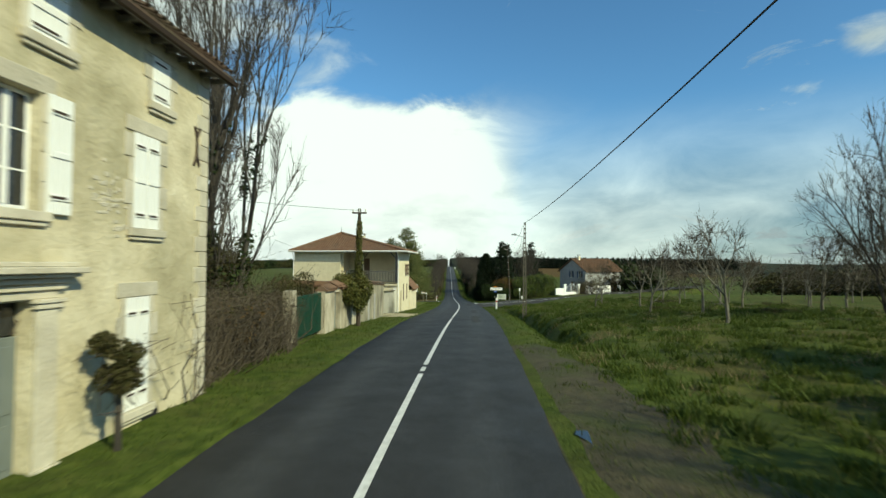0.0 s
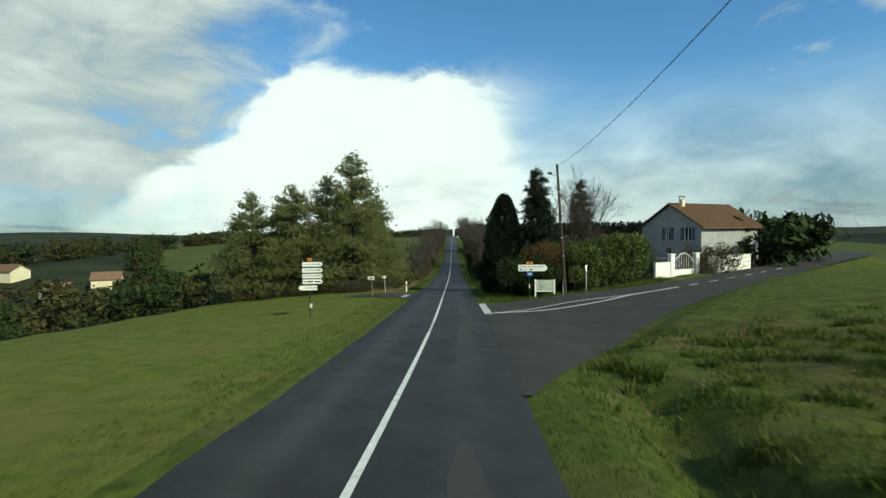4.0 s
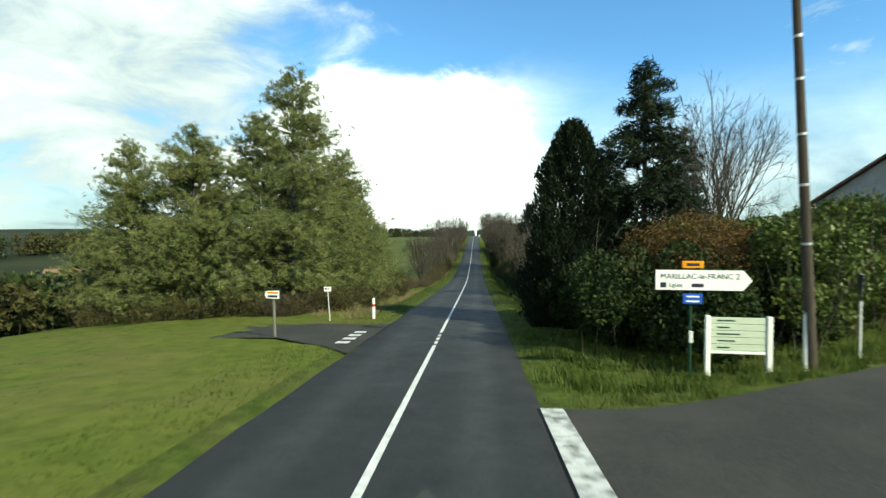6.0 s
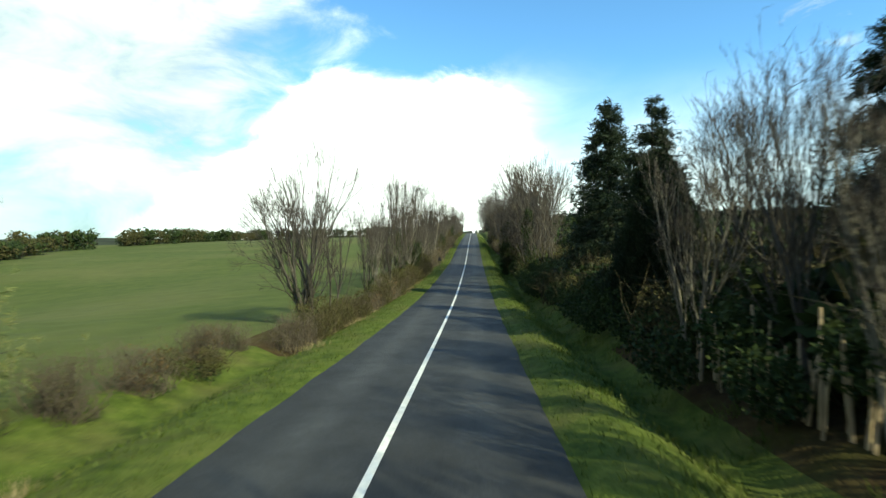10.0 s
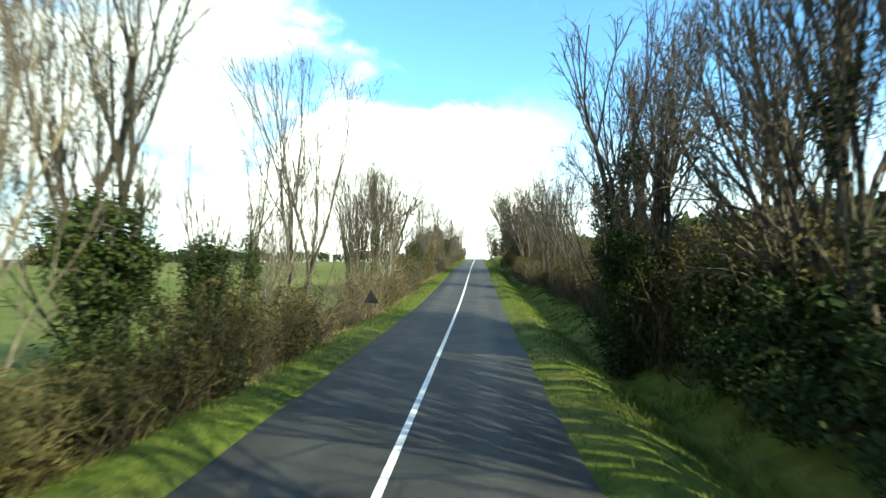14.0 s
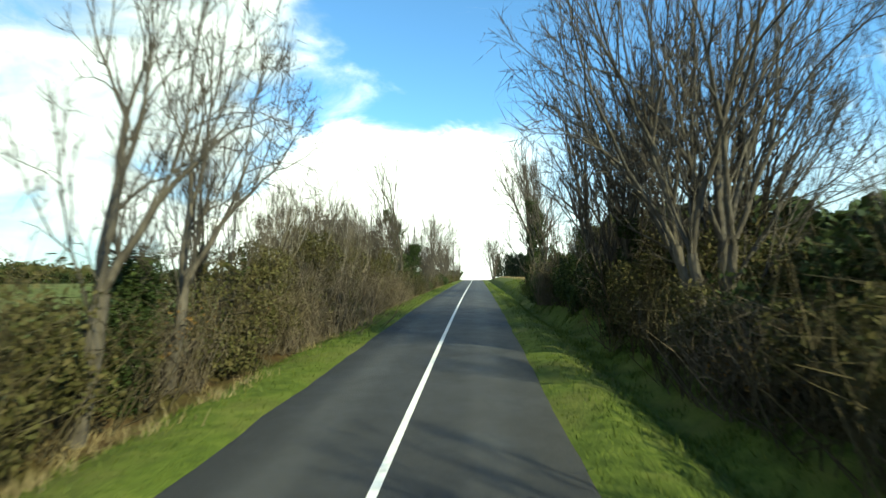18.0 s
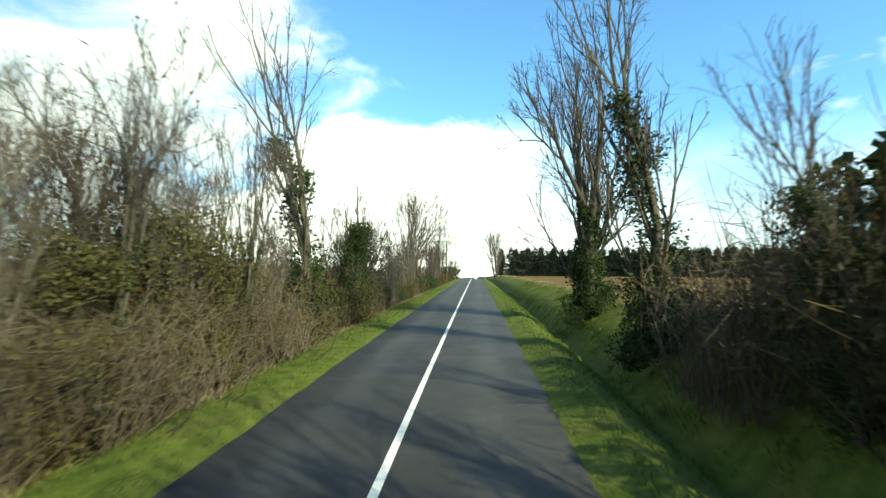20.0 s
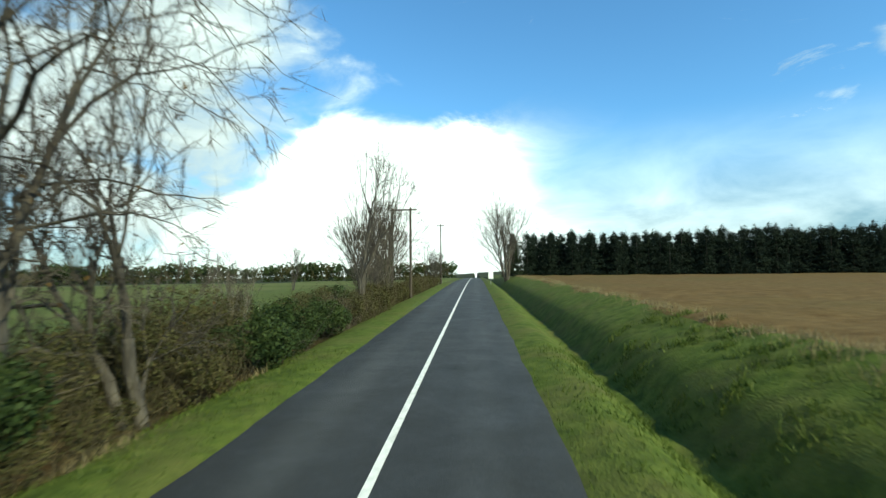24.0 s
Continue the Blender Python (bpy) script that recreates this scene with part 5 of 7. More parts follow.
for u, y, p, s in ((-6.8, 156.5, P_ROUND[1], 0.78), (-6.4, 160.0, P_TALL[0], 0.6), (-6.4, 169.5, P_TALL[1], 0.68), (-6.6, 173.5, P_TALL[2], 0.72), (-6.2, 176.0, P_TALL[1], 0.7), (-6.4, 179, P_TALL[0], 0.66), (-6.3, 181.5, P_TALL[1], 1.12),
                   (-6.2, 186, P_TALL[1], 0.88), (-6.3, 189.5, P_IVY[0], 0.72), (-6.4, 192, P_TALL[2], 1.1), (-6.1, 194.3, P_IVY[2], 0.95), (-6.6, 195, P_TALL[0], 1.1), (-6.2, 198, P_IVY[2], 0.8), (-6.4, 200.5, P_IVY[0], 0.66),
                   (-6.3, 203.5, P_TALL[2], 0.75), (-6.2, 205.5, P_TALL[0], 1.1), (-6.3, 215.3, P_TALL[1], 0.9), (-6.6, 217.5, P_TALL[0], 0.85), (-6.4, 220.0, P_TALL[1], 1.0), (-6.2, 224, P_TALL[2], 1.05), (-6.6, 226.5, P_GNARL[0], 1.15),
                   (-6.3, 228, P_TALL[2], 1.0), (-5.7, 239.0, P_IVY[2], 1.0), (-6.0, 246.6, P_GNARL[2], 0.92), (-6.3, 249.8, P_GNARL[2], 0.86), (-6.4, 248.4, P_IVY[2], 0.7), (-6.4, 252, P_TALL[1], 0.7),
                   (-7.6, 276, P_GNARL[1], 0.9), (-5.7, 284.6, P_IVY[0], 1.35), (-5.7, 293.0, P_IVY[3], 1.0), (-6.6, 298.6, P_ROUND[1], 0.66), (-7.2, 301.0, P_TALL[1], 0.6), (-7.0, 296, P_GNARL[1], 0.8), (-5.3, 303, P_TALL[2], 0.5), (-5.6, 306.5, P_TALL[1], 0.55), (-5.8, 310, P_ROUND[1], 0.5),
                   (-5.9, 313.2, P_TALL[2], 0.6), (-6.0, 317.6, P_GNARL[2], 1.12), (-6.2, 321.6, P_GNARL[2], 1.05), (-5.8, 314.4, P_TALL[0], 0.9), (-6.6, 324.6, P_GNARL[3], 1.1), (-5.7, 327.2, P_GNARL[1], 0.88), (-6.4, 333, P_TALL[2], 0.4),
                   (-5.7, 347.5, P_GNARL[2], 0.95), (-6.2, 351, P_ROUND[1], 0.72), (-6.0, 357, P_ROUND[1], 0.75), (-6.4, 360, P_IVY[1], 0.7), (-5.4, 396, P_ROUND[1], 0.62)):
    put(p, u, y, near(0, 360), s)
for y in np.arange(296, 346, 2.3):
    put(P_DARK[int(rng.integers(0, 2))] if rng.uniform() < 0.45 else P_BROWN[1], -6.7 + near(-0.4, 0.3), float(y), near(0, 90), near(0.68, 0.9))
for y in np.arange(345, 400, 3.0):
    put(P_BROWN[0], -5.8 + near(-0.3, 0.3), float(y), near(-10, 10), near(0.8, 1.1))
put(P_ROUND[0], 7.0, 410, 10, 1.22)
put(P_SPRUCE[0], 8.6, 416, 10, 0.7)
put(P_ROUND[1], 9.5, 434, 10, 0.9)
for i in range(46):
    far(i % 2, -12 - i * 4.2, 560 - i * 1.5, near(0, 90), near(2.2, 3.4))
put(P_FARTREE[0], -26, 392, 0, 0.75)
# hedge between the valley wood and the green field
for i in range(60):
    y = 112 + i * 3.0
    far(i % 3 % 2, -0.62 * (y - 60) - near(-3, 5), y, near(0, 90), near(1.5, 2.4))
# field hedges and copses far to the left
for i in range(100):
    far(i % 2, -150 - near(0, 30), 90 + i * 4.2, near(0, 90), near(2.0, 3.4))
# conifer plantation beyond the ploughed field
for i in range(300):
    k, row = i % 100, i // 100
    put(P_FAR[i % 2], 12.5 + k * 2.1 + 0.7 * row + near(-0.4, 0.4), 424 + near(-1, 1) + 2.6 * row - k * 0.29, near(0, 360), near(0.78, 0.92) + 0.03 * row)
for ob in bpy.data.objects:
    if ob.name.split(".")[0] in ("limb_work", "crown", "stem_tangle", "foliage", "bough_frame", "ivy", "dead_leaves"):
        ob["kind"] = "stuff"
# the bushes of far hedgerows and copses, too many to count, as one mass
fv, ff, fm, base = [], [], [], 0
FAR_MATS = [M_IVY, M_TWIG, M_BRAMBLE, M_TWIG_RED]
for k in (0, 1):
    for o in P_FARBUSH[k].children:
        co = np.empty(len(o.data.vertices) * 3, dtype=np.float32)
        o.data.vertices.foreach_get("co", co)
        co = co.reshape(-1, 3)
        quads = np.empty(len(o.data.loops), dtype=np.int32)
        o.data.loops.foreach_get("vertex_index", quads)
        quads = quads.reshape(-1, 4)
        for kk, x, y, z, a, sc in FAR_ITEMS:
            if kk != k:
                continue
            c, sn = math.cos(a) * sc, math.sin(a) * sc
            fv.append(co @ np.array([[c, sn, 0], [-sn, c, 0], [0, 0, sc]]) + np.array([x, y, z]))
            ff.append(quads + base)
            fm.append(np.full(len(quads), FAR_MATS.index(o.data.materials[0]), dtype=np.int32))
            base += len(co)
far_mesh = raw_mesh("background_thicket", np.concatenate(fv), np.concatenate(ff))
for m in FAR_MATS:
    far_mesh.materials.append(m)
far_mesh.polygons.foreach_set("material_index", np.concatenate(fm))
tagged(new("background_thicket", far_mesh), "dark evergreen and brown bushes of distant hedgerows and copses", "thicket", kind="stuff")
for t in PROTOS:
    for o in (*t.children_recursive, t):
        bpy.data.objects.remove(o)

# ---- buildings ----
def pierced(shape, axis, plane, thick, a0, a1, z0, z1, holes):
    """A wall of real thickness along one axis with openings (a0, a1, z0, z1) cut through."""
    xs = sorted({a0, a1, *[min(max(h[i], a0), a1) for h in holes for i in (0, 1)]})
    zs = sorted({z0, z1, *[min(max(h[i], z0), z1) for h in holes for i in (2, 3)]})
    for i in range(len(xs) - 1):
        for j in range(len(zs) - 1):
            cx, cz = (xs[i] + xs[i + 1]) / 2, (zs[j] + zs[j + 1]) / 2
            if any(h[0] < cx < h[1] and h[2] < cz < h[3] for h in holes):
                continue
            lo, hi = (plane - thick, xs[i], zs[j]), (plane, xs[i + 1], zs[j + 1])
            if axis == 0:
                lo, hi = (xs[i], plane, zs[j]), (xs[i + 1], plane + thick, zs[j + 1])
            shape.box(lo, hi)
    shape.weld = True
    return shape


def tiled(parent, eave_a, eave_b, top_a, top_b, mat, pitch=0.23, course=0.38, r=0.075):
    """Half-round clay tiles laid in courses over one roof plane, clipped to its outline."""
    A, B, C, D = Vector(eave_a), Vector(eave_b), Vector(top_a), Vector(top_b)
    along = (B - A).normalized()
    L = (B - A).length
    up = C - A
    up = (up - along * up.dot(along))
    H = up.length
    up.normalize()
    nrm = along.cross(up).normalized()
    if nrm.z < 0:
        nrm = -nrm
    ca, da = (C - A).dot(along), (D - A).dot(along)
    vs, fs = [], []
    n = int(L / pitch)
    for i in range(n + 1):
        s = i * L / n
        h = H
        if s < ca:
            h = min(h, H * s / max(ca, 1e-6))
        if s > da:
            h = min(h, H * (L - s) / max(L - da, 1e-6))
        k = int(h / course) + (1 if h > 0.05 else 0)
        for j in range(k):
            h0, h1 = j * course - 0.03, min((j + 1) * course, h) + 0.02
            base = len(vs)
            for hh, lift, rr in ((h0, 0.030, r * 1.06), (h1, 0.0, r * 0.92)):
                for q in range(5):
                    t = math.pi * q / 4
                    vs.append(A + along * (s + rr * math.cos(t)) + up * hh + nrm * (rr * math.sin(t) * 0.8 + lift + 0.005))
            fs += [(base + q, base + q + 1, base + 6 + q, base + 5 + q) for q in range(4)]
    me = raw_mesh("roof_tiles", [tuple(v) for v in vs], fs)
    ob = part("roof_tiles", me, mat, parent, "weathered half-round clay tiles")
    return tagged(ob, kind="stuff")


def shutter(parent, x, y0, y1, z0, z1, mat=M_SHUTTER, out=0.05):
    """A ledged plank shutter hung flat on a wall facing +x."""
    s = Shape()
    n = max(2, int((y1 - y0) / 0.13))
    w = (y1 - y0) / n
    for i in range(n):
        s.box((x, y0 + i * w + 0.003, z0), (x + out, y0 + (i + 1) * w - 0.003, z1), 0.006)
    p = part("shutter", s, mat, parent)
    for f in (0.14, 0.5, 0.86):
        z = z0 + (z1 - z0) * f
        part("ledge", Shape().box((x + out, y0 + 0.03, z - 0.045), (x + out + 0.022, y1 - 0.03, z + 0.045), 0.006), mat, p)
    for f in (0.14, 0.86):
        z = z0 + (z1 - z0) * f
        part("strap_hinge", Shape().box((x + out + 0.022, y0 + 0.02, z - 0.018), (x + out + 0.03, y0 + (y1 - y0) * 0.7, z + 0.018)), M_IRON, p)
    return p


def casement(parent, x, y0, y1, z0, z1, rows_n=3, mat=M_WHITE):
    """A two-leaf casement window set in an opening facing +x."""
    w = part("window", Shape().box((x - 0.05, y0, z0), (x, y0 + 0.06, z1), 0.01).box((x - 0.05, y1 - 0.06, z0), (x, y1, z1), 0.01)
             .box((x - 0.05, y0 + 0.06, z1 - 0.06), (x, y1 - 0.06, z1), 0.01).box((x - 0.05, y0 + 0.06, z0), (x, y1 - 0.06, z0 + 0.07), 0.01), mat, parent)
    m = (y0 + y1) / 2
    part("meeting_stile", Shape().box((x - 0.045, m - 0.045, z0 + 0.07), (x + 0.012, m + 0.045, z1 - 0.06), 0.008), mat, w)
    for i in range(1, rows_n):
        z = z0 + (z1 - z0) * i / rows_n
        part("glazing_bar", Shape().box((x - 0.04, y0 + 0.06, z - 0.014), (x - 0.005, y1 - 0.06, z + 0.014), 0.004), mat, w)
    for a, b in ((y0 + 0.06, m - 0.045), (m + 0.045, y1 - 0.06)):
        for i in range(rows_n):
            za, zb = z0 + (z1 - z0) * i / rows_n + 0.02, z0 + (z1 - z0) * (i + 1) / rows_n - 0.02
            part("pane", Shape().box((x - 0.03, a, za), (x - 0.024, b, zb)), M_GLASS, w)
    return w


# the old rendered house at the start
HX, HY, HT = -7.15, 11.0, -2.9
h1 = thing("village_house", "tall old lime-rendered stone house with white shutters beside the verge", "house", (HX, HY, -0.15), HT)
END = 0.45
holes = [(-2.18, -1.52, 0.40, 2.40), (-2.05, -1.30, 3.62, 5.35), (-1.58, -1.02, 6.02, 6.92), (-4.72, -3.98, 3.72, 5.38), (-5.3, -4.02, 0.10, 2.48), (-4.25, -3.55, 6.16, 7.0),
         (-9.6, -8.6, 3.72, 5.38), (-9.6, -8.6, 0.9, 2.4)]
part("wall", pierced(Shape(), 1, 0.0, 0.5, -16.0, END, -0.4, 7.25, holes), M_OLDRENDER, h1, "patchy beige lime render, stained")
part("end_wall", Shape().box((-8.6, END - 0.5, -0.4), (-0.5, END, 7.25)).prism([(-8.6, 7.25), (0.0, 7.25), (-4.3, 9.6)], 1, END - 0.5, END), M_OLDRENDER, h1)
part("back_wall", Shape().box((-8.6, -16.0, -0.4), (-8.1, END - 0.5, 7.25)).box((-8.1, -16.0, -0.4), (-0.5, -15.5, 7.25)), M_OLDRENDER, h1)
roof = part("roof", Shape().prism([(0.40, 7.22), (0.40, 7.34), (-4.3, 9.9), (-9.0, 7.34), (-9.0, 7.22), (-4.3, 9.74)], 1, -16.2, END + 0.30), M_TILE_DARK, h1)
tiled(h1, (0.44, -9.0, 7.35), (0.44, END + 0.33, 7.35), (-4.3, -9.0, 9.92), (-4.3, END + 0.33, 9.92), M_TILE_DARK)
part("eave_board", Shape().box((0.35, -16.2, 7.12), (0.395, END + 0.30, 7.23)), M_GREYWOOD, h1)
for i in range(38):
    y = -15.6 + i * 0.435
    part("rafter_tail", Shape().box((0.0, y, 7.10), (0.35, y + 0.07, 7.20), 0.008), M_GREYWOOD, h1)
part("gutter", Shape().prism([(0.41, 7.14), (0.45, 7.09), (0.53, 7.09), (0.57, 7.16), (0.555, 7.16), (0.525, 7.11), (0.455, 7.11), (0.425, 7.16)], 1, -16.2, END + 0.28), M_IRON, h1)
# stone dressings, a little proud of the render
for a, b, c, d in holes[:4] + [holes[5]]:
    part("lintel", Shape().box((0.0, a - 0.22, d), (0.03, b + 0.22, d + 0.26), 0.01), M_LIMESTONE, h1)
    part("sill", Shape().box((-0.3, a - 0.14, c - 0.14), (0.10, b + 0.14, c), 0.012), M_LIMESTONE, h1, "moulded limestone sill")
    part("sill_moulding", Shape().box((0.0, a - 0.10, c - 0.21), (0.06, b + 0.10, c - 0.14), 0.012), M_LIMESTONE, h1)
    z, k = c, 0
    while z < d - 0.05:
        hgt = min(0.42, d - z)
        w = 0.24 if k % 2 else 0.12
        for s0, s1 in ((a - w, a), (b, b + w)):
            part("jamb_stone", Shape().box((0.0, s0, z + 0.004), (0.026, s1, z + hgt - 0.004), 0.008), M_LIMESTONE, h1)
        z += hgt
        k += 1
z, k = -0.1, 0
while z < 7.0:
    part("quoin", Shape().box((-0.3, END - (0.30 if k % 2 else 0.48), z + 0.005), (0.028, END + 0.012, z + 0.33), 0.012), M_LIMESTONE, h1)
    z += 0.335
    k += 1
shutter(h1, -0.02, -2.17, -1.86, 0.41, 2.39)
shutter(h1, -0.02, -1.84, -1.53, 0.41, 2.39)
shutter(h1, -0.02, -2.04, -1.685, 3.63, 5.34)
shutter(h1, -0.02, -1.665, -1.31, 3.63, 5.34)
shutter(h1, -0.02, -1.57, -1.03, 6.03, 6.91)
shutter(h1, -0.02, -4.24, -3.56, 6.17, 6.99)
shutter(h1, 0.035, -5.32, -4.76, 3.70, 5.40)
shutter(h1, 0.035, -3.93, -3.50, 3.70, 5.40)
casement(h1, -0.16, -4.72, -3.98, 3.72, 5.38)
casement(h1, -0.16, -9.6, -8.6, 3.72, 5.38)
casement(h1, -0.16, -9.6, -8.6, 0.9, 2.4)
# entrance: moulded cornice, pilasters, panelled door under a barred light
for i, (z0, z1, o) in enumerate(((2.62, 2.72, 0.10), (2.72, 2.80, 0.17), (2.80, 2.86, 0.26), (2.86, 2.95, 0.34), (2.95, 3.02, 0.24))):
    part("door_cornice", Shape().box((0.0, -5.9 - o * 0.3, z0), (o, -3.62 + o * 0.6, z1), 0.012), M_LIMESTONE, h1, "grey moulded stone cornice")
for a, b in ((-4.02, -3.66), (-5.66, -5.3)):
    part("pilaster", Shape().box((0.0, a, -0.1), (0.07, b, 2.36), 0.012), M_LIMESTONE, h1)
    part("pilaster_capital", Shape().box((0.0, a - 0.04, 2.36), (0.11, b + 0.04, 2.44), 0.01).box((0.0, a - 0.07, 2.44), (0.14, b + 0.07, 2.50), 0.01), M_LIMESTONE, h1)
    part("pilaster_base", Shape().box((0.0, a - 0.04, -0.15), (0.11, b + 0.04, 0.14), 0.01), M_LIMESTONE, h1)
part("door_lintel", Shape().box((0.0, -5.66, 2.50), (0.05, -3.66, 2.62), 0.01), M_LIMESTONE, h1)
door = part("door", Shape().box((-0.26, -5.28, 0.1), (-0.21, -4.04, 2.0), 0.01), M_GREYPAINT, h1, "weathered grey-painted panelled door")
for a, b in ((-5.2, -4.72), (-4.62, -4.12)):
    for c, d in ((0.22, 0.82), (0.96, 1.88)):
        part("door_panel", Shape().box((-0.21, a, c), (-0.195, b, d), 0.012), M_GREYPAINT, door)
part("door_knob", Shape().tube((-0.21, -4.58, 1.05), (-0.13, -4.58, 1.05), 0.028, 0.034, 10), M_IRON, door)
fan = part("fanlight", Shape().box((-0.25, -5.28, 2.02), (-0.24, -4.04, 2.46)), M_GLASS, h1, "dark glazed light over the door")
for i in range(6):
    y = -5.2 + i * 0.21
    part("fanlight_bar", Shape().tube((-0.2, y, 2.03), (-0.2, y + (0.28 if i % 2 else -0.05), 2.45), 0.009, n=5), M_IRON, fan)
part("doorstep", Shape().box((-0.2, -5.5, -0.2), (0.55, -3.8, 0.08), 0.02), M_LIMESTONE, h1)
s = Shape()
for p, q in (((0.03, -0.12, 5.95), (0.03, -0.02, 5.72)), ((0.03, -0.02, 5.72), (0.03, -0.03, 5.35)), ((0.03, -0.03, 5.35), (0.03, 0.07, 5.12)), ((0.03, 0.09, 5.95), (0.03, -0.02, 5.72)), ((0.03, -0.14, 5.10), (0.03, -0.03, 5.35))):
    s.tube(p, q, 0.028, n=6)
part("wall_anchor", s, M_IRON, h1, "forked wrought-iron wall anchor")
# no hole here: a flat black panel gives the dark of the opening
part("cellar_vent", Shape().prism([(-1.68, -0.1), (-1.20, -0.1), (-1.20, 0.22), (-1.29, 0.36), (-1.44, 0.42), (-1.59, 0.36), (-1.68, 0.22)], 0, 0.0, 0.02), M_BLACK, h1, "small arched cellar opening, its dark inside given by a flat black panel")
rs = np.random.default_rng(3)
for i in range(46):
    y, z = -2.62 + rs.normal() * 0.22, 4.0 + rs.normal() * 0.20
    part("exposed_stone", Shape().box((-0.01, y, z), (0.012, y + rs.uniform(0.06, 0.14), z + rs.uniform(0.04, 0.08)), 0.006), M_LIMESTONE, h1)

# round clipped shrub and low growth against the facade
sh = shrub("potted_standard_shrub", "round grey-green clipped shrub on a short stem against the facade", (0.42, 0.42, 1.15), 97, M_BRAMBLE, M_TWIG, 4200, 10, 0.035)
sh.matrix_basis = pose(HX + 0.45, HY - 3.15, gz(HX + 0.5, HY - 3.15) + 0.75, 0, 0, 0)
part("stem", Shape().tube((0, 0, -0.9), (0, 0, 0.2), 0.06, 0.045, 8), M_BARK, sh)

# the two-storey house with the loggia
Z2 = -1.62
h2 = thing("loggia_house", "two-storey cream house with hipped clay-tile roof and a corner loggia", "house", (-5.85, 42.5, Z2), -2.8)
W2, D2, E2 = 9.7, 7.5, 5.35
F1 = 2.75
up_e = [(4.95, 5.30, 3.30, 4.35), (6.15, 6.50, 3.30, 4.35)]
lo_e = [(3.35, 3.95, 1.05, 2.55), (5.65, 6.2, 1.05, 2.50), (1.75, 2.35, 0.0, 2.05)]
part("wall", pierced(Shape(), 1, 0.0, 0.3, 0.0, D2, -0.5, F1, lo_e), M_CREAM, h2)
part("upper_wall", pierced(Shape(), 1, 0.0, 0.3, 0.25, D2, F1, E2, up_e), M_CREAM, h2)
part("front_wall", Shape().box((-W2, 0.0, -0.5), (-0.3, 0.3, F1)), M_CREAM, h2)
part("front_upper_wall", Shape().box((-W2, 0.0, F1), (-5.2, 0.3, E2)), M_CREAM, h2)
part("loggia_back_wall", pierced(Shape(), 0, 2.3, 0.2, -5.2, -0.3, F1, E2, [(-3.9, -3.0, F1, F1 + 2.1)]), M_CREAM, h2)
part("loggia_side_wall", Shape().box((-5.2, 0.3, F1), (-5.0, 2.3, E2)), M_CREAM, h2)
part("back_wall", Shape().box((-W2, D2 - 0.3, -0.5), (-0.3, D2, E2)).box((-W2, 0.3, -0.5), (-W2 + 0.3, D2 - 0.3, E2)), M_CREAM, h2)
part("loggia_floor", Shape().box((-5.25, -0.12, F1 - 0.22), (-0.02, 2.3, F1 - 0.02), 0.02), M_CREAM, h2)
part("loggia_door", Shape().box((-3.88, 2.36, F1), (-3.02, 2.42, F1 + 2.08), 0.01), M_BROWNWOOD, h2)
part("soffit", Shape().box((-W2 - 0.40, -0.42, E2), (0.75, D2 + 0.75, E2 + 0.06)), M_GREYWOOD, h2)
apex_z = E2 + 1.85
rb = [(-W2 - 0.42, -0.45, E2 + 0.06), (0.78, -0.45, E2 + 0.06), (0.78, D2 + 0.78, E2 + 0.06), (-W2 - 0.42, D2 + 0.78, E2 + 0.06)]
ap = (-W2 * 0.64, D2 / 2, apex_z)
part("roof", Shape().add(rb + [ap], [(0, 1, 4), (1, 2, 4), (2, 3, 4), (3, 0, 4), (3, 2, 1, 0)]), M_TILE, h2)
for a, b in ((rb[0], rb[1]), (rb[1], rb[2]), (rb[3], rb[0])):
    tiled(h2, a, b, ap, ap, M_TILE)
for c in rb:
    part("hip_tile", Shape().tube((c[0], c[1], c[2] + 0.05), (ap[0], ap[1], ap[2] + 0.06), 0.11, 0.11, 8), M_TILE, h2)
part("finial", Shape().tube((ap[0], ap[1], apex_z), (ap[0], ap[1], apex_z + 0.16), 0.09, 0.05, 8).tube((ap[0], ap[1], apex_z + 0.16), (ap[0], ap[1], apex_z + 0.62), 0.028, 0.012, 6), M_IRON, h2)
part("chimney", Shape().box((-4.55, 4.1, E2 + 0.9), (-3.95, 4.6, E2 + 1.62), 0.02), M_CREAM, h2)
part("chimney_cap", Shape().box((-4.62, 4.02, E2 + 1.78), (-3.88, 4.68, E2 + 1.84), 0.01).box((-4.55, 4.1, E2 + 1.62), (-4.47, 4.6, E2 + 1.78)).box((-4.03, 4.1, E2 + 1.62), (-3.95, 4.6, E2 + 1.78)), M_CONCRETE, h2)
part("fascia", Shape().box((-W2 - 0.44, -0.47, E2 - 0.02), (0.80, -0.43, E2 + 0.12)).box((0.76, -0.43, E2 - 0.02), (0.80, D2 + 0.80, E2 + 0.12)), M_WHITE, h2)
part("gutter", Shape().tube((-W2 - 0.45, -0.52, E2 + 0.07), (0.85, -0.52, E2 + 0.07), 0.06, n=8).tube((0.85, -0.52, E2 + 0.07), (0.85, D2 + 0.8, E2 + 0.07), 0.06, n=8), M_WHITE, h2)
part("downpipe", Shape().tube((0.02, -0.50, E2), (0.06, -0.10, E2 - 0.45), 0.045, n=8).tube((0.06, -0.10, E2 - 0.45), (0.06, -0.10, -0.3), 0.045, n=8), M_WHITE, h2)
part("downpipe", Shape().tube((-W2 - 0.02, -0.50, E2), (-W2 - 0.05, -0.06, E2 - 0.5), 0.04, n=8).tube((-W2 - 0.05, -0.06, E2 - 0.5), (-W2 - 0.05, -0.06, 0.0), 0.04, n=8), M_WHITE, h2)
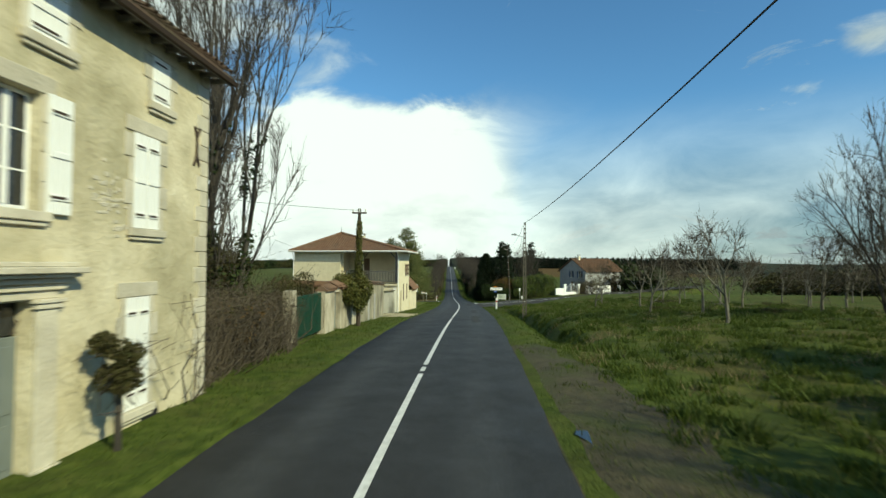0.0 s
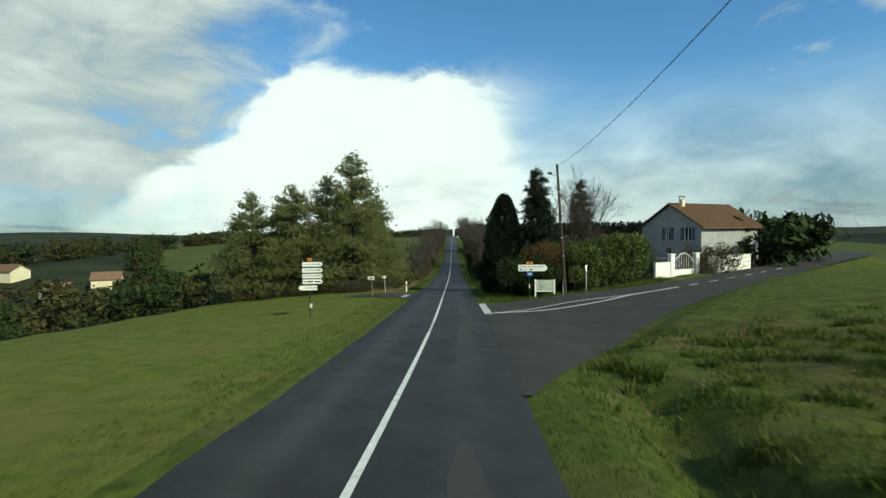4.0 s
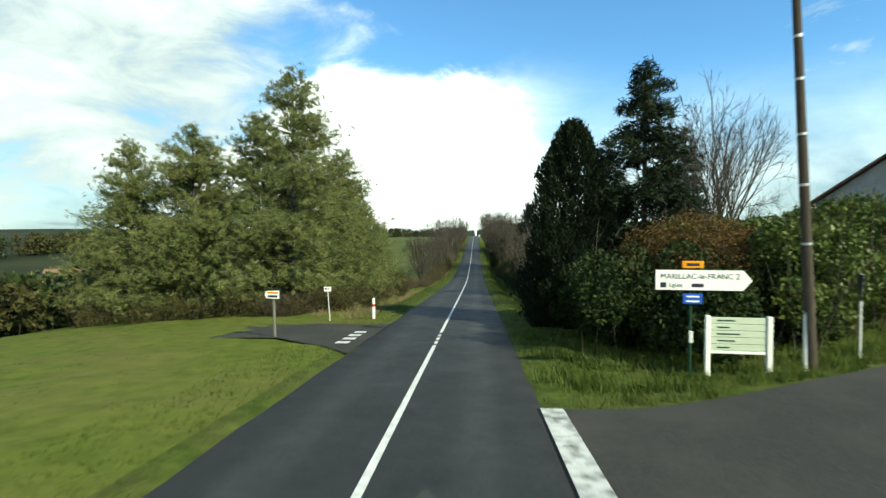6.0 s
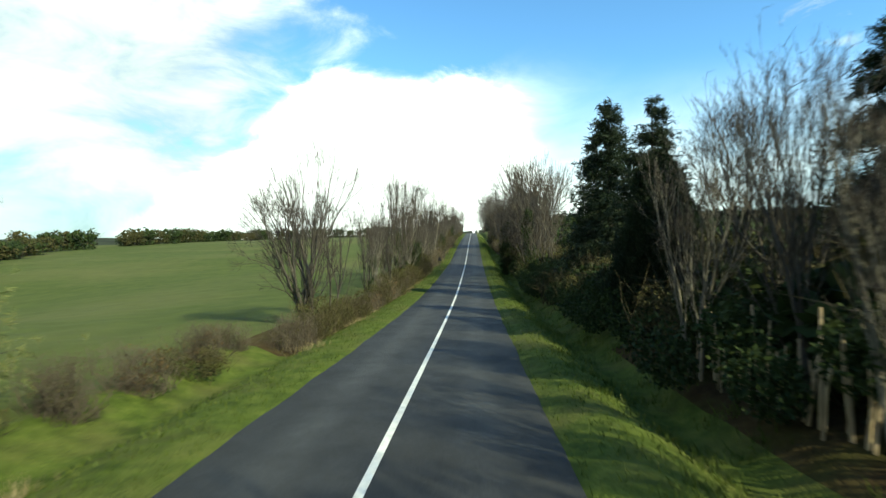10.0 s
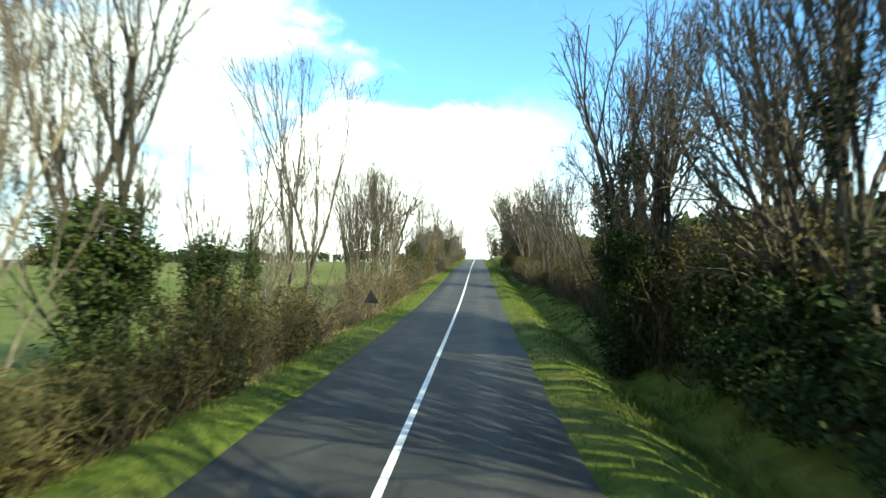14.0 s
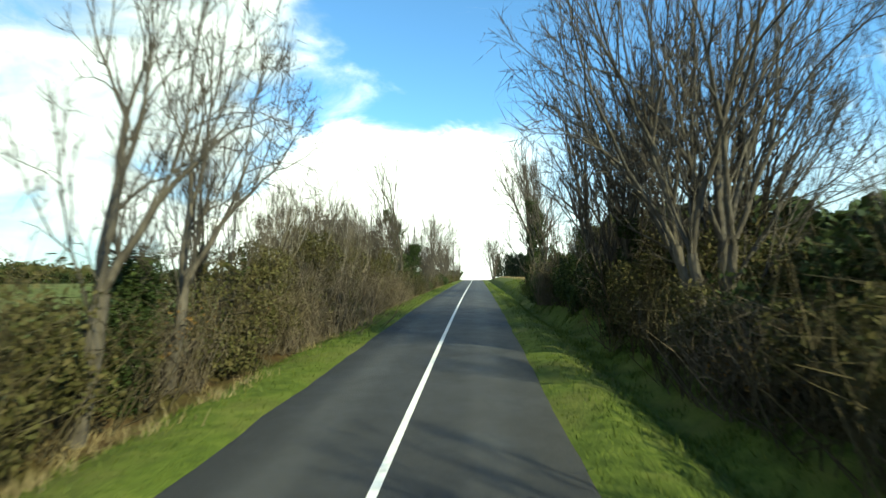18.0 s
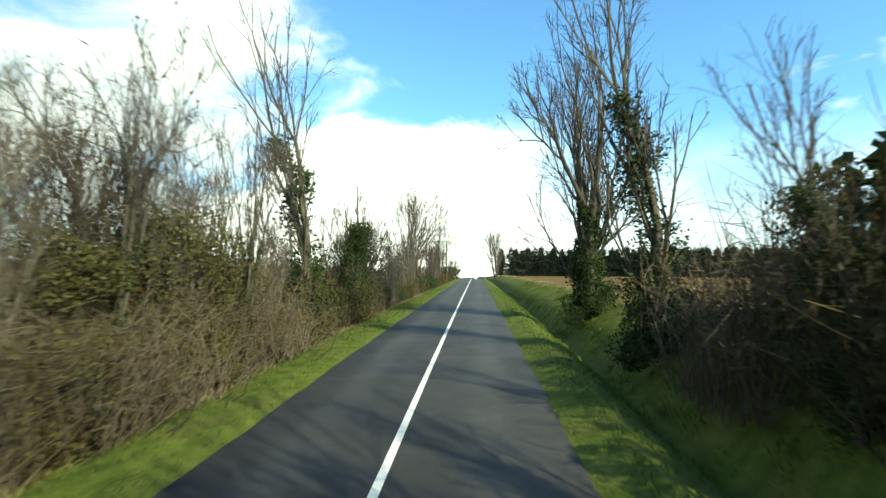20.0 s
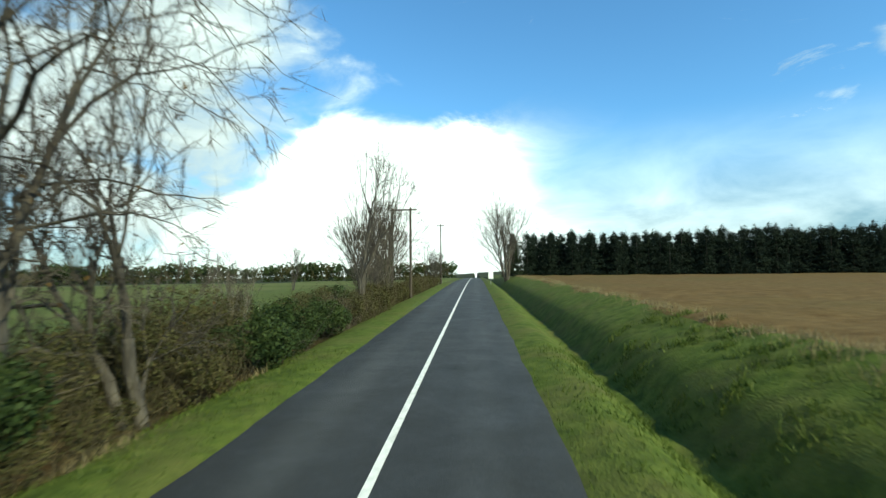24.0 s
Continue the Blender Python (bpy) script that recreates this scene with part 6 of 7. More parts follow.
for x in (-3.15, -0.12):
    part("loggia_post", Shape().box((x - 0.09, -0.02, F1), (x + 0.09, 0.16, E2), 0.015), M_GREYWOOD, h2)
    part("post_brace", Shape().tube((x, 0.07, E2 - 0.62), (x + (0.5 if x < -1 else -0.5), 0.07, E2 - 0.05), 0.045, n=6), M_GREYWOOD, h2)
rail = part("railing", Shape().box((-5.15, 0.0, F1 + 0.94), (-0.2, 0.09, F1 + 1.0), 0.01).box((-5.15, 0.02, F1 + 0.10), (-0.2, 0.07, F1 + 0.16), 0.01), M_GREYWOOD, h2, "weathered wooden balustrade")
for i in range(36):
    x = -5.08 + i * 0.138
    if abs(x + 3.15) > 0.1:
        part("baluster", Shape().box((x - 0.025, 0.03, F1 + 0.16), (x + 0.025, 0.06, F1 + 0.94), 0.006), M_GREYWOOD, rail)
# projecting terrace room below the loggia, with a sloping coping
part("terrace_wall", Shape().prism([(-4.9, -0.5), (-0.02, -0.5), (-0.02, 2.20), (-1.9, 2.05), (-4.9, 2.28)], 1, -1.75, -1.5), M_DAMP, h2, "white render streaked grey with damp")
part("terrace_side", Shape().prism([(-1.5, -0.5), (0.0, -0.5), (0.0, 2.42), (-1.5, 2.2)], 0, -0.27, -0.02), M_DAMP, h2)
part("terrace_side", Shape().prism([(-1.5, -0.5), (0.0, -0.5), (0.0, 2.42), (-1.5, 2.25)], 0, -4.9, -4.65), M_DAMP, h2)
part("terrace_coping", Shape().prism([(-4.95, 2.28), (-1.9, 2.05), (0.02, 2.20), (0.02, 2.27), (-1.9, 2.12), (-4.95, 2.35)], 1, -1.82, -1.44), M_MOSSY, h2, "mossy sloping concrete coping")
part("terrace_floor", Shape().box((-4.65, -1.5, 1.95), (-0.27, 0.0, 2.05)), M_MOSSY, h2)
part("parapet_ledge", Shape().box((-5.2, -0.16, F1 - 0.02), (-0.05, 0.0, F1 + 0.06), 0.02), M_MOSSY, h2)
for a, b, c, d in up_e:
    part("window", Shape().box((-0.16, a, c), (-0.12, b, d)), M_GLASS, h2)
    for s0, s1 in ((a - 0.42, a - 0.03), (b + 0.03, b + 0.42)):
        shutter(h2, 0.005, s0, s1, c, d, M_BROWNWOOD, 0.04)
    part("sill", Shape().box((-0.2, a - 0.08, c - 0.08), (0.07, b + 0.08, c), 0.01), M_CONCRETE, h2)
for a, b, c, d in lo_e[:2]:
    shutter(h2, -0.03, a, (a + b) / 2 - 0.01, c, d, M_BROWNWOOD, 0.04)
    shutter(h2, -0.03, (a + b) / 2 + 0.01, b, c, d, M_BROWNWOOD, 0.04)
part("door", Shape().box((-0.12, 1.76, 0.0), (-0.06, 2.34, 2.04), 0.01), M_BROWNWOOD, h2, "narrow brown wooden side door")
# lean-to over the yard on the left
part("lean_to_roof", Shape().prism([(-1.3, 2.35), (-1.3, 2.45), (0.0, 2.78), (0.0, 2.68)], 0, -W2 - 1.2, -5.5), M_TILE, h2)
tiled(h2, (-W2 - 1.2, -1.32, 2.46), (-5.5, -1.32, 2.46), (-W2 - 1.2, -0.02, 2.79), (-5.5, -0.02, 2.79), M_TILE)
for x in (-W2 - 1.0, -7.4, -5.65):
    part("lean_to_post", Shape().box((x - 0.07, -1.25, -0.2), (x + 0.07, -1.11, 2.36), 0.01), M_BROWNWOOD, h2)

# the plan is splayed: the front runs back from the road
for o in h2.children_recursive:
    o.data.transform(Matrix(((1, 0, 0, 0), (-0.26, 1, 0, 0), (0, 0, 1, 0), (0, 0, 0, 1))))

# low outbuilding that continues along the road
h2b = thing("outbuilding", "low cream outbuilding with a mono-pitch clay-tile roof joining the house", "outbuilding", (-5.44, 50.25, -1.95), -2.2)
part("wall", Shape().box((-0.3, 0.0, -0.6), (0.0, 6.6, 2.0)), M_CREAM, h2b)
part("gable", Shape().prism([(-3.8, -0.6), (-0.3, -0.6), (-0.3, 2.0), (-0.9, 3.15), (-3.8, 3.15)], 1, 6.3, 6.6).prism([(-3.8, -0.6), (-0.3, -0.6), (-0.3, 2.0), (-0.9, 3.15), (-3.8, 3.15)], 1, 2.2, 2.45), M_CREAM, h2b)
part("roof", Shape().prism([(0.2, 1.93), (0.2, 2.03), (-0.95, 3.28), (-4.0, 3.28), (-4.0, 3.18), (-0.9, 3.18)], 1, 2.0, 6.8), M_TILE, h2b)
tiled(h2b, (0.22, 2.0, 2.05), (0.22, 6.8, 2.05), (-0.95, 2.0, 3.30), (-0.95, 6.8, 3.30), M_TILE)
part("seam", Shape().box((0.0, 3.9, -0.2), (0.012, 3.95, 1.95)), M_CONCRETE, h2b)

# roadside garden wall with gate, door and tiled copings
def wall_run(y0, y1, u0, u1, h, thick=0.35, mat=M_WALL):
    """A length of garden wall following the verge; returns the thing."""
    xa, xb = float(road_x(y0)) + u0, float(road_x(y1)) + u1
    za, zb = gz(xa, y0), gz(xb, y1)
    w = thing("garden_wall", "weathered rendered garden wall beside the verge", "wall", (xa, y0, za), math.degrees(math.atan2(-(xb - xa), y1 - y0)), group="garden wall lengths")
    L = math.hypot(xb - xa, y1 - y0)
    part("masonry", Shape().prism([(0, -0.5), (L, -0.5 + zb - za), (L, h + zb - za), (0, h)], 0, -thick, 0.0), mat, w)
    return w, L, zb - za


U_A, U_B = -5.25, -4.75


def uw(y):
    return U_A + (U_B - U_A) * (y - 20.2) / (34.8 - 20.2)


gate_w, L, dz = wall_run(18.75, 19.2, uw(18.75), uw(19.2), 2.0)
w1, L1, dz1 = wall_run(22.5, 23.9, uw(22.5), uw(23.9), 1.9)
w2, L2, dz2 = wall_run(24.8, 28.1, uw(24.8), uw(28.1), 1.95)
w3, L3, dz3 = wall_run(28.12, 34.8, uw(28.12), uw(34.8), 2.2, mat=M_WALL_STAINED)
for w, L, dz, h in ((w1, L1, dz1, 1.9), (w2, 1.2, dz2 * 1.2 / L2, 1.95)):
    part("coping", Shape().prism([(0.12, h - 0.02), (0.12, h + 0.05), (-0.17, h + 0.24), (-0.47, h + 0.05), (-0.47, h - 0.02)], 1, 0.0, L), M_TILE, w, "sloping red clay tile coping")
    tiled(w, (0.14, 0.0, h + 0.05), (0.14, L, h + 0.05 + dz), (-0.17, 0.0, h + 0.25), (-0.17, L, h + 0.25 + dz), M_TILE)
part("coping", Shape().prism([(0, 2.2), (L3, 2.2 + dz3), (L3, 2.28 + dz3), (0, 2.28)], 0, -0.40, 0.05), M_TILE_DARK, w3, "mossy tile coping")
tiled(w3, (0.08, 0.0, 2.27), (0.08, L3, 2.27 + dz3), (-0.17, 0.0, 2.40), (-0.17, L3, 2.40 + dz3), M_TILE_DARK)
for f in (0.32, 0.55):
    part("buttress_strip", Shape().box((0.0, L3 * f, -0.2), (0.03, L3 * f + 0.45, 1.6 + dz3 * f)), M_CONCRETE, w3)
gx0, gx1 = float(road_x(19.25)) + uw(19.25), float(road_x(22.45)) + uw(22.45)
gate = thing("garden_gate", "closed dark green sheet-metal garden gate", "gate", (gx0 - 0.16, 19.25, gz(gx0, 19.25)), math.degrees(math.atan2(-(gx1 - gx0), 3.2)))
for a, b in ((0.0, 1.58), (1.62, 3.2)):
    leaf_ = part("gate_leaf", Shape().box((-0.02, a, 0.06), (0.02, b, 1.72), 0.008), M_GREENPAINT, gate)
    for k in range(1, 11):
        y = a + (b - a) * k / 11
        part("rib", Shape().box((0.02, y - 0.012, 0.1), (0.032, y + 0.012, 1.68)), M_GREENPAINT, leaf_)
dx0 = float(road_x(23.95)) + uw(23.95)
gd = thing("garden_door", "grey wooden door in the garden wall under a tiled hood", "door", (dx0 - 0.2, 23.92, gz(dx0, 23.95)), -1.0)
part("leaf", Shape().box((-0.02, 0.05, 0.0), (0.03, 0.85, 1.75), 0.01), M_GREYPAINT, gd)
part("lintel", Shape().box((-0.16, -0.02, 1.75), (0.2, 0.9, 1.95), 0.01), M_LIMESTONE, gd)
part("hood", Shape().prism([(0.34, 1.98), (0.34, 2.04), (0.0, 2.24), (-0.3, 2.06), (-0.3, 1.98)], 1, -0.1, 0.98), M_TILE, gd)
tiled(gd, (0.36, -0.1, 2.05), (0.36, 0.98, 2.05), (0.0, -0.1, 2.26), (0.0, 0.98, 2.26), M_TILE)
# paved yard entrance between wall and house, with its gate
yv, yf = [], []
N = 17
for i in range(N):
    for j in range(N):
        y = 34.7 + j * 0.345 + (0.22 * math.sin(i * 1.3) + 0.16 * math.sin(i * 2.9 + 1)) * abs(j - 8) / 8
        x = float(road_x(y)) - 2.98 - i * 0.375 - (0.16 * math.sin(j * 1.7) + 0.10 * math.sin(j * 3.7)) * (1 - i / 16)
        yv.append((x, y, gz(x, y) + 0.035 + 0.012 * math.sin(i * 2.1 + j) - (0.06 if j in (0, N - 1) else 0.0)))
for i in range(N - 1):
    for j in range(N - 1):
        a = i * N + j
        yf.append((a, a + N, a + N + 1, a + 1))
tagged(part("yard_entrance", raw_mesh("yard_entrance", yv, yf), M_GRAVEL), "pale gravel yard entrance between wall and house", "driveway", kind="structure")
xg = float(road_x(36)) - 4.6
yg = thing("yard_gate", "dark slatted metal yard gate with a white notice", "gate", (xg - 4.25, 39.9, gz(xg - 4.2, 39.9)), 72)
part("frame", Shape().box((-0.03, -1.6, 0.1), (0.03, 1.6, 0.18)).box((-0.03, -1.6, 1.6), (0.03, 1.6, 1.68)).box((-0.03, -1.6, 0.0), (0.03, -1.54, 1.7)).box((-0.03, 1.54, 0.0), (0.03, 1.6, 1.7)), M_GREYWOOD, yg)
for i in range(20):
    y = -1.5 + i * 0.155
    part("slat", Shape().box((-0.015, y, 0.12), (0.015, y + 0.11, 1.62)), M_GREENPAINT, yg)
part("notice", Shape().box((-0.03, 0.15, 0.85), (-0.018, 0.6, 1.15)), M_WHITE, yg, "plain white notice")

# house beyond the junction
c3x, c3y = 25.1, 110.1
h3 = thing("corner_house", "two-storey grey rendered house with red tiled gable roof", "house", (c3x, c3y, gz(c3x, c3y) - 0.1), -58)
W3, L3h, E3, R3 = 3.7, 11.0, 5.2, 7.6
gw = [(-0.55, 0.05, 3.75, 5.1), (1.75, 2.6, 3.75, 5.1), (-0.45, 0.2, 1.0, 2.85)]
part("gable_wall", pierced(Shape(), 0, 0.0, 0.3, -W3, W3, -0.8, E3, gw).prism([(-W3, E3), (W3, E3), (0, R3)], 1, 0.0, 0.3), M_GREYRENDER, h3)
part("side_wall", Shape().box((W3 - 0.3, 0.3, -0.8), (W3, L3h, E3)).box((-W3, 0.3, -0.8), (-W3 + 0.3, L3h, E3)), M_GREYRENDER, h3)
part("back_wall", Shape().box((-W3 + 0.3, L3h - 0.3, -0.8), (W3 - 0.3, L3h, E3)).prism([(-W3, E3), (W3, E3), (0, R3)], 1, L3h - 0.3, L3h), M_GREYRENDER, h3)
part("roof", Shape().prism([(-W3 - 0.5, E3 - 0.25), (0, R3 + 0.08), (W3 + 0.5, E3 - 0.25), (W3 + 0.5, E3 - 0.12), (0, R3 + 0.22), (-W3 - 0.5, E3 - 0.12)], 1, -0.35, L3h + 0.35), M_TILE, h3)
tiled(h3, (W3 + 0.5, -0.35, E3 - 0.11), (W3 + 0.5, L3h + 0.35, E3 - 0.11), (0, -0.35, R3 + 0.23), (0, L3h + 0.35, R3 + 0.23), M_TILE)
for a, b, c, d in gw[:2]:
    w = part("window", Shape().box((a, 0.10, c), (b, 0.14, d)), M_GLASS, h3)
    part("frame", Shape().box((a, 0.05, c), (a + 0.07, 0.1, d)).box((b - 0.07, 0.05, c), (b, 0.1, d)).box(((a + b) / 2 - 0.04, 0.05, c), ((a + b) / 2 + 0.04, 0.1, d)), M_WHITE, w)
    part("sill", Shape().box((a - 0.1, -0.1, c - 0.1), (b + 0.1, 0.1, c), 0.01), M_LIMESTONE, h3)
    for s0, s1 in ((a - 0.40, a - 0.02), (b + 0.02, b + 0.40)):
        part("shutter", Shape().box((s0, -0.06, c - 0.02), (s1, -0.01, d + 0.02), 0.01), plain("blue_grey_shutter", (0.08, 0.11, 0.17), 0.6), h3)
part("door", Shape().box((-0.45, 0.12, 1.0), (0.2, 0.17, 2.85)), M_BROWNWOOD, h3, "dark brown side door")
part("landing", Shape().box((-0.75, -1.3, -0.8), (0.9, -0.01, 1.0), 0.02), M_GREYRENDER, h3)
part("rail", Shape().box((-0.75, -1.3, 1.72), (0.9, -1.22, 1.82), 0.01).box((-0.75, -1.3, 1.0), (-0.67, -1.22, 1.72)).box((0.82, -1.3, 1.0), (0.9, -1.22, 1.72)), M_WHITE, h3, "white landing rail")
part("chimney", Shape().box((0.25, 1.2, R3 - 0.8), (0.70, 1.7, R3 + 0.65), 0.02), M_CREAM, h3)
part("chimney_cap", Shape().box((0.18, 1.12, R3 + 0.95), (0.77, 1.78, R3 + 1.02)).box((0.28, 1.25, R3 + 0.65), (0.36, 1.33, R3 + 0.95)).box((0.60, 1.56, R3 + 0.65), (0.68, 1.64, R3 + 0.95)), M_CONCRETE, h3)
# white front wall and arched gate of that house
fw = thing("front_wall", "low white rendered front wall along the by-road", "wall", (26.1, 103.6, gz(26.1, 103.6)), -58.6)
part("masonry", Shape().box((-0.12, 0.0, -0.9), (0.12, 7.3, 1.6)), M_WHITE, fw)
part("coping", Shape().box((-0.17, -0.03, 1.6), (0.17, 7.33, 1.68), 0.02), M_WHITE, fw)
fg = thing("arched_gate", "white arched metal garden gate between rendered pillars", "gate", (21.6, 100.9, gz(21.6, 100.9)), -58.6)
fg.scale = (1.0, 1.45, 1.1)
for y in (-0.25, 2.35):
    part("pillar", Shape().box((-0.2, y - 0.2, -0.6), (0.2, y + 0.2, 1.9), 0.02), M_WHITE, fg)
    part("pillar_cap", Shape().box((-0.25, y - 0.25, 1.9), (0.25, y + 0.25, 1.98), 0.02), M_WHITE, fg)
part("side_wall", Shape().box((-0.12, -1.9, -0.6), (0.12, -0.45, 1.3)), M_WHITE, fg)
part("panel", Shape().box((-0.03, 0.0, 0.05), (0.03, 2.1, 0.6)), M_WHITE, fg)
for i in range(9):
    y = 0.05 + i * 0.25
    top = 1.25 + 0.75 * math.sin(math.pi * (y + 0.0) / 2.1)
    part("bar", Shape().tube((0, y, 0.6), (0, y, max(1.0, top)), 0.016, n=6), M_WHITE, fg)
arc = Shape().pipe([(0, 2.1 * i / 12, 1.25 + 0.75 * math.sin(math.pi * i / 12)) for i in range(13)], 0.03)
part("arch", arc, M_WHITE, fg)

# far white houses in the valley on the left
for i, (x, y, w) in enumerate(((-92, 168, 8), (-105, 186, 6), (-118, 178, 8), (-84, 150, 5), (-135, 205, 10), (-98, 196, 7), (-140, 190, 6))):
    fh = thing("far_house", "small distant pale house with a brown roof in the valley", "house", (x, y, gz(x, y) - 0.2), 20 + i * 37, group="far houses")
    part("wall", Shape().box((-w / 2, -3, -0.5), (w / 2, 3, 3.0)).prism([(-3, 3.0), (3, 3.0), (0, 4.6)], 0, -w / 2 + 0.05, w / 2 - 0.05), M_CREAM, fh)
    part("roof", Shape().prism([(-3.4, 2.75), (0, 4.7), (3.4, 2.75), (3.4, 2.95), (0, 4.95), (-3.4, 2.95)], 0, -w / 2 - 0.3, w / 2 + 0.3), M_TILE, fh)
    for k in (-1, 1):
        part("window", Shape().box((k * w / 4 - 0.5, -3.03, 0.9), (k * w / 4 + 0.5, -2.98, 2.2)), M_GLASS, fh)


# white picket fence at the back of the garden
pf = thing("picket_fence", "short white wooden picket fence behind the garden", "fence", (-25.0, 46.0, gz(-25.0, 46.0)), 80)
for z in (0.3, 0.85):
    part("rail", Shape().box((0.0, -1.7, z), (0.04, 1.7, z + 0.08)), M_WHITE, pf)
for i in range(17):
    y = -1.68 + i * 0.2
    part("picket", Shape().prism([(y, 0.0), (y + 0.1, 0.0), (y + 0.1, 1.05), (y + 0.05, 1.15), (y, 1.05)], 0, -0.03, 0.0), M_WHITE, pf)
# ---- road markings, signs, poles and roadside things ----
def ribbon(name, pts, w, mat, parent):
    """A painted band along points on a road surface."""
    v, f = [], []
    for i, p in enumerate(pts):
        a, b = Vector(pts[max(0, i - 1)]), Vector(pts[min(len(pts) - 1, i + 1)])
        d = (b - a).normalized()
        s = Vector((-d.y, d.x, 0)).normalized() * w / 2
        v += [tuple(Vector(p) + s), tuple(Vector(p) - s)]
        if i:
            f.append((2 * i - 2, 2 * i - 1, 2 * i + 1, 2 * i))
    return part(name, raw_mesh(name, v, f), mat, parent)


ribbon("stop_line", [(2.98 + float(road_x(y)), y, float(road_z(y)) + 0.035) for y in np.linspace(81.8, 89.4, 9)], 0.46, M_PAINT_WORN, by_road)
for sgn, wdt in ((0.75, 0.12), (-0.95, 0.16)):
    pts = []
    for x in np.linspace(3.3, 14.0, 16):
        o = 0.0 + sgn * math.sin(math.pi * (x - 3.3) / 10.7) ** 1.2
        p = by_point(float(x), o)
        pts.append((p[0], p[1], p[2] + 0.006))
    ribbon("divider_line", pts, wdt, M_PAINT, by_road)
ribbon("divider_line", [by_point(float(x), 0.0) for x in np.linspace(14.0, 18.5, 6)], 0.16, M_PAINT, by_road)
for x in (19.6, 22.2, 24.8, 27.4, 30, 33):
    ribbon("dash", [by_point(x, 0.0), by_point(x + 1.2, 0.0)], 0.13, M_PAINT, by_road)
# long pale patch where the lane was repaired, and small worn patches
def blotch(name, u, y, ru, ry, mat, label, seed, dz=0.036, cat="patch"):
    rg = np.random.default_rng(seed)
    n = 22
    ph = rg.uniform(0, 6.28, 4)
    v = [(float(road_x(y)) + u, y, float(road_z(y)) + dz)]
    for i in range(n):
        a = 2 * math.pi * i / n
        k = 1 + 0.18 * math.sin(2 * a + ph[0]) + 0.12 * math.sin(3 * a + ph[1]) + 0.10 * math.sin(5 * a + ph[2])
        uu, yy = u + ru * k * math.cos(a), y + ry * k * math.sin(a)
        v.append((float(road_x(yy)) + uu, yy, float(road_z(yy)) + dz - 0.05 * (uu / 3) ** 2 * (abs(uu) < 2.7)))
    me = raw_mesh(name, v, [(0, 1 + i, 1 + (i + 1) % n) for i in range(n)])
    return part(name, me, mat, road, label)


for i, (ya, yb) in enumerate(((29, 37), (42, 51), (56, 61), (66.5, 79))):
    ys_ = np.linspace(ya, yb, int((yb - ya) * 3))
    wob = 0.10 * np.sin(ys_ * 1.7 + i) + 0.06 * np.sin(ys_ * 4.1)
    ends = np.sqrt(np.clip(np.minimum(ys_ - ya, yb - ys_) / 1.6, 0.02, 1))
    lo_u, hi_u = 1.52 - 0.30 * ends + 0.5 * wob, 1.52 + (0.24 + wob) * ends
    pv_ = np.concatenate([np.stack([road_x(ys_) + q, ys_, road_z(ys_) + 0.034 - 0.05 * (q / 3) ** 2], -1) for q in (lo_u, hi_u)])
    n_ = len(ys_)
    part("repair_strip", raw_mesh("repair_strip", pv_, [(k, k + n_, k + n_ + 1, k + 1) for k in range(n_ - 1)]), M_PATCH, road, "pale worn repair strip")
blotch("repair_patch", 1.6, 80.5, 0.55, 2.2, M_PATCH, "pale worn repair", 1)
blotch("repair_patch", 2.2, 77.0, 0.4, 1.4, M_PATCH, "pale worn repair", 2)
blotch("repair_patch", 0.9, 84.5, 0.35, 1.1, M_PATCH, "pale worn repair", 3)
# give-way dashes and the farm track on the left
tv, tf = [], []
for i in range(8):
    x = -2.7 - i * 1.1
    c, w = 99.6 + 0.30 * i, 2.0 + 2.2 * math.exp(-i / 2.0)
    for k in range(5):
        yy = c + w * (k / 2 - 1)
        b = float(ramp01(-x, 3.0, 6.0))
        z = float(road_z(yy)) * (1 - b) + (gz(x, yy) + 0.06) * b
        tv.append((x, yy, max(z, gz(x, yy)) + 0.02 - 0.03 * max(0, i - 3)))
    if i:
        a = (i - 1) * 5
        tf += [(a + k, a + 1 + k, a + 6 + k, a + 5 + k) for k in range(4)]
track = tagged(part("farm_track", raw_mesh("farm_track", tv, tf), M_ASPHALT_OLD), "narrow worn tarmac track opening onto the road", "track", kind="structure")
for y in (97.35, 98.3, 99.25, 100.2):
    ribbon("give_way_dash", [(-3.42, y, float(road_z(y)) + 0.045), (-3.42, y + 0.5, float(road_z(y + 0.5)) + 0.045)], 0.5, M_PAINT, track)
# muddy lay-by with a puddle
mv, mf = [], []
for i in range(19):
    y = -4 + i * 1.3
    wd = 2.6 * math.sin(math.pi * min(1, (i + 1) / 19.5)) ** 0.5 + 0.3 * math.sin(i * 1.9)
    for k in range(5):
        u = 2.8 + wd * k / 4
        x = float(road_x(y)) + u
        mv.append((x, y, max(gz(x, y) + 0.025, float(road_z(y)) - 0.06)))
    if i:
        a = (i - 1) * 5
        mf += [(a + k, a + 1 + k, a + 6 + k, a + 5 + k) for k in range(4)]
tagged(part("layby", raw_mesh("layby", mv, mf), M_MUD), "muddy lay-by edge with thin grass", "verge", kind="structure")
pv = [(float(road_x(8.6)) + 3.55, 8.6, float(road_z(8.6)) + 0.012)]
for i in range(18):
    a = 2 * math.pi * i / 18
    k = 1 + 0.2 * math.sin(3 * a) + 0.12 * math.sin(5 * a + 1)
    pv.append((pv[0][0] + 0.34 * k * math.cos(a), 8.6 + 0.55 * k * math.sin(a), pv[0][2]))
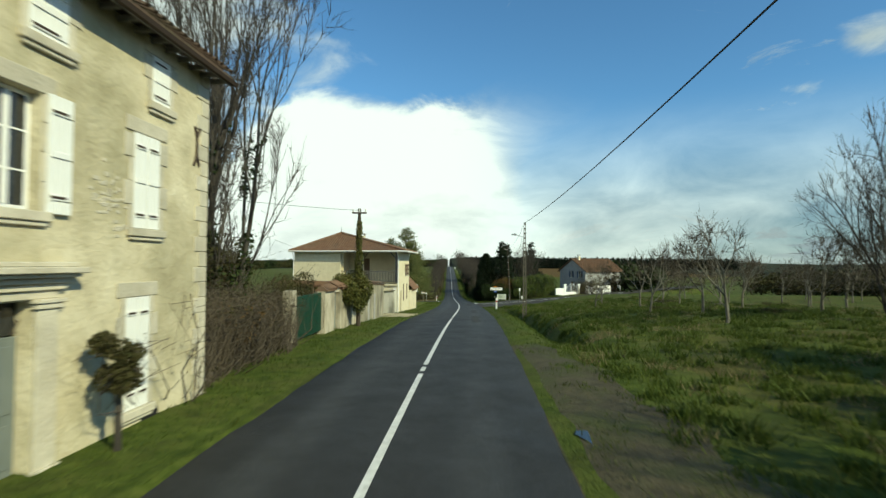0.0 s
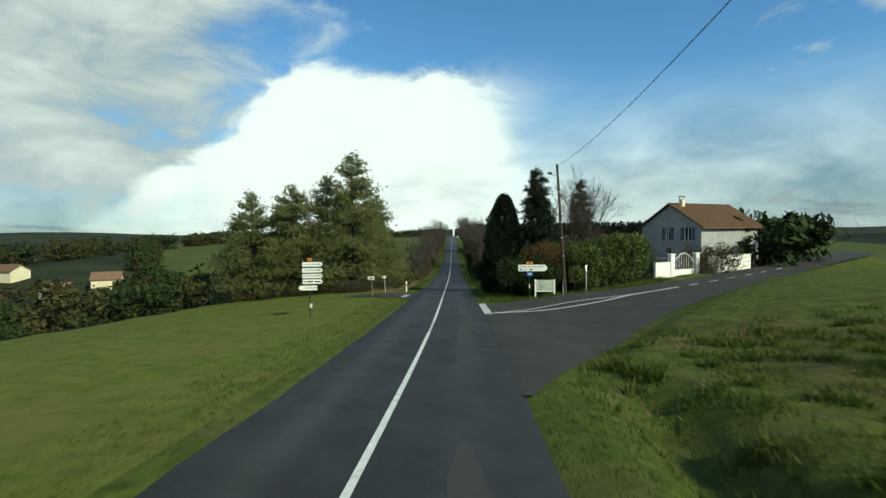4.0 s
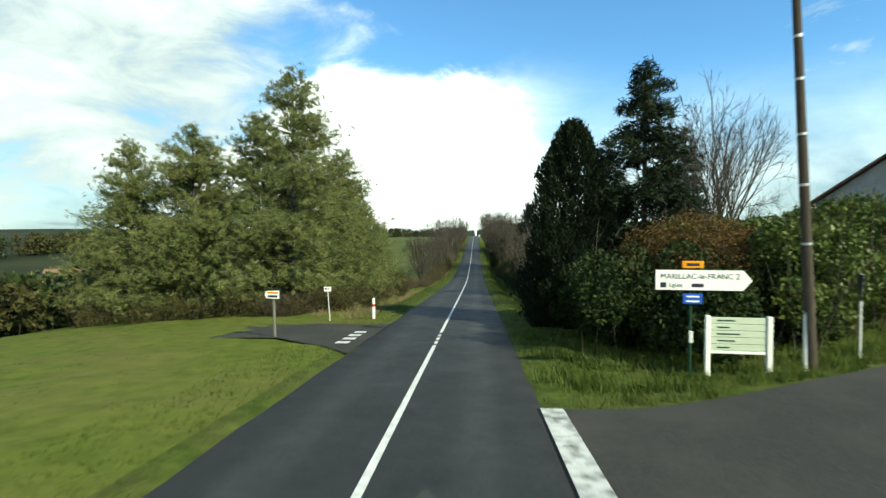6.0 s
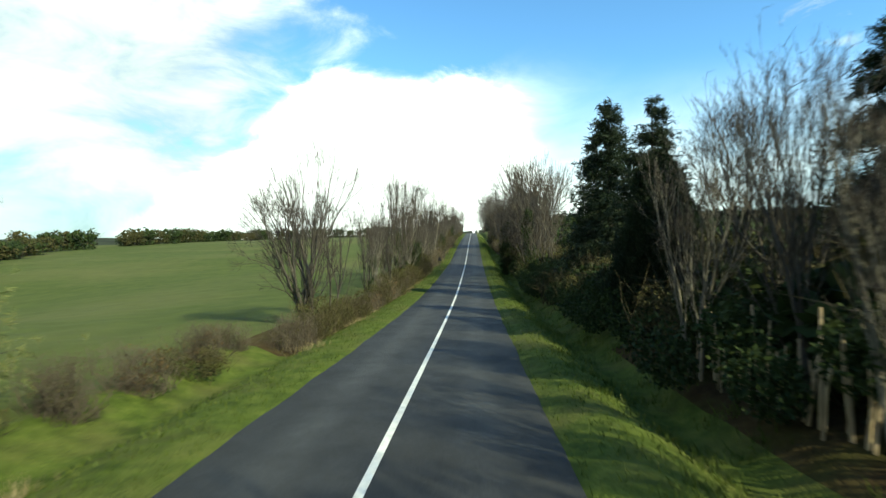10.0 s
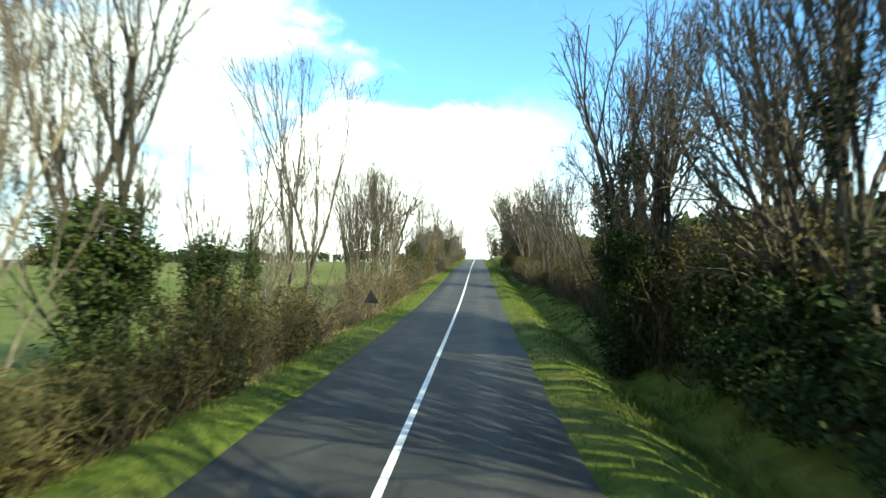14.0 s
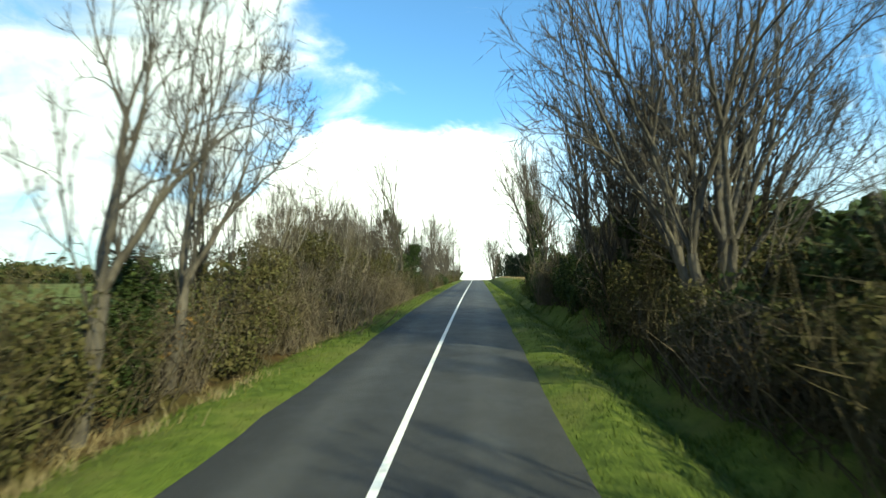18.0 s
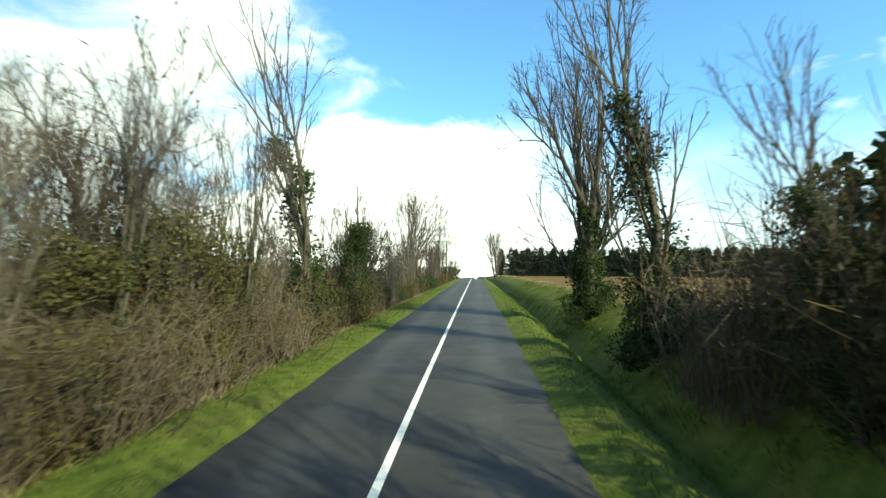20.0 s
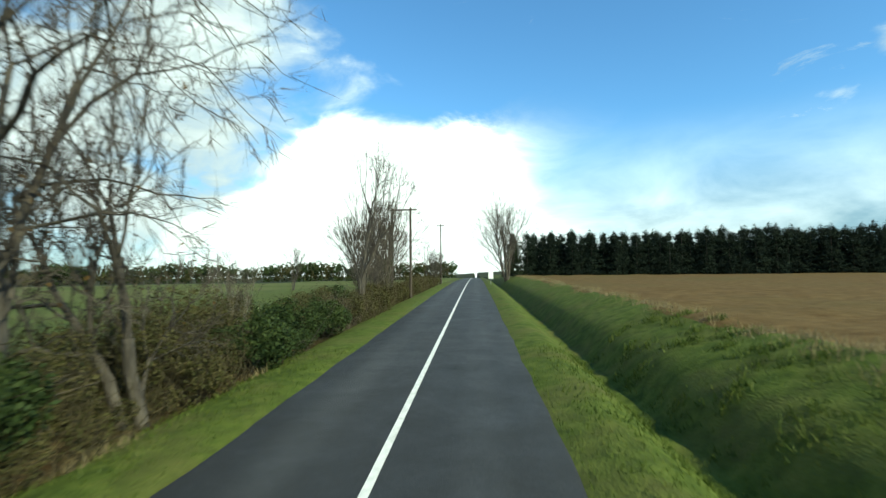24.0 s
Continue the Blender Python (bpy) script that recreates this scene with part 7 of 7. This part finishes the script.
tagged(part("puddle", raw_mesh("puddle", pv, [(0, 1 + i, 1 + (i + 1) % 18) for i in range(18)]), M_WATER), "small rain puddle in the muddy lay-by", "puddle", kind="structure")


def text(parent, body, size, at, mat=M_INK, turn=0.0):
    """Lettering on a sign face that looks along -y."""
    cu = bpy.data.curves.new("lettering", "FONT")
    cu.body, cu.size, cu.extrude, cu.align_x, cu.align_y = body, size, 0.002, "LEFT", "CENTER"
    tmp = bpy.data.objects.new("lettering", cu)
    scene.collection.objects.link(tmp)
    bpy.context.view_layer.update()
    me = bpy.data.meshes.new_from_object(tmp.evaluated_get(bpy.context.evaluated_depsgraph_get()))
    bpy.data.objects.remove(tmp)
    me.materials.clear()
    me.materials.append(mat)
    ob = new("lettering", me)
    ob.parent = parent
    ob.matrix_basis = pose(*at, 90, 0, 0)
    return ob


def arrow_plate(parent, z, w, h, x0=0.0, right=True, tilt=0.0):
    """An arrow-ended direction plate facing -y with a dark back."""
    tip = h * 0.42
    o = [(x0, z - h / 2), (x0 + w - tip, z - h / 2), (x0 + w, z), (x0 + w - tip, z + h / 2), (x0, z + h / 2)]
    if not right:
        o = [(2 * x0 + w - a, b) for a, b in o]
    p = part("plate", Shape().prism(o, 1, -0.03, 0.0), M_WHITE, parent, "white direction plate with dark border")
    cxx, czz = sum(a for a, _ in o) / 5, z
    rim = [(cxx + (a - cxx) * 1.012, czz + (b - czz) * 1.06) for a, b in o]
    part("plate_back", Shape().prism(rim, 1, 0.003, 0.028), M_INK, p)
    return p


def bar(parent, x, z, w, h, mat=M_INK, y=-0.036):
    return part("text_bar", Shape().box((x, y, z - h / 2), (x + w, y + 0.004, z + h / 2)), mat, parent)


# five direction plates on one green post, on the lawn
p = spot(-7.25, 81.7)
ms = thing("direction_signpost", "green post with five white direction plates and an orange number plate", "road sign", p, 4)
part("post", Shape().tube((0, 0.06, -0.4), (0, 0.06, 3.35), 0.038, n=10), M_GREENPAINT, ms)
for z, body, num in ((3.05, "YVRAC-et-MALLEYRAND", "3"), (2.71, "MONTEMBOEUF", "18"), (2.38, "ROCHECHOUART", "40"), (2.06, None, None)):
    a = arrow_plate(ms, z, 1.16, 0.255, -0.38)
    if body:
        text(a, body, 0.135 if len(body) < 15 else 0.092, (-0.32, -0.034, z))
        text(a, num, 0.135, (0.52, -0.034, z))
    else:
        for x, w in ((-0.30, 0.10), (-0.12, 0.34), (0.30, 0.36)):
            bar(a, x, z, w, 0.07)
a = arrow_plate(ms, 1.70, 1.06, 0.27, -0.62, False)
text(a, "LA ROCHE", 0.13, (-0.22, -0.034, 1.70))
bar(a, 0.40, 1.70, 0.0 + 0.02, 0.08)
part("number_plate", Shape().box((-0.08, -0.03, 3.22), (0.16, 0.02, 3.40), 0.01), M_ORANGE, ms, "orange road-number plate")
bar(ms, -0.04, 3.31, 0.16, 0.06, M_INK, -0.036)
part("marker", Shape().box((0.0, -0.02, 0.55), (0.14, 0.02, 0.80), 0.01), M_PVC, ms)

# single arrow sign at the corner
p = spot(6.85, 92.3, 0.22)
rs_ = thing("direction_sign", "green post with a white arrow plate and blue and orange tabs", "road sign", p, -6)
part("post", Shape().tube((0, 0.06, -0.4), (0, 0.06, 2.75), 0.036, n=10), M_GREENPAINT, rs_)
a = arrow_plate(rs_, 2.28, 2.25, 0.50, -0.85)
text(a, "MARILLAC-le-FRANC", 0.185, (-0.74, -0.034, 2.37))
text(a, "2", 0.20, (1.02, -0.034, 2.37))
part("emblem", Shape().box((-0.74, -0.036, 2.09), (-0.60, -0.032, 2.22)), M_INK, a)
text(a, "Eglise", 0.15, (-0.54, -0.034, 2.15))
bar(a, 0.0, 2.15, 0.28, 0.09)
part("number_plate", Shape().box((-0.22, -0.03, 2.58), (0.28, 0.02, 2.76), 0.01), M_ORANGE, rs_, "orange road-number plate")
bar(rs_, -0.12, 2.67, 0.30, 0.07, M_INK, -0.036)
part("blue_tab", Shape().box((-0.2, -0.03, 1.68), (0.26, 0.02, 1.94), 0.01), M_BLUE, rs_, "small blue cycle-route tab")
for z in (1.87, 1.75):
    bar(rs_, -0.12, z, 0.3, 0.04, M_WHITE, -0.036)
part("marker", Shape().box((-0.05, -0.03, 0.7), (0.05, 0.02, 1.0), 0.01), M_PVC, rs_)

# notice board on two white posts
p = spot(8.05, 92.4, 0.05)
nb = thing("notice_board", "pale green slatted notice board on two white posts in the grass", "notice board", p, -6)
for x in (-0.72, 0.72):
    part("post", Shape().box((x - 0.06, -0.06, -0.4), (x + 0.06, 0.06, 1.5), 0.012), M_WHITE, nb)
for i in range(5):
    z = 0.62 + i * 0.17
    part("board", Shape().box((-0.66, -0.02, z), (0.66, 0.02, z + 0.16), 0.008), M_SIGNBOARD, nb)
for i in range(5):
    bar(nb, -0.5, 0.70 + i * 0.17, 0.3 + 0.12 * (i % 3), 0.035, M_GREENPAINT, -0.026)
part("bottom_rail", Shape().box((-0.66, -0.03, 0.54), (0.66, 0.03, 0.61), 0.01), M_WHITE, nb)

# sign seen from behind on the by-road
p = spot(11.4, 93.0)
bs = thing("give_way_sign", "triangular sign seen edge-on from behind on a pale post", "road sign", p, 62)
part("post", Shape().tube((0, 0, -0.4), (0, 0, 1.5), 0.03, n=8), M_PVC, bs)
part("plate", Shape().prism([(-0.4, 2.2), (0.4, 2.2), (0.0, 1.5)], 1, 0.0, 0.03), M_BLACK, bs)
part("rim", Shape().prism([(-0.41, 2.21), (0.41, 2.21), (0.0, 1.49)], 1, -0.01, -0.001), M_WHITE, bs)

p = spot(-3.75, 208.5)
ds = thing("warning_sign", "triangular warning sign seen from behind on the verge", "road sign", p, 8)
part("post", Shape().tube((0, 0, -0.4), (0, 0, 1.75), 0.03, n=8), M_IRON, ds)
part("plate", Shape().prism([(-0.36, 1.05), (0.36, 1.05), (0.0, 1.72)], 1, -0.06, -0.035), M_BLACK, ds, "dark metal back of the sign")

# small signs by the farm track
p = spot(-6.45, 98.6)
s1 = thing("farm_sign", "small orange and black arrow sign on a leaning wooden post", "sign", p, -10)
part("post", Shape().tube((0.05, 0.05, -0.3), (0.0, 0.05, 1.75), 0.055, 0.05, 8), M_GREYWOOD, s1)
part("plate", Shape().prism([(-0.36, 1.72), (-0.28, 1.60), (0.3, 1.58), (0.3, 1.92), (-0.28, 1.88)], 1, -0.02, 0.0), M_WHITE, s1)
bar(s1, -0.24, 1.82, 0.46, 0.07, M_ORANGE, -0.026)
bar(s1, -0.20, 1.68, 0.40, 0.08, M_INK, -0.026)
part("frame", Shape().box((-0.30, -0.03, 1.92), (0.34, 0.02, 1.97)).box((0.30, -0.03, 1.56), (0.34, 0.02, 1.92)), M_BLACK, s1)
p = spot(-6.15, 105.0)
s2 = thing("route_sign", "small white route sign on a thin leaning metal post", "sign", p, 0)
part("post", Shape().tube((0.12, 0, -0.3), (-0.03, 0, 1.72), 0.022, n=8), M_PVC, s2)
part("plate", Shape().box((-0.2, -0.05, 1.5), (0.17, -0.03, 1.74), 0.008), M_WHITE, s2)
bar(s2, -0.14, 1.64, 0.1, 0.09, M_INK, -0.056)
bar(s2, 0.0, 1.64, 0.11, 0.04, M_INK, -0.056)


def marker_post(u, y, h=1.12):
    t = thing("marker_post", "white plastic marker post with a red reflective band", "marker post", spot(u, y), 0, group="junction marker posts")
    part("body", Shape().tube((0, 0, -0.3), (0, 0, h - 0.06), 0.085, 0.08, 14).tube((0, 0, h - 0.06), (0, 0, h), 0.08, 0.055, 14), M_WHITE, t, smooth=False)
    part("red_band", Shape().tube((0, 0, h * 0.60), (0, 0, h * 0.72), 0.0865, 0.086, 14), M_RED, t, "red reflective band")


marker_post(3.75, 50.2)
marker_post(-4.0, 106.1)


def cable(name, a, b, sag, r=0.014):
    a, b = Vector(a), Vector(b)
    n = 14
    pts = []
    for i in range(n + 1):
        t = i / n
        q = a.lerp(b, t)
        q.z -= sag * 4 * t * (1 - t)
        pts.append(q)
    return solid(name, Shape().pipe(pts, r, 5), M_BLACK, "thin black overhead cable sagging between poles", "cable", group="overhead cables")


def lamp_head(parent, z, dx):
    part("lamp_arm", Shape().tube((0, 0, z), (dx, 0, z + 0.25), 0.03, n=7), M_STEEL, parent)
    part("lamp_head", Shape().prism([(dx * 0.9, z + 0.16), (dx * 1.45, z + 0.22), (dx * 1.5, z + 0.30), (dx * 1.1, z + 0.38), (dx * 0.9, z + 0.32)], 1, -0.12, 0.12), M_STEEL, parent, "grey street lamp head")


# concrete ladder pole with a lamp, its concrete coloured dark for shade
p = spot(6.3, 48.3)
cp = thing("utility_pole", "tall brown-grey concrete ladder-type utility pole, coloured dark as in shade, with a street lamp", "utility pole", p, -4)
HP = 9.3 - 0.3
for sx in (-1, 1):
    part("leg", Shape().add([(sx * 0.20, -0.09, -0.5), (sx * 0.09, -0.09, -0.5), (sx * 0.09, 0.09, -0.5), (sx * 0.20, 0.09, -0.5),
                             (sx * 0.10, -0.07, HP), (sx * 0.045, -0.07, HP), (sx * 0.045, 0.07, HP), (sx * 0.10, 0.07, HP)],
                            [(0, 1, 2, 3), (4, 5, 6, 7), (0, 1, 5, 4), (1, 2, 6, 5), (2, 3, 7, 6), (3, 0, 4, 7)]), M_SHADEPOLE, cp)
for i in range(20):
    z = 0.25 + i * 0.45
    w = 0.12 - 0.075 * z / HP
    part("rung", Shape().box((-w, -0.05, z), (w, 0.05, z + 0.14)), M_SHADEPOLE, cp)
lamp_head(cp, 7.6, -0.85)
part("meter_box", Shape().box((-0.34, -0.14, 1.8), (-0.18, 0.05, 2.05), 0.01), M_PVC, cp)
cp_top = (p[0], p[1], p[2] + HP)

# ivy-grown wooden pole by the garden wall
p = spot(-4.55, 26.3)
ip = thing("utility_pole", "old wooden utility pole overgrown with ivy beside the garden wall", "utility pole", p, 2)
part("pole", Shape().tube((0, 0, -0.5), (0, 0, 6.05), 0.12, 0.085, 12), M_POLEWOOD, ip, smooth=False)
part("crossarm", Shape().box((-0.38, -0.12, 5.78), (0.38, -0.05, 5.86), 0.01), M_IRON, ip)
for x in (-0.32, 0.0, 0.32):
    part("insulator", Shape().tube((x, -0.08, 5.86), (x, -0.08, 6.02), 0.045, 0.03, 8), M_PVC, ip)
rg = np.random.default_rng(8)
n = 3000
zz = 0.9 + 4.5 * rg.uniform(0, 1, n) ** 1.3
rad = 0.10 + 0.24 * rg.uniform(0, 1, n) * np.clip(1.15 - zz / 5.6, 0.05, 1) * (0.8 + 0.35 * np.sin(zz * 4.3))
an = rg.uniform(0, 6.28, n)
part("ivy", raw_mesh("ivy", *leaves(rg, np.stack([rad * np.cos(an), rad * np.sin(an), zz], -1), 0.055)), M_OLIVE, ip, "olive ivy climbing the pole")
lobes = [(-0.75, -0.3, 2.15, 0.62), (-0.15, 0.3, 2.35, 0.60), (0.25, -0.1, 1.95, 0.55), (-0.55, 0.9, 2.05, 0.58), (-0.3, -0.9, 1.85, 0.50), (0.05, 0.7, 1.45, 0.42), (-0.95, 0.4, 2.2, 0.5), (0.1, -0.5, 1.25, 0.34)]
cs = []
for lx, ly, lz, lr in lobes:
    n = int(2300 * lr)
    d = rand_dirs(rg, n) * (rg.uniform(0.35, 1, n) ** 0.5)[:, None] * lr
    d[:, 2] -= 0.35 * rg.uniform(0, 1, n) ** 3
    cs.append(d + np.array([lx, ly, lz]))
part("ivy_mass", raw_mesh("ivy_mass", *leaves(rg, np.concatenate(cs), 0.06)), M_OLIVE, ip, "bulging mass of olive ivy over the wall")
ip_top = (p[0], p[1], p[2] + 5.95)

# wooden pole at the junction corner
p = spot(9.55, 91.9)
wp = thing("utility_pole", "dark wooden utility pole with a street lamp beside the hedge", "utility pole", p, 0)
part("pole", Shape().tube((0, 0, -0.5), (-0.6, 0, 10.0), 0.125, 0.085, 14), M_POLEWOOD, wp)
part("cable_guard", Shape().box((-0.22, -0.05, -0.2), (-0.15, 0.05, 2.9), 0.01), M_PVC, wp)
for z in (3.0, 4.4, 5.6, 6.9, 7.9, 9.2):
    part("strap", Shape().tube((-0.057 * z - 0.03, 0, z), (-0.057 * z - 0.034, 0, z + 0.06), 0.135 - 0.004 * z, n=12), M_STEEL, wp)
lamp_arm_at = 9.1
part("lamp_arm", Shape().tube((-0.53, 0, lamp_arm_at), (-1.05, 0, lamp_arm_at + 0.18), 0.03, n=7), M_STEEL, wp)
part("lamp_head", Shape().prism([(-1.0, lamp_arm_at + 0.12), (-1.32, lamp_arm_at + 0.2), (-1.35, lamp_arm_at + 0.28), (-1.1, lamp_arm_at + 0.34), (-0.98, lamp_arm_at + 0.26)], 1, -0.1, 0.1), M_IRON, wp, "dark street lamp head")
wp_top = (p[0] - 0.6, p[1], p[2] + 9.9)

p = spot(6.75, -14)
bp_ = thing("utility_pole", "dark wooden utility pole beside the lay-by", "utility pole", p, 0)
part("pole", Shape().tube((0, 0, -0.5), (0, 0, 9.0), 0.15, 0.10, 12), M_POLEWOOD, bp_)
bp_top = (p[0], p[1], p[2] + 8.9)
cable("overhead_cable", cp_top, bp_top, 0.75, 0.022)
cable("overhead_cable", cp_top, wp_top, 0.9, 0.012)
cable("overhead_cable", ip_top, (-22.0, 6.0, 6.5), 0.5, 0.010)
cable("overhead_cable", ip_top, (-9.5, 42.0, 3.4), 0.4, 0.010)


def plain_pole(u, y, h, twin=False):
    p = spot(u, y)
    t = thing("utility_pole", "bare wooden utility pole beside the hedge", "utility pole", p, 0, group="far utility poles")
    part("pole", Shape().tube((0, 0, -0.5), (0, 0, h), 0.13, 0.09, 10), M_POLEWOOD, t)
    part("crossarm", Shape().box((-0.95 if twin else -0.6, -0.06, h - 0.3), (0.6, 0.06, h - 0.18)), M_IRON, t)
    if twin:
        part("pole", Shape().tube((-1.7, 0, -0.5), (-1.7, 0, h), 0.13, 0.09, 10), M_POLEWOOD, t)
        part("crossarm", Shape().box((-2.2, -0.06, h - 0.3), (-0.97, 0.06, h - 0.18)), M_IRON, t)
    for x in (-0.5, 0.0, 0.5):
        part("insulator", Shape().tube((x, 0, h - 0.18), (x, 0, h - 0.02), 0.05, 0.03, 7), M_PVC, t)


plain_pole(-4.5, 363, 8.3, True)
plain_pole(-4.4, 402, 10.0)
# white sign and yellow marker near the far brow
p = spot(3.6, 392)
fs_ = thing("far_road_sign", "small white road sign on the far verge", "road sign", p, 0)
part("post", Shape().tube((0, 0, -0.3), (0, 0, 1.0), 0.04, n=6), M_STEEL, fs_)
part("plate", Shape().box((-0.35, -0.02, 0.8), (0.35, 0.02, 2.0), 0.02), M_WHITE, fs_)

# fence of split stakes in front of the conifers
fence = thing("stake_fence", "long irregular fence of pale split stakes beneath the trees", "fence", spot(7.8, 113), 0)
f0 = Vector(spot(7.8, 113))
rg = np.random.default_rng(12)
stake_meshes = []
for k in range(6):
    r = rg.uniform(0.025, 0.045)
    h = (1.05, 1.3, 1.5, 1.9, 2.15, 2.35)[k]
    b1, b2 = rg.normal() * 0.04, rg.normal() * 0.05
    me = Shape().tube((0, 0, -0.4), (b1, b2, h * 0.55), r * 1.1, r, 6).tube((b1, b2, h * 0.55), (b2, b1, h), r, r * 0.8, 6).mesh("stake")
    me.materials.append(M_STAKE)
    stake_meshes.append(me)
for i in range(150):
    y = 113 + i * 0.215 + rg.uniform(-0.18, 0.18)
    u = 8.15 - (y - 113) * 0.034 + rg.normal() * 0.10
    q = Vector(spot(u, y)) - f0
    ob = new("stake", stake_meshes[int(rg.integers(2, 6) if y < 125 else rg.integers(0, 4))])
    ob.parent = fence
    ob.matrix_basis = pose(*q, rg.normal() * 5, rg.normal() * 5, rg.uniform(0, 360))
    ob.scale = (0.85, 0.85, rg.uniform(0.75, 1.08))

# ---- grass ----
def blades(name, n, u_rng, y_rng, h_rng, mat, seed, label, width=0.016, skip=None, clump=0.0, lean=0.35):
    rg = np.random.default_rng(seed)
    u, y = rg.uniform(*u_rng, n), rg.uniform(*y_rng, n)
    if clump:
        m = max(8, n // 60)
        cu, cy = rg.uniform(*u_rng, m), rg.uniform(*y_rng, m)
        k = rg.integers(0, m, n)
        u, y = cu[k] + rg.normal(size=n) * clump, cy[k] + rg.normal(size=n) * clump
    if skip is not None:
        keep = ~skip(u, y)
        u, y = u[keep], y[keep]
    n = len(u)
    x = u + road_x(y)
    z = ground_z(x, y) - 0.03
    h = rg.uniform(*h_rng, n) * (0.6 + 0.5 * rg.uniform(size=n))
    a = rg.uniform(0, 6.28, n)
    d = np.stack([np.cos(a), np.sin(a), np.zeros(n)], -1) * width
    tip = np.stack([rg.normal(size=n) * lean * h, rg.normal(size=n) * lean * h, h], -1)
    b = np.stack([x, y, z], -1)
    v = np.stack([b - d, b + d, b + tip], axis=1).reshape(-1, 3)
    me = raw_mesh(name, v, np.arange(n * 3).reshape(n, 3))
    return tagged(part(name, me, mat), label, "grass", kind="stuff")


def off_grass(u, y):
    x = u + road_x(y)
    over = np.where(y > side_road_y(x), y - side_road_y(x) - side_far(x), side_road_y(x) - y - side_near(x))
    yard = (u < -2.8) & (y > 34.3) & (y < 40.5)
    trk = (u < -2.8) & (y > 96.8) & (y < 102.8)
    mud = (u > 0) & (u < 4.6) & (y < 17)
    return ((u > 0) & (over < 0.2)) | yard | trk | mud | (np.abs(u) < 2.83)


blades("verge_grass", 60000, (2.85, 5.4), (0, 335), (0.07, 0.17), M_BLADE, 201, "short tufted green grass on the verge", skip=off_grass)
blades("verge_grass", 60000, (-5.4, -2.80), (0, 335), (0.07, 0.17), M_BLADE, 202, "short tufted green grass on the verge", skip=off_grass)
blades("rough_grass", 42000, (4.4, 22), (6, 74), (0.12, 0.34), M_BLADE, 203, "rough tussocky grass in the orchard", 0.022, off_grass, 0.28)
blades("ditch_grass", 22000, (4.8, 9.5), (262, 338), (0.10, 0.26), M_BLADE, 204, "long grass in the roadside ditch", 0.02, None, 0.2)
blades("lawn_grass", 16000, (-22, -3), (62, 108), (0.03, 0.08), M_BLADE, 205, "short lawn grass beside the road", 0.02, off_grass)
blades("junction_grass", 24000, (3.2, 20), (88, 101), (0.12, 0.42), M_BLADE, 206, "unmown grass at the junction corner", 0.018, off_grass, 0.25)
blades("dry_grass", 5000, (-7.6, -4.6), (106, 140), (0.2, 0.5), M_DRYGRASS, 207, "dry straw-coloured grass under the pines", 0.014, None, 0.25)
blades("hedge_foot_grass", 9000, (-6.2, -4.4), (150, 335), (0.15, 0.4), M_DRYGRASS, 208, "dry grass stems at the foot of the hedge", 0.012, None, 0.3)
blades("ditch_grass", 16000, (4.6, 7.8), (194, 262), (0.10, 0.26), M_BLADE, 210, "lumpy bright grass in the wide verge", 0.02, None, 0.2)
blades("straw_grass", 7000, (8.9, 9.8), (266, 420), (0.15, 0.4), M_DRYGRASS, 211, "straw-coloured grass along the edge of the ploughed field", 0.014, None, 0.3)
blades("shade_grass", 9000, (4.2, 6.4), (108, 200), (0.12, 0.34), M_BLADE, 209, "long grass in the shaded ditch", 0.018, None, 0.25)
blades("meadow_tussock_grass", 70000, (5.2, 30), (4, 72), (0.14, 0.42), M_BLADE, 212, "yellow-green tussocks standing in the meadow", 0.030, off_grass, 0.16, 0.5)
blades("dry_meadow_grass", 16000, (4.6, 34), (4, 74), (0.12, 0.34), M_DRYGRASS, 213, "patches of dry brown grass in the meadow", 0.016, off_grass, 0.30, 0.6)
blades("layby_grass", 5000, (3.3, 6.2), (0, 18), (0.05, 0.16), M_BLADE, 214, "thin grass growing through the mud of the lay-by", 0.016, None, 0.22, 0.5)
